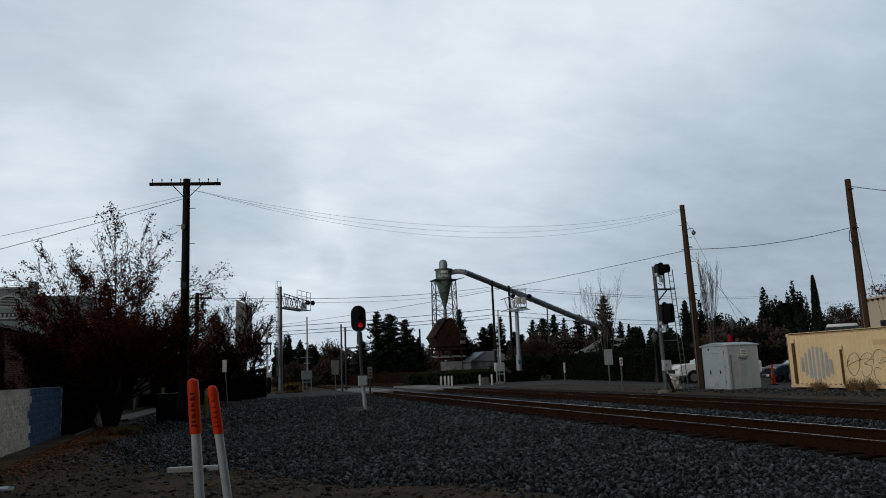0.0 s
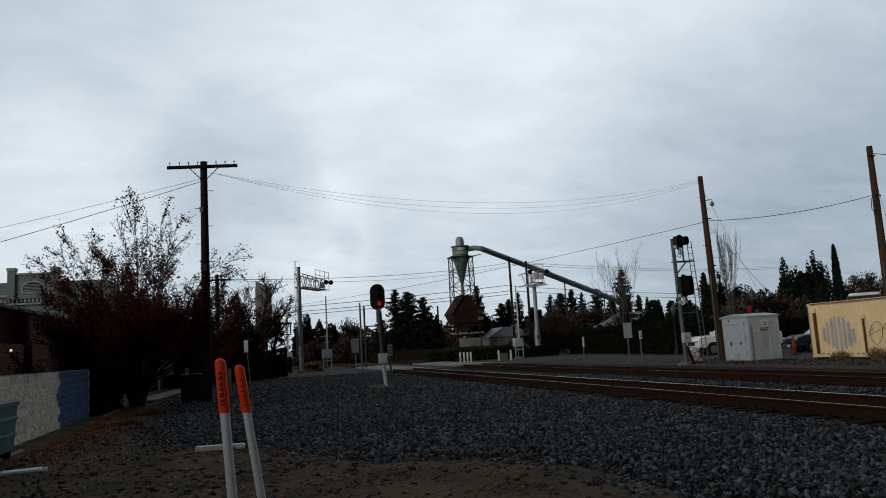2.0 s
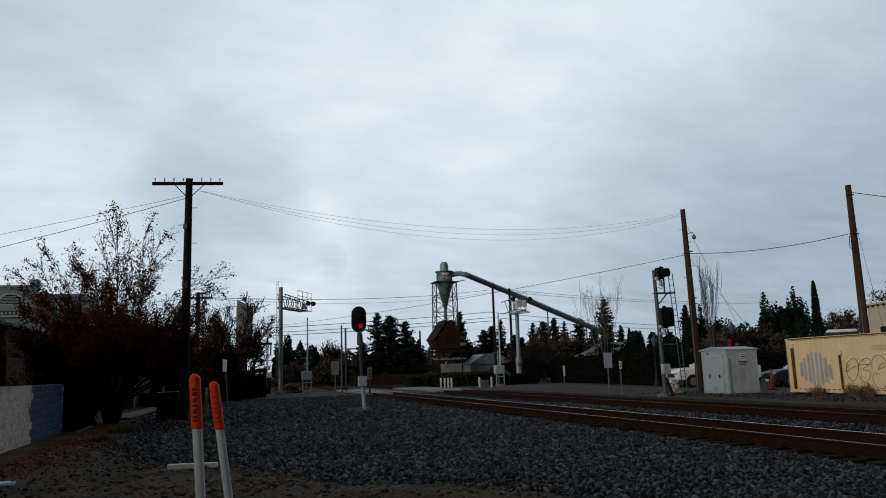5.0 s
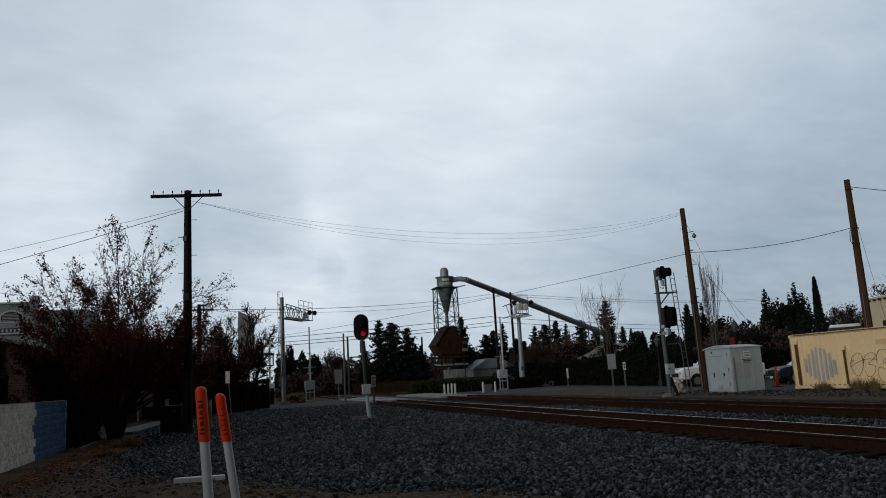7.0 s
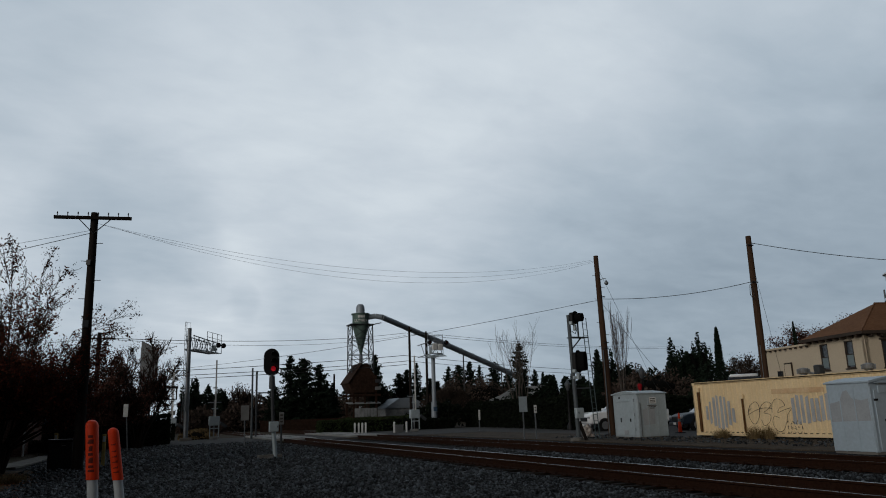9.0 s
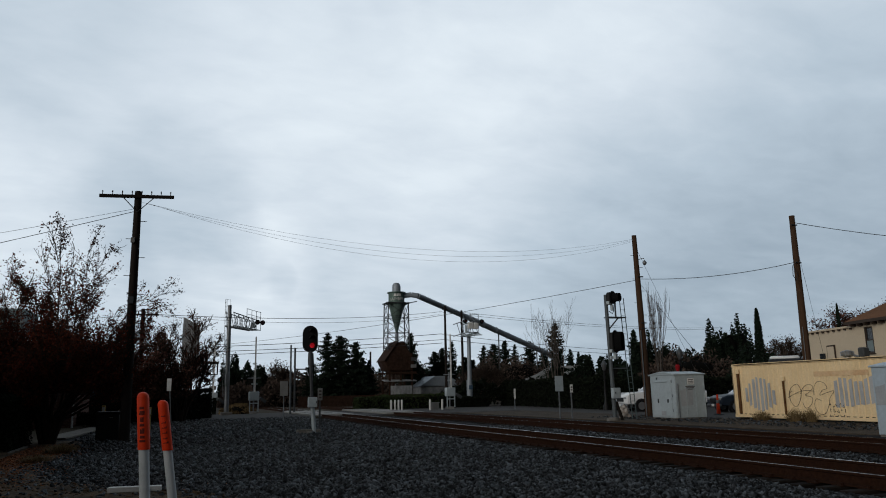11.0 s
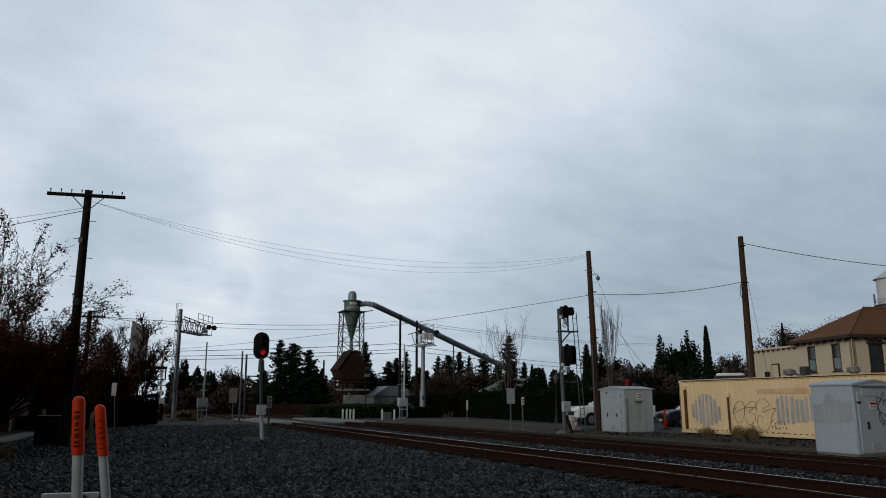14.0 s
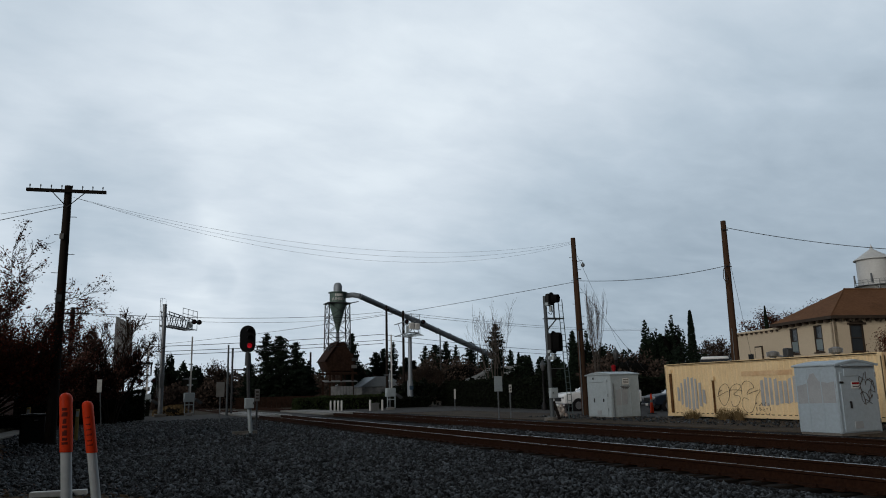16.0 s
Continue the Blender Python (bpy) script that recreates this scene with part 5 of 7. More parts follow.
sign((6.55, 45.5, 0), 2.35, 0.46, 0.86, "blank back of a tall metal road sign", M["galv"], M["plate"])
sign((19.95, 36.2, 0), 2.25, 0.5, 0.82, "pale metal sign plate on a thin post", M["galv"], M["silver"])
sign((20.35, 35.6, 0), 1.78, 0.17, 0.42, "narrow milepost sign with pale plate", M["galv"], M["white"], 2)
sign((26.3, 55.0, 0), 1.65, 0.16, 0.8, "small white road sign by the hedge", M["galv"], M["white"])
sign((0.3, 45.4, 0), 2.6, 0.24, 0.7, "small white sign on a leaning thin post", M["galv"], M["white"], 0, -0.2)


def bollards():
    first = None
    for k, (x, y, h) in enumerate(((18.33, 63.1, 0.92), (18.68, 63.1, 0.92), (19.0, 63.1, 0.92), (19.3, 63.1, 0.92), (21.0, 60.5, 1.0), (21.95, 60.1, 1.25))):
        if first is None:
            first = thing("bollard", (x, y, 0), "round white painted steel bollard beside the crossing", "bollard", "bollards")
            part("tube", Geo().lathe([(0.085, 0), (0.085, 0.86), (0.06, 0.91), (0.02, 0.93)], 12), M["white"], first)
            part("collar", Geo().lathe([(0.13, 0), (0.12, 0.04)], 12), M["concrete"], first)
        else:
            copy_thing(first, pose(x, y, 0))


bollards()
solid("relay_box", Geo().box((0, 0, 0.3), (0.75, 0.5, 0.6)).box((0, 0, 0.62), (0.85, 0.6, 0.06)), M["plate"], "low grey metal relay box beside the hedge", "equipment box", at=(21.6, 61.2, 0), bevel=0.02)


# ---- markers in the foreground ----
def marker_post(at, lean, h, r, label, band):
    m = thing("marker_post", at, label, "marker post", "marker posts")
    lx, ly = lean

    def c(z):
        return (lx * z / h, ly * z / h, z)

    split = h - band
    part("tube", Geo().tube([c(-0.1), c(split * 0.5), c(split)], [r * 0.93, r * 0.93, r * 0.93], 20), M["whiteplastic"], m, "white plastic tube")
    cap = Geo()
    path = [c(split - 0.01), c(h - r)] + [c(h - r + r * math.sin(a)) for a in (0.4, 0.8, 1.15, 1.45)]
    rad = [r * 1.08, r * 1.08] + [r * 1.08 * math.cos(a) for a in (0.4, 0.8, 1.15, 1.45)]
    n = 20
    v = []
    for p, q in zip(path, rad):
        v += [(p[0] + q * math.cos(k * math.tau / n), p[1] + q * math.sin(k * math.tau / n), p[2]) for k in range(n)]
    f = [(j * n + k, j * n + (k + 1) % n, (j + 1) * n + (k + 1) % n, (j + 1) * n + k) for j in range(len(path) - 1) for k in range(n)]
    cap.add(v, f + [tuple(range((len(path) - 1) * n, len(path) * n))])
    cp = part("cap", cap, M["orange"], m, "domed orange plastic cap")
    rng = random.Random(int(h * 100))
    z = split + 0.06
    while z < h - 0.14:
        hh = rng.uniform(0.02, 0.05)
        p = c(z)
        w = rng.uniform(0.018, 0.034)
        g = Geo()
        vv = []
        for j in range(6):
            a = -math.pi / 2 - 0.25 + (j / 5 - 0.5) * w / r * 1.6
            for zz in (z, z + hh):
                vv.append((p[0] + r * 1.095 * math.cos(a), p[1] + r * 1.095 * math.sin(a), zz))
        g.add(vv, [(2 * j, 2 * j + 2, 2 * j + 3, 2 * j + 1) for j in range(5)])
        part("print_bar", g, M["print"], cp)
        z += hh + rng.uniform(0.01, 0.025)


marker_post((-0.15, 7.9, 0), (-0.11, 0.0), 1.62, 0.052, "white plastic marker post with tall orange cap", 0.53)
marker_post((0.14, 8.35, 0), (-0.22, -0.12), 1.54, 0.048, "leaning white plastic marker post with orange cap", 0.49)
solid("plank", Geo().box((0, 0, 0.045), (0.85, 0.13, 0.09), rz=-10), M["white"], "short pale weathered plank lying on the dirt", "plank", at=(-0.47, 14.1, 0.01), bevel=0.01)
y = thing("marker_stake", (-0.62, 31.6, 0), "faded yellow flat marker stake in the gravel", "marker stake")
part("stake", Geo().box((0, 0, 0.6), (0.13, 0.04, 1.2)), M["yellow"], y, bevel=0.015)
part("sticker", Geo().box((0, -0.024, 1.02), (0.1, 0.006, 0.2)), M["white"], y)
y = thing("marker_stake", (-2.35, 33.0, 0), "pale short marker stake behind the utility box", "marker stake")
part("stake", Geo().box((0, 0, 0.65), (0.14, 0.05, 1.3)), M["yellow"], y, bevel=0.015)
part("sticker", Geo().box((0, -0.03, 1.1), (0.1, 0.006, 0.25)), M["white"], y)
ub = thing("utility_box", (-2.05, 31.6, 0), "dark green utility box standing at the pole's foot", "utility box")
part("body", Geo().box((0, 0, 0.5), (0.82, 0.7, 1.0)), M["black"], ub, bevel=0.04)
part("lid", Geo().box((0, 0, 1.03), (0.9, 0.78, 0.09)), M["black"], ub, bevel=0.03)
part("label_plate", Geo().box((0.1, -0.36, 0.85), (0.14, 0.01, 0.03)), M["plate"], ub)


def valve_cover():
    v = thing("valve_cover", (-3.45, 13.4, 0.0), "flat square concrete utility cover set in dirt", "utility cover")
    part("frame", Geo().box((0, 0, 0.02), (0.7, 0.45, 0.05), rz=10), M["concrete"], v, bevel=0.01)
    part("lid", Geo().box((0, 0, 0.05), (0.55, 0.32, 0.02), rz=10), M["silver2"], v, "blue grey lid", bevel=0.006)


valve_cover()


def street_lamp(at, h, label, banner=False):
    s = thing("street_lamp", at, label, "street lamp", "street lamps")
    part("post", Geo().lathe([(0.22, 0), (0.2, 0.35), (0.1, 0.5), (0.08, 1.2), (0.065, h - 0.9), (0.1, h - 0.82)], 14), M["black"], s, "dark fluted post")
    part("globe", Geo().lathe([(0.08, h - 0.82), (0.12, h - 0.76), (0.2, h - 0.40), (0.19, h - 0.37)], 14), M["lampglass"], s, "pale lamp glass")
    part("cap", Geo().lathe([(0.23, h - 0.39), (0.16, h - 0.26), (0.07, h - 0.14), (0.03, h - 0.04), (0.01, h + 0.04)], 14), M["mast"], s, "pale domed cap")
    if banner:
        part("planter", Geo().lathe([(0.03, h - 1.6), (0.13, h - 1.4), (0.15, h - 1.2), (0.06, h - 1.12)], 12, (-0.3, -0.1, 0)), M["reddish"], s, "red hanging planter")


street_lamp((-5.85, 29.6, 0), 4.15, "dark street lamp with pale glass by the tree")
street_lamp((1.6, 56.0, 0), 4.75, "dark street lamp with white globe beside the road")
street_lamp((29.6, 38.2, 0), 4.0, "dark street lamp with red hanging planter", True)
street_lamp((29.4, 46.5, 0), 3.6, "dark street lamp with pale cap behind the signal")
street_lamp((-6.5, 60.0, 0), 3.6, "dark street lamp near the blue building")


# ---- cyclone tower ----
def cyclone_tower():
    c = thing("cyclone_tower", (33.9, 113.0, 0), "green sheet-metal sawdust cyclone on a steel trestle", "cyclone tower")
    part("drum", Geo().lathe([(1.42, 15.4), (1.42, 15.7), (1.28, 15.75), (1.28, 17.2), (1.15, 17.3), (0.5, 17.35)], 28), M["cyclone"], c)
    part("cone", Geo().lathe([(0.18, 10.9), (0.24, 11.2), (1.3, 15.4), (1.3, 15.5)], 28), M["cyclone"], c, "long tapering green cone")
    part("stack", Geo().lathe([(0.68, 17.2), (0.68, 18.1), (0.62, 18.5), (0.42, 18.78), (0.1, 18.85)], 20), M["pipe"], c, "domed grey stack")
    part("ring", Geo().lathe([(1.48, 17.15), (1.48, 17.28), (1.2, 17.3)], 28), M["cyclone"], c)
    part("spout", Geo().lathe([(0.3, 9.2), (0.3, 10.6), (0.2, 10.95)], 14), M["pipe"], c)
    legs = [(-1.7, -1.2), (1.6, -1.2), (-1.7, 1.2), (1.6, 1.2)]
    for x, yy in legs:
        part("leg", Geo().cyl((x * 1.08, yy, 8.0), (x, yy, 15.5), 0.09, n=6), M["darksteel"], c)
    part("deck", Geo().box((0, 0, 15.5), (3.9, 3.0, 0.12)).box((2.3, -1, 15.62), (1.6, 0.4, 0.12), ry=-12), M["darksteel"], c)
    for z0 in (8.4, 10.8, 13.2):
        for a, b in (((-1.75, -1.2), (1.65, -1.2)), ((1.65, -1.2), (1.65, 1.2)), ((-1.75, -1.2), (-1.75, 1.2)), ((-1.75, 1.2), (1.65, 1.2))):
            part("brace", Geo().cyl((*a, z0), (*b, z0 + 2.3), 0.05, n=5), M["darksteel"], c)
            part("brace", Geo().cyl((*b, z0), (*a, z0 + 2.3), 0.05, n=5), M["darksteel"], c)
            part("girt", Geo().cyl((*a, z0), (*b, z0), 0.05, n=5), M["darksteel"], c)
    # name on the drum: bars for the firm's name, and the trade below
    for k, (a0, w) in enumerate(((-1.35, 0.1), (-1.15, 0.12), (-0.92, 0.12), (-0.72, 0.12), (-0.5, 0.12))):
        g = Geo()
        vv = []
        for j in range(3):
            a = -math.pi / 2 + (a0 + 0.95) * 0.9 + w * (j / 2 - 0.5) * 1.3 - 0.18
            for zz in (16.55, 16.95):
                vv.append((1.295 * math.cos(a), 1.295 * math.sin(a), zz))
        g.add(vv, [(2 * j, 2 * j + 2, 2 * j + 3, 2 * j + 1) for j in range(2)])
        part("painted_bar", g, M["white"], c)
    word = bpy.data.curves.new("lettering", "FONT")
    word.body = "LUMBER"
    word.size = 0.62
    word.align_x = "CENTER"
    word.extrude = 0.01
    word.materials.append(M["white"])
    tmp = new("lettering", word)
    bpy.context.view_layer.update()
    me = bpy.data.meshes.new_from_object(tmp.evaluated_get(bpy.context.evaluated_depsgraph_get()))
    bpy.data.objects.remove(tmp)
    for vert in me.vertices:
        x, yy, zz = vert.co
        a = -math.pi / 2 + x / 1.3 - 0.22
        rr = 1.30 + zz
        vert.co = (rr * math.cos(a), rr * math.sin(a), 15.92 + yy)
    ob = new("lettering", me)
    ob.parent = c
    ob["label"] = "white painted word"

    # blower pipe that slopes down to the mill
    p = thing("blower_pipe", (0, 0, 0), "long grey sheet-metal blower pipe sloping down from the cyclone", "pipe")
    pts = [(35.1, 112.7, 16.75), (36.2, 112.4, 16.9), (37.2, 112.1, 16.7), (49.3, 119.5, 13.9), (73.5, 130.8, 7.1)]
    for a, b, r in zip(pts, pts[1:], (0.42, 0.42, 0.45, 0.5)):
        part("pipe_section", Geo().cyl(a, b, r, n=16), M["pipe"], p)
    for k in range(1, 8):
        q = Vector(pts[3]).lerp(Vector(pts[4]), k / 8)
        d = (Vector(pts[4]) - Vector(pts[3])).normalized() * 0.1
        part("flange", Geo().cyl(q - d, q + d, 0.56, n=16), M["pipe"], p)
    for q in ((56, 122.6, 12.0), (66, 127.3, 9.2)):
        part("prop", Geo().cyl((q[0], q[1], 0), (q[0], q[1], q[2]), 0.12, n=8), M["darksteel"], p)

    # bin shed beneath
    b = thing("bin_shed", (33.9, 113.0, 0), "rusty brown timber sawdust bin on stilts beneath the cyclone", "shed")
    part("hopper", Geo().prism([(-1.9, 4.8), (1.9, 4.8), (2.2, 6.4), (0.4, 9.4), (-0.5, 9.2), (-2.6, 6.3)], -2.2, 2.2, "y"), M["barn"], b, bevel=0.04)
    for k in range(9):
        part("plank", Geo().box((-1.7 + 0.42 * k, -2.24, 6.2), (0.36, 0.06, 2.6)), M["barn"], b, bevel=0.01)
    part("roof_sheet", Geo().box((-1.6, 0, 7.85), (3.8, 4.8, 0.08), ry=-54), M["barn"], b)
    for x in (-1.8, 0, 1.8):
        for yy in (-2, 2):
            part("stilt", Geo().box((x, yy, 2.4), (0.28, 0.28, 4.8)), M["barn"], b)
    for yy in (-2.1, 2.1):
        part("beam", Geo().box((0, yy, 4.5), (5.0, 0.25, 0.35)), M["barn"], b)
    part("sign_plate", Geo().box((1.95, -2.4, 5.5), (0.9, 0.06, 0.5)), M["plate"], b, "small pale plate", bevel=0.01)
    part("sign_plate", Geo().box((2.0, -2.4, 6.6), (0.9, 0.06, 0.5)), M["darksteel"], b, bevel=0.01)
    part("lean_to", Geo().box((-0.1, -1.5, 3.35), (5.2, 1.6, 0.1), rx=8), M["pale"], b)
    for k in range(7):
        part("board", Geo().box((-1.5 + 0.5 * k, -2.3, 1.3), (0.46, 0.06, 2.5)), M["pale"], b, "faded pale board", bevel=0.01)
    s = thing("lumber_shed", (41.5, 116.0, 0), "low pale metal lumber shed with shallow roof", "shed")
    part("wall", Geo().box((0, 0, 1.2), (7.0, 5.0, 2.4)), M["pale"], s, bevel=0.03)
    part("roof", Geo().prism([(-3.8, 2.4), (3.8, 2.4), (1.2, 4.0), (-1.2, 4.0)], -2.8, 2.8, "y"), M["pipe"], s, bevel=0.03)
    part("door", Geo().box((0.5, -2.53, 1.0), (1.8, 0.06, 2.0)), M["galv"], s)


cyclone_tower()


# ---- distribution poles and lines along the road ----
def line_pole(at, h, arms, label, mat, r=0.18):
    p = thing("utility_pole", at, label, "utility pole", "poles")
    part("shaft", Geo().cyl((0, 0, 0), (0, 0, h), r, r * 0.7, 10), mat, p)
    for z, w in arms:
        part("crossarm", Geo().box((0, 0, z), (w, 0.1, 0.12)), mat, p)
        for k in range(4):
            part("insulator", Geo().cyl((-w / 2 + 0.1 + k * (w - 0.2) / 3, 0, z + 0.05), (-w / 2 + 0.1 + k * (w - 0.2) / 3, 0, z + 0.25), 0.04, n=6), M["wire"], p)


line_pole((31.45, 84.4, 0), 11.9, [(11.4, 0.7)], "dark wooden power pole near the crossing", M["darkwood"])
line_pole((33.3, 83.6, 0), 11.2, [], "plain dark wooden pole near the crossing", M["darkwood"])
line_pole((27.5, 105.0, 0), 7.4, [], "thin dark wooden pole by the conifers", M["darkwood"])
line_pole((9.5, 62.2, 0), 5.6, [], "slim grey steel post by the road", M["mast"], 0.1)
bracket_post = thing("bracket_post", (9.84, 62.2, 0), "slim dark steel post with side bracket by the road", "post")
part("post", Geo().cyl((0, 0, 0), (0, 0, 5.35), 0.08, n=8), M["darksteel"], bracket_post)
part("bracket", Geo().box((0.5, 0, 3.6), (1.05, 0.1, 0.1)), M["darksteel"], bracket_post)
part("bracket_stay", Geo().cyl((0.05, 0, 3.5), (0.7, 0, 2.9), 0.04, n=6), M["darksteel"], bracket_post)
line_pole((-1.77, 55.0, 0), 7.6, [(7.2, 2.0)], "dark wooden pole with one crossarm", M["darkwood"])
line_pole((48.0, 88.0, 0), 6.5, [(6.1, 1.4)], "small dark wooden pole behind the house", M["darkwood"])
for z, zr in ((6.32, 8.4), (6.07, 7.7), (5.75, 7.3)):
    wire((-40, 86, z + 0.2), (31.0, 84.4, zr), 0.9, 0.032)
for z in (8.35, 7.75):
    wire((31.0, 84.4, z), (95, 112, z - 0.9), 0.6, 0.028)
for z in (11.3, 11.0):
    wire((31.2, 84.4, z), (110, 128, z + 2.4), 0.8, 0.022)
wire((31.0, 84.4, 11.1), (-1.77, 55, 7.25), 0.55, 0.022)
wire((31.0, 84.4, 10.8), (-1.77, 55, 7.2), 0.8, 0.014)
wire((-1.77, 55, 7.2), (-30, 62, 7.0), 0.5, 0.014)


# ---- buildings further off ----
def parapet_building():
    b = thing("parapet_building", (-45.5, 96.0, 0), "grey green stucco building with stepped parapet and arched vent", "building", rz=-3)
    part("wall", Geo().box((0, 4, 5.0), (60, 8, 10.2)), M["greengrey"], b)
    part("parapet", Geo().box((0, 4, 10.9), (60, 7.6, 1.7)), M["greengrey"], b)
    part("cornice", Geo().box((0, -0.05, 10.15), (60.4, 0.5, 0.3)).box((0, -0.12, 9.2), (60.2, 0.3, 0.25)), M["trimgrey"], b, bevel=0.04)
    for x in (-24, -3, 19.9):
        part("raised_bay", Geo().box((x + 2.3, -0.1, 11.2), (4.8, 0.5, 2.8)), M["greengrey"], b)
        part("bay_cap", Geo().box((x + 2.3, -0.15, 12.65), (5.2, 0.7, 0.22)), M["trimgrey"], b, bevel=0.03)
        for s in (0, 4.6):
            part("pier", Geo().box((x + s, -0.2, 11.4), (0.8, 0.7, 3.4)), M["greengrey"], b)
            part("pier_cap", Geo().box((x + s, -0.2, 13.2), (1.0, 0.9, 0.35)), M["trimgrey"], b, bevel=0.05)
        n = 10
        arch = [(x + 2.3 + 1.05 * math.cos(math.pi * k / n), 11.1 + 0.55 * math.sin(math.pi * k / n)) for k in range(n + 1)] + [(x + 1.25, 10.6), (x + 3.35, 10.6)]
        big = [(x + 2.3 + 1.25 * math.cos(math.pi * k / n), 11.1 + 0.75 * math.sin(math.pi * k / n)) for k in range(n + 1)] + [(x + 1.05, 10.4), (x + 3.55, 10.4)]
        a = part("arched_vent", Geo().prism(big, -0.42, -0.34, "y"), M["trimgrey"], b)
        part("louvre_back", Geo().prism(arch, -0.47, -0.4, "y"), M["black"], a)
        for k in range(5):
            part("slat", Geo().box((x + 2.3, -0.48, 10.72 + 0.17 * k), (1.9, 0.05, 0.06)), M["trimgrey"], a)
    for k in range(14):
        part("small_window", Geo().box((-28 + 4.2 * k, -0.03, 7.0), (1.4, 0.1, 2.2)), M["glass"], b)
    for k in range(40):
        part("dentil", Geo().box((12.5 + 0.42 * k, -0.2, 9.55), (0.2, 0.2, 0.3)), M["trimgrey"], b)


parapet_building()


def blue_house():
    h = thing("blue_building", (-6.0, 76.0, 0), "dark blue clapboard building with pale window trim", "building")
    part("wall", Geo().box((0, 4, 1.7), (8.0, 8, 3.4)), M["bluehouse"], h)
    part("roof", Geo().prism([(-4.4, 3.4), (4.4, 3.4), (0, 4.4)], -0.4, 8.4, "y"), M["eave"], h)
    for x in (-2, 1.4):
        window(h, (x, -0.02, 1.8), 0.9, 1.4, (0, -1), M["trimgrey"])
    t = thing("teal_building", (-11.5, 84.0, 0), "grey blue two-storey building with tall windows", "building")
    part("wall", Geo().box((0, 4, 3.6), (9.0, 8, 7.2)), M["bluehouse"], t)
    part("cornice", Geo().box((0, -0.1, 7.25), (9.4, 0.5, 0.3)), M["trimgrey"], t, bevel=0.03)
    for x in (-3, 0, 3):
        for z in (1.8, 5.0):
            window(t, (x, -0.02, z), 1.1, 1.9, (0, -1), M["trimgrey"])


blue_house()


def tall_sign():
    s = thing("tall_panel_sign", (1.6, 62.0, 0), "tall grey panel sign on a dark steel frame", "sign")
    part("panel", Geo().prism([(-0.62, 2.7), (0.6, 3.0), (0.66, 7.1), (-0.6, 7.75)], -0.15, 0.15, "y"), M["pale"], s, bevel=0.02)
    part("post", Geo().box((-0.55, 0.3, 3.6), (0.16, 0.16, 7.2)), M["black"], s)
    part("side_arm", Geo().box((1.3, 0, 4.15), (1.8, 0.12, 0.18)).box((2.1, 0, 3.7), (0.1, 0.1, 0.9)).box((1.5, 0, 3.25), (1.3, 0.08, 0.08)), M["black"], s)


tall_sign()


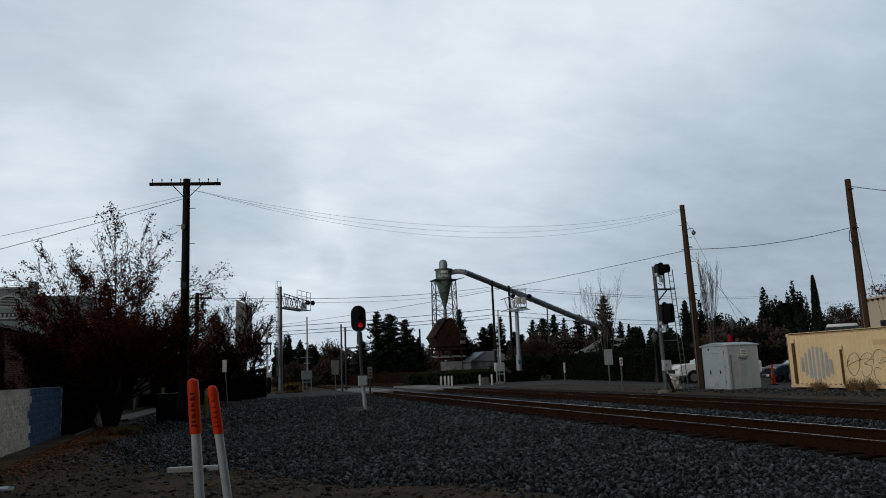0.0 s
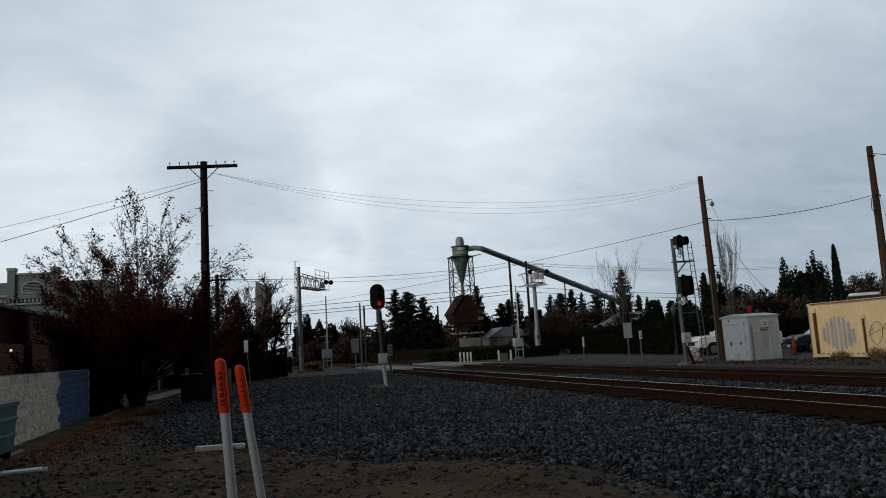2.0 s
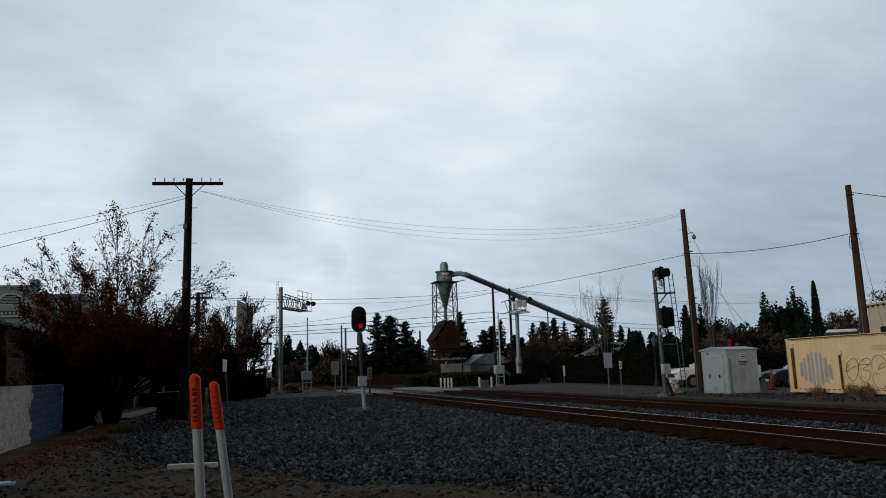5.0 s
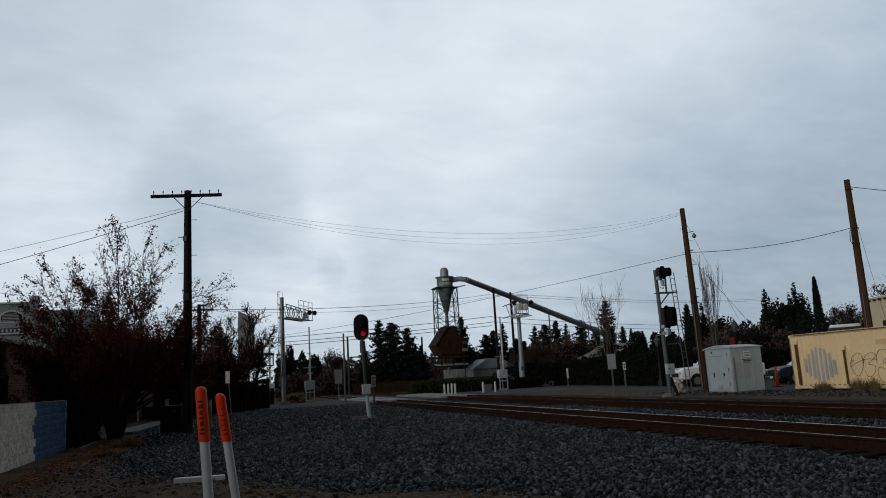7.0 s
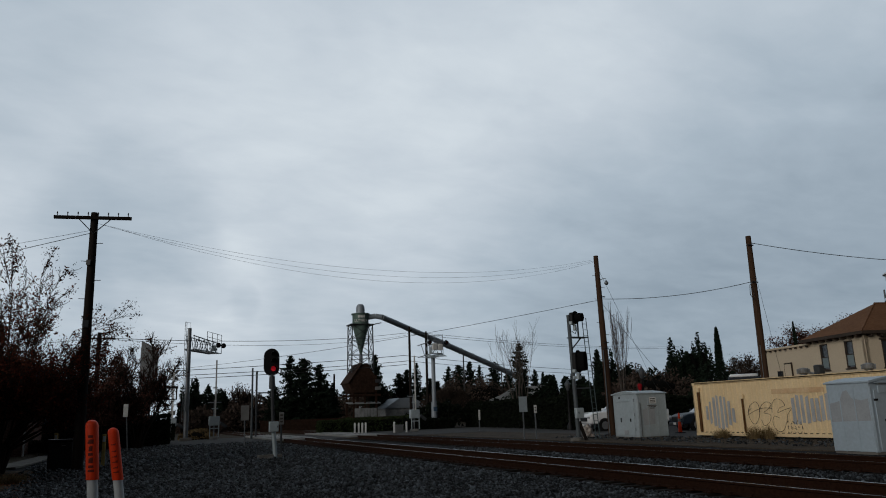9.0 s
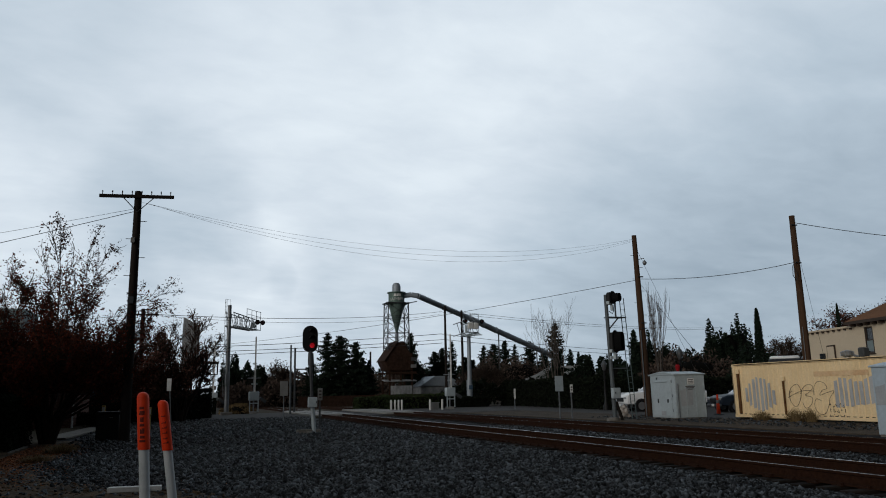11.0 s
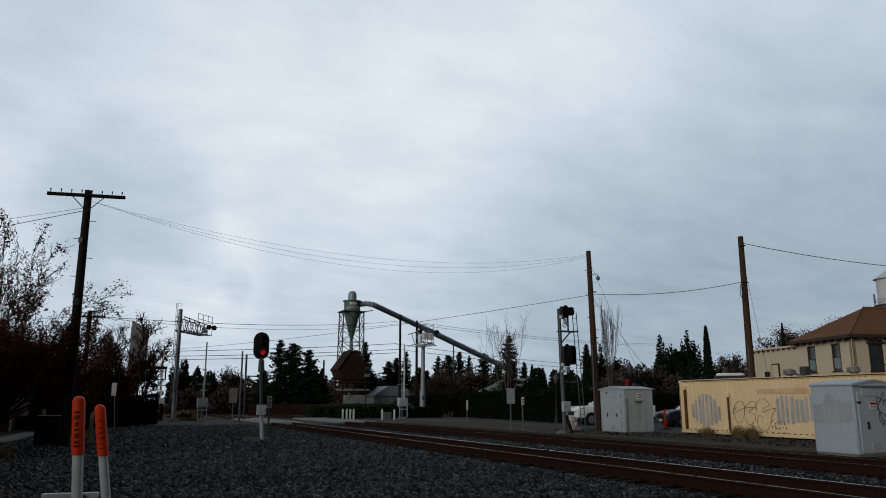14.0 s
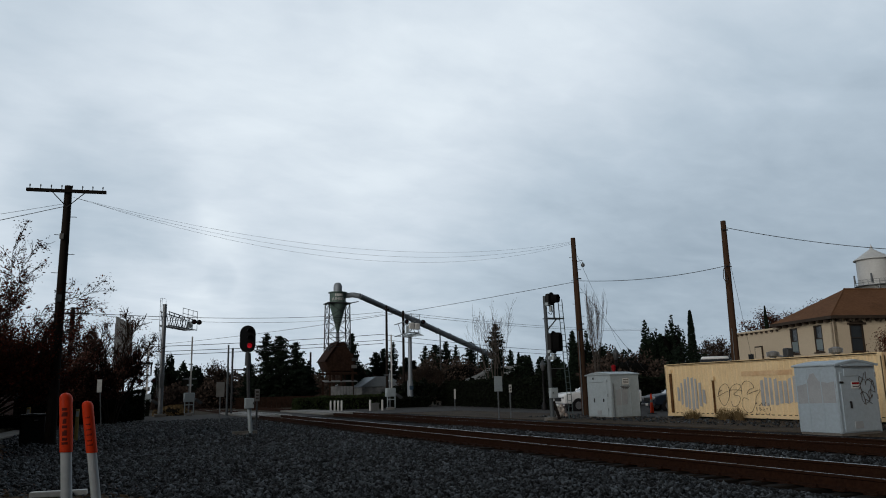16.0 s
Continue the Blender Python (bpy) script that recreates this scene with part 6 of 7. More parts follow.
def hip_house():
    b = thing("two_storey_building", (50.83, 38.9, 0), "tan stucco two-storey building with brown hip roof", "building", rz=-14.7)
    W, D, H = 20.0, 6.5, 6.25
    holes = [(u - 0.6, 3.7, u + 0.6, 5.8) for u in (1.95, 6.4, 11.0, 15.5)] + [(u - 0.6, 0.7, u + 0.6, 2.6) for u in (1.95, 6.4)]
    part("front_wall", Geo().wall(W, H, 0.3, holes, (0, 0, 0), (1, 0, 0)), M["stucco"], b)
    side = (1.85, 4.85)
    holes2 = [(D - u - 0.5, 3.8, D - u + 0.5, 5.9) for u in side]
    part("side_wall", Geo().wall(D, H, 0.3, holes2, (0, D, 0), (0, -1, 0)), M["stucco"], b)
    part("inner_block", Geo().box((W / 2 + 0.4, D / 2 + 0.4, H / 2 - 0.05), (W - 0.9, D - 0.9, H - 0.1)), M["eave"], b)
    for h in holes:
        u = (h[0] + h[2]) / 2
        wd = window(b, (u, 0.06, (h[1] + h[3]) / 2), 1.1, h[3] - h[1] - 0.1, (0, -1), M["eave"])
        if h[1] > 3:
            part("lintel", Geo().box((u, -0.08, h[3] + 0.05), (1.6, 0.16, 0.16)).box((u, -0.1, h[3] + 0.16), (1.1, 0.18, 0.12)), M["eave"], wd, "dark moulded lintel", bevel=0.03)
            part("finial", Geo().lathe([(0.14, 0), (0.1, 0.1), (0.02, 0.22)], 8, (u, -0.1, h[3] + 0.2)), M["eave"], wd)
    for u in side:
        wd = window(b, (0.06, u, 4.85), 0.9, 2.0, (-1, 0), M["eave"])
        part("blind", Geo().box((0.03, u, 4.4), (0.02, 0.7, 0.8)), M["greengrey"], wd, "pale half-drawn blind")
    o, top, edge = 0.55, 8.95, H + 0.18
    part("roof", Geo().add([(-o, -o, edge), (W + o, -o, edge), (W + o, D + o, edge), (-o, D + o, edge), (3.9, D / 2, top), (W - 3.9, D / 2, top)],
                           [(0, 1, 5, 4), (1, 2, 5), (2, 3, 4, 5), (3, 0, 4), (3, 2, 1, 0)]), M["roof"], b, "brown shingled hip roof", smooth=False)
    part("ridge_cap", Geo().cyl((3.9, D / 2, top), (W - 3.9, D / 2, top), 0.1, n=6).cyl((-o, -o, edge), (3.9, D / 2, top), 0.06, n=6), M["roof"], b)
    part("eave_board", Geo().box((W / 2, -o + 0.02, H + 0.07), (W + 2 * o, 0.06, 0.24)).box((-o + 0.02, D / 2, H + 0.07), (0.06, D + 2 * o, 0.24)), M["eave"], b)
    for k in range(23):
        part("bracket", Geo().box((0.3 + k * 0.86, -0.25, H - 0.1), (0.14, 0.5, 0.24)), M["eave"], b, bevel=0.02)
    for k in range(8):
        part("bracket", Geo().box((-0.25, 0.3 + k * 0.86, H - 0.1), (0.5, 0.14, 0.24)), M["eave"], b, bevel=0.02)
    part("corner_pipe", Geo().cyl((-0.08, -0.08, 0), (-0.08, -0.08, H), 0.035, n=8), M["stucco"], b)
    e = part("annex", Geo().box((4.0, D + 3.4, 3.0), (7.9, 6.7, 6.0)), M["stucco"], b, "lower flat-roofed annex")
    part("annex_parapet", Geo().box((4.0, D + 3.4, 6.08), (8.2, 6.9, 0.18)), M["stucco"], e, bevel=0.03)
    for k in range(9):
        part("annex_bracket", Geo().box((-0.1, D + 0.4 + k * 0.76, 5.92), (0.2, 0.12, 0.16)), M["eave"], e)
    part("annex_door", Geo().box((-0.02, D + 3.4, 4.1), (0.1, 1.1, 1.3)), M["eave"], e, "brown upper door")
    part("annex_door_panel", Geo().box((-0.05, D + 3.4, 4.05), (0.1, 0.9, 1.15)), M["stucco"], e)
    part("annex_window", Geo().box((-0.02, D + 4.7, 3.8), (0.1, 0.7, 0.6)), M["glass"], e)


hip_house()


def water_tower():
    w = thing("water_tower", (182, 125.5, 0), "white cylindrical water tower with shallow cone roof", "water tower")
    part("tank", Geo().lathe([(0.3, 23.0), (2.7, 24.0), (4.0, 25.4), (4.0, 32.4), (3.9, 32.5)], 36), M["tank"], w)
    part("roof", Geo().lathe([(4.6, 32.2), (4.6, 32.35), (0.4, 35.2), (0.35, 35.7), (0.15, 36.0), (0.02, 36.5)], 36), M["tank"], w)
    part("walkway", Geo().lathe([(4.0, 25.4), (5.0, 25.4), (5.0, 25.55), (4.0, 25.55)], 36, cap=False), M["galv"], w)
    for k in range(24):
        a = k * math.tau / 24
        part("rail_post", Geo().cyl((4.9 * math.cos(a), 4.9 * math.sin(a), 25.5), (4.9 * math.cos(a), 4.9 * math.sin(a), 26.9), 0.05, n=5), M["galv"], w)
    for z in (26.2, 26.85):
        part("handrail", Geo().tube([(4.9 * math.cos(k * math.tau / 24), 4.9 * math.sin(k * math.tau / 24), z) for k in range(25)], 0.045, 5), M["galv"], w)
    for a in (2.6, 3.6, 4.4, 5.4):
        part("antenna", Geo().box((5.1 * math.cos(a), 5.1 * math.sin(a), 27.2), (0.3, 0.3, 2.2)), M["galv"], w)
    part("mast", Geo().cyl((4.1, -0.5, 26), (4.1, -0.5, 34.0), 0.08, n=6), M["galv"], w)
    for sx in (-2.6, 2.6):
        for sy in (-2.6, 2.6):
            part("leg", Geo().cyl((sx * 1.3, sy * 1.3, 0), (sx * 1.1, sy * 1.1, 25.2), 0.25, n=8), M["galv"], w)
    part("riser", Geo().cyl((0, 0, 0), (0, 0, 23.2), 0.5, n=12), M["tank"], w)


water_tower()


def gable_house():
    h = thing("gable_house", (49.7, 84.0, 0), "brown single-storey house with grey gable roof", "house", rz=-8)
    W, D = 4.6, 12.0
    part("wall", Geo().box((0, D / 2, 1.55), (W, D, 3.1)), M["barn"], h)
    part("gable", Geo().prism([(-W / 2, 3.1), (W / 2, 3.1), (-0.2, 4.3)], -0.02, 0.2, "y"), M["barn"], h)
    part("roof", Geo().prism([(-W / 2 - 0.5, 2.95), (-0.2, 4.42), (W / 2 + 0.5, 2.95), (W / 2 + 0.5, 3.1), (-0.2, 4.56), (-W / 2 - 0.5, 3.1)], -0.5, D, "y"), M["houseroof"], h, "grey shingled roof")
    part("barge_board", Geo().prism([(-W / 2 - 0.5, 2.85), (-0.2, 4.32), (W / 2 + 0.5, 2.85), (W / 2 + 0.5, 3.08), (-0.2, 4.56), (-W / 2 - 0.5, 3.08)], -0.58, -0.5, "y"), M["trimgrey"], h, "pale barge boards")
    window(h, (0.6, -0.03, 2.0), 1.4, 1.0, (0, -1), M["trimgrey"])
    # low wing with a hipped pale roof
    w = part("wing", Geo().box((-4.4, 4.0, 1.2), (4.4, 6.0, 2.4)), M["barn"], h, "low side wing")
    part("wing_roof", Geo().add([(-6.9, 0.7, 2.35), (-2.0, 0.7, 2.35), (-2.0, 7.3, 2.35), (-6.9, 7.3, 2.35), (-3.2, 4.0, 4.0), (-2.0, 4.0, 4.0)],
                                [(0, 1, 5, 4), (1, 2, 5), (2, 3, 4, 5), (3, 0, 4), (3, 2, 1, 0)]), M["houseroof"], w, "grey shingled hip roof", smooth=False)


gable_house()


# ---- vehicles ----
def wheel(parent, x, yy, r, w):
    t = part("wheel", Geo().cyl((x, yy - w / 2, r), (x, yy + w / 2, r), r, n=22), M["rubber"], parent, "black tyre", bevel=0.03)
    part("rim", Geo().cyl((x, yy - w / 2 - 0.012, r), (x, yy + w / 2 + 0.012, r), r * 0.62, n=18), M["rim"], t)


def car(at, rz, profile, cabin, mat, label, category, length, width, wheels, r):
    c = thing(category, at, label, category, "parked vehicles", rz=rz)
    body = part("body", Geo().prism(profile, -width / 2, width / 2, "y"), mat, c, bevel=0.06)
    n = len(cabin)
    zmin = min(p[1] for p in cabin)
    zmax = max(p[1] for p in cabin)
    v = []
    for s in (-1, 1):
        for x, z in cabin:
            k = (z - zmin) / (zmax - zmin)
            v.append((x, s * (width / 2 - 0.05 - 0.16 * k), z))
    part("cabin_glass", Geo().add(v, [(k, (k + 1) % n, n + (k + 1) % n, n + k) for k in range(n)] + [tuple(range(n)), tuple(range(2 * n - 1, n - 1, -1))]), M["glass"], c, "dark glazed cabin", bevel=0.03)
    xs = [p[0] for p in cabin if p[1] > zmax - 0.05]
    part("roof", Geo().box(((min(xs) + max(xs)) / 2, 0, zmax + 0.01), (max(xs) - min(xs) + 0.1, width - 0.38, 0.07)), mat, c, bevel=0.03)
    for x in wheels:
        for s in (-1, 1):
            wheel(c, x, s * (width / 2 - 0.1), r, 0.24)
            part("wheel_arch", Geo().cyl((x, s * (width / 2 - 0.2), r), (x, s * (width / 2 + 0.006), r), r * 1.16, n=22), M["black"], c)
    front = max(p[0] for p in profile)
    for s in (-1, 1):
        part("headlight", Geo().box((front - 0.06, s * (width / 2 - 0.28), 0.82 * r / 0.36), (0.14, 0.42, 0.18)), M["rim"], c, "clear headlight", bevel=0.04)
        part("mirror", Geo().box((cabin[0][0] - 0.25, s * (width / 2 + 0.08), zmin + 0.12), (0.12, 0.2, 0.16)), mat, c, bevel=0.03)
    part("grille", Geo().box((front - 0.01, 0, 0.72 * r / 0.36), (0.08, width - 1.0, 0.26)), M["black"], c, bevel=0.02)
    part("bumper", Geo().box((front - 0.02, 0, 0.42), (0.16, width - 0.1, 0.2)), M["darksteel"] if mat == M["cardark"] else M["rim"], c, bevel=0.05)
    part("number_plate", Geo().box((front + 0.065, 0, 0.44), (0.02, 0.32, 0.14)), M["white"], c)
    for x in (cabin[0][0] - 0.9, cabin[0][0] - 2.0):
        for s in (-1, 1):
            part("door_seam", Geo().box((x, s * (width / 2 + 0.001), 0.75), (0.015, 0.012, 0.75)), M["black"], c)
            part("door_handle", Geo().box((x + 0.22, s * (width / 2 + 0.015), 0.95), (0.18, 0.03, 0.035)), mat, c)
    return c


TRUCK = [(-2.9, 0.5), (2.75, 0.5), (2.85, 0.6), (2.85, 1.05), (2.6, 1.22), (1.1, 1.3), (-2.9, 1.3)]
car((30.7, 42.0, -0.02), 172, TRUCK, [(1.15, 1.28), (0.3, 1.9), (-0.9, 1.92), (-1.15, 1.28)], M["carwhite"], "white pickup truck parked behind the signal", "pickup truck", 5.8, 2.0, (1.85, -1.85), 0.40)
SUV = [(-2.3, 0.4), (2.25, 0.4), (2.35, 0.55), (2.3, 0.85), (1.9, 1.0), (1.0, 1.08), (-2.3, 1.1)]
car((32.8, 36.0, -0.02), 165, SUV, [(1.05, 1.06), (0.25, 1.62), (-1.7, 1.64), (-2.25, 1.08)], M["cardark"], "dark blue SUV parked beside the container", "car", 4.7, 1.9, (1.45, -1.4), 0.36)
van = car((32.6, 32.9, -0.02), 225, [(-2.6, 0.5), (2.5, 0.5), (2.6, 1.0), (2.0, 1.3), (-2.6, 1.35)], [(2.0, 1.3), (1.5, 2.95), (-2.5, 3.0), (-2.6, 1.3)], M["carwhite"], "tall white van parked behind the container", "van", 5.2, 2.0, (1.7, -1.7), 0.36)
part("high_roof", Geo().box((-0.5, 0, 3.0), (4.0, 1.5, 0.2)), M["carwhite"], van, "white raised roof", bevel=0.08)
cone = thing("traffic_cone", (28.2, 33.5, 0), "tall orange traffic cone on the pavement", "traffic cone")
part("base", Geo().box((0, 0, 0.03), (0.4, 0.4, 0.06)), M["black"], cone, bevel=0.01)
part("cone", Geo().lathe([(0.11, 0.05), (0.05, 1.05), (0.03, 1.1)], 16), M["orange"], cone)
part("band", Geo().lathe([(0.085, 0.62), (0.076, 0.78)], 16, cap=False), M["plate"], cone)

# turbine vents and a dish on the container roof
for x, yy, s in ((26.3, 23.2, 1.0), (26.6, 20.4, 1.0)):
    v = thing("turbine_vent", (x, yy, 2.52), "pale round turbine vent on the container roof", "roof vent", "roof vents")
    part("neck", Geo().lathe([(0.12, 0), (0.12, 0.1)], 14), M["galv"], v)
    part("turbine", Geo().lathe([(0.13, 0.09), (0.23, 0.15), (0.25, 0.24), (0.2, 0.33), (0.04, 0.37)], 18), M["plate"], v)
    for k in range(14):
        a = k * math.tau / 14
        part("vane", Geo().box((0.24 * math.cos(a), 0.24 * math.sin(a), 0.22), (0.04, 0.012, 0.18), rz=math.degrees(a)), M["galv"], v)
mo = thing("roof_motor", (26.4, 22.5, 2.52), "dark motor unit on the container roof", "roof unit")
part("housing", Geo().box((0, 0, 0.22), (0.36, 0.3, 0.44)), M["darksteel"], mo, bevel=0.05)
part("duct", Geo().cyl((0.1, 0.2, 0.05), (0.1, 0.75, 0.2), 0.05, n=8), M["galv"], mo)


# ---- graffiti on the container ----
def graffiti():
    """Looping sprayed lines, and grey fills that follow the corrugation; all on the container's long face."""
    x = -0.012
    rng = random.Random(21)

    def blob(y0, y1, low, top, seed):
        """Sprayed stripes on the proud ribs, between two curved edges given as functions of 0..1."""
        r2 = random.Random(seed)
        k = y0
        while k > y1:
            u = (k - y0) / (y1 - y0)
            w = r2.uniform(0.14, 0.19)
            g = Geo().add([(0.031, k, low(u) + r2.uniform(-0.05, 0.05)), (0.031, k - w, low(u) + r2.uniform(-0.05, 0.05)), (0.031, k - w * 0.92, top(u) + r2.uniform(-0.06, 0.06)), (0.031, k - w * 0.06, top(u) + r2.uniform(-0.06, 0.06))], [(0, 1, 2, 3)])
            part("sprayed_fill", g, M["graffgrey"], tan, "pale grey sprayed fill")
            k -= 0.235

    blob(-0.75, -2.55, lambda u: 0.72 - 0.42 * math.sin(math.pi * u), lambda u: 1.05 + 0.75 * math.sin(math.pi * min(1, u * 0.95 + 0.08)) ** 0.7, 3)
    blob(-5.75, -7.7, lambda u: 0.5 + 0.2 * u, lambda u: 1.62 + 0.06 * math.sin(9 * u), 6)
    blob(-7.9, -9.3, lambda u: 0.7, lambda u: 1.5 + 0.1 * math.sin(7 * u), 8)

    def line(pts, w=0.010):
        path = []
        for k in range(len(pts) - 1):
            p0, p1, p2, p3 = (Vector(pts[max(0, min(len(pts) - 1, k + j))]) for j in (-1, 0, 1, 2))
            for s in range(5):
                t = s / 5
                q = 0.5 * (2 * p1 + (p2 - p0) * t + (2 * p0 - 5 * p1 + 4 * p2 - p3) * t * t + (3 * p1 - p0 - 3 * p2 + p3) * t ** 3)
                path.append((0.03, q.x, q.y))
        part("sprayed_line", Geo().tube(path, w, 4), M["graff"], tan, "dark sprayed line")

    # rounded outlines like large sprayed letters, and two rows of small strokes
    line([(-3.35, 1.0), (-3.5, 1.3), (-3.85, 1.47), (-4.03, 1.2), (-3.95, 0.8), (-3.7, 0.52), (-3.45, 0.7), (-3.38, 1.05), (-3.6, 1.2)])
    line([(-4.0, 1.05), (-4.15, 1.3), (-4.45, 1.45), (-4.7, 1.35), (-4.5, 1.15), (-4.25, 1.0), (-4.6, 0.9), (-4.5, 0.6), (-4.2, 0.47), (-4.05, 0.75)])
    line([(-4.7, 1.0), (-4.75, 1.35), (-4.95, 1.55), (-5.25, 1.5), (-5.4, 1.28), (-5.15, 1.2), (-5.0, 1.0), (-5.35, 1.1), (-5.73, 1.17), (-5.5, 0.9), (-5.4, 0.6), (-5.2, 0.28), (-4.9, 0.24), (-4.68, 0.55), (-4.8, 0.85), (-5.1, 0.75)])
    line([(-3.3, 0.9), (-3.8, 1.1), (-4.3, 1.2), (-4.8, 1.15)], 0.011)
    for z, y0, n in ((0.6, -5.45, 5), (0.38, -5.5, 5), (0.14, -5.45, 6)):
        for k in range(n):
            yy = y0 - 0.16 * k
            pts = [(yy + rng.uniform(-0.06, 0.06), z + rng.uniform(-0.1, 0.1)) for _ in range(4)]
            line(pts, 0.010)
    part("rust_streak", Geo().box((0.028, -6.1, 1.87), (0.006, 2.6, 0.2)), M["tanband"], tan, "faded brown painted band")


graffiti()
sc = thing("cabinet_scrawl", (0, 0, 0), "black sprayed looping scrawl on the cabinet door", "graffiti")
for a in range(3):
    ph = a * 1.9
    path = [(20.62 + 0.27 * math.cos(ph + u * 0.7) + 0.10 * math.cos(2.3 * u + ph), 14.962, 1.3 + 0.46 * math.sin(ph + u * 0.7) * (0.9 - 0.2 * a) + 0.12 * math.sin(3 * u)) for u in [k * 0.4 for k in range(20)]]
    part("sprayed_line", Geo().tube(path, 0.011, 4), M["graff"], sc)


# ---- trees, hedges and weeds ----
def tris_to(name, v, f, mat, parent, label=""):
    ob = new(name, raw_mesh(name, np.asarray(v), np.asarray(f), mat))
    ob.parent = parent
    if label:
        ob["label"] = label
    return ob


def leaf_quads(rng, pts, size, flat=0.0):
    """Small kinked leaves at the points, turned at random."""
    n = len(pts)
    a = rng.normal(size=(n, 3))
    a /= np.linalg.norm(a, axis=1)[:, None]
    b = rng.normal(size=(n, 3))
    b -= (b * a).sum(1)[:, None] * a
    b /= np.linalg.norm(b, axis=1)[:, None]
    s = size * rng.uniform(0.6, 1.4, n)[:, None]
    v = np.stack([pts - a * s, pts + b * s * 0.45, pts + a * s, pts - b * s * 0.45], 1).reshape(-1, 3)
    f = np.arange(n * 4).reshape(-1, 4)
    return v, f


def skeleton_tree(rng, height, spread, stems, levels, fork=3, up=0.35, thick=0.11, first=0.25):
    segs, tips = [], []

    def grow(p, d, length, r, level):
        n = 4
        for k in range(n):
            d = (d + Vector(rng.normal(0, 0.085, 3)) + Vector((0, 0, up * 0.12))).normalized()
            q = p + d * (length / n)
            r2 = r * (1 - 0.45 / n)
            segs.append((p, q, r, r2))
            p, r = q, r2
            if level > 0 and (k >= 1):
                for _ in range(1 if k < n - 1 else fork - 1):
                    side = Vector(rng.normal(0, 1, 3))
                    side = (side - d * side.dot(d)).normalized()
                    e = (d * 0.75 + side * spread + Vector((0, 0, up * 0.4))).normalized()
                    grow(p, e, length * rng.uniform(0.5, 0.72), r * 0.58, level - 1)
            if level == 0 and k >= 1:
                tips.append(p)

    for k in range(stems):
        a = k * math.tau / stems + rng.uniform(-0.4, 0.4)
        lean = spread * 0.55 if stems > 1 else 0.08
        grow(Vector((0.1 * math.cos(a), 0.1 * math.sin(a), 0)), Vector((lean * math.cos(a), lean * math.sin(a), 1)).normalized(), height * first * 2, thick, levels)
    return segs, tips


def segs_mesh(segs, twig=0.006):
    V, F = [], []
    for p, q, r0, r1 in segs:
        n = 6 if r0 > 0.04 else 4 if r0 > 0.015 else 3
        d = (q - p).normalized()
        a = d.orthogonal().normalized()
        b = d.cross(a)
        base = len(V)
        for c, r in ((p, r0), (q, r1)):
            for k in range(n):
                V.append(c + max(r, twig) * (math.cos(k * math.tau / n) * a + math.sin(k * math.tau / n) * b))
        for k in range(n):
            F.append((base + k, base + (k + 1) % n, base + n + (k + 1) % n, base + n + k))
    return np.array([tuple(v) for v in V]), np.array(F)


def leafy_tree(at, height, spread, stems, levels, seed, leaf, count, size, label, bark="bark", scale=(1, 1, 1), keep=None, jitter=0.25, fork=3, up=0.35, thick=0.11, first=0.25, category="tree", top_bias=0.0, width=0.0, twig=0.006):
    rng = np.random.default_rng(seed)
    segs, tips = skeleton_tree(rng, height, spread, stems, levels, fork, up, thick, first)
    hi = max(max(q.z for _, q, _, _ in segs), 0.1)
    k = height / hi
    if width:
        reach = np.percentile([math.hypot(p.x, p.y) for p in tips], 93) * k
        scale = (width / 2 / reach, width / 2 / reach, 1)
    segs = [(Vector((p.x * k * scale[0], p.y * k * scale[1], p.z * k)), Vector((q.x * k * scale[0], q.y * k * scale[1], q.z * k)), a, b) for p, q, a, b in segs]
    tips = np.array([(p.x * k * scale[0], p.y * k * scale[1], p.z * k) for p in tips])
    t = thing("tree", at, label, category, "trees")
    v, f = segs_mesh(segs, twig)
    tris_to("trunk", v, f, M[bark], t, "branching trunk and twigs")
    if count:
        w = np.clip((tips[:, 2] / height - 0.1), 0.05, 1) ** (0.4 + top_bias)
        idx = rng.choice(len(tips), count, p=w / w.sum())
        pts = tips[idx] + rng.normal(0, jitter, (count, 3))
        v, f = leaf_quads(rng, pts, size)
        tris_to("crown", v, f, M[leaf], t, "scattered small leaves")
    return t


def conifer_mesh(seed, height, radius, tiers, mat, ragged=0.35, full=0.85):
    """Tiers of boughs of uneven length, each a drooping fan of needle sprays, with gaps between."""
    rng = np.random.default_rng(seed)
    pts = []
    for k in range(tiers):
        u = (k + 0.5 * rng.random()) / tiers
        z = height * (0.06 + 0.94 * u)
        reach = radius * min(1.0, (1 - u) ** full * 1.15) * (1 + rng.normal(0, ragged * 0.35)) + 0.006
        for j in range(7):
            a = rng.uniform(0, math.tau)
            L = reach * rng.uniform(0.35, 1.25)
            m = max(2, int(L / (radius * 0.09)))
            s = np.linspace(0.05, 1, m)
            lift = rng.uniform(-0.28, 0.06)
            p = np.stack([L * s * math.cos(a), L * s * math.sin(a), z + L * (0.12 * s + lift * s ** 1.7)], 1)
            wide = radius * (0.03 + 0.07 * np.sin(s * 2.6))[:, None, None]
            sprays = p[:, None, :] + rng.normal(0, 1, (m, 5, 3)) * wide * (1, 1, 0.45)
            pts.append(sprays.reshape(-1, 3))
    p = np.concatenate(pts)
    p = p[p[:, 2] < height]
    v, f = leaf_quads(rng, p, radius * 0.085)
    return raw_mesh("crown", v, f, mat)


conifer_kinds = [conifer_mesh(50 + k, 1.0, 0.20 + 0.03 * k, 40, M["conifer"], 0.8, (0.85, 0.6, 0.75)[k]) for k in range(3)]


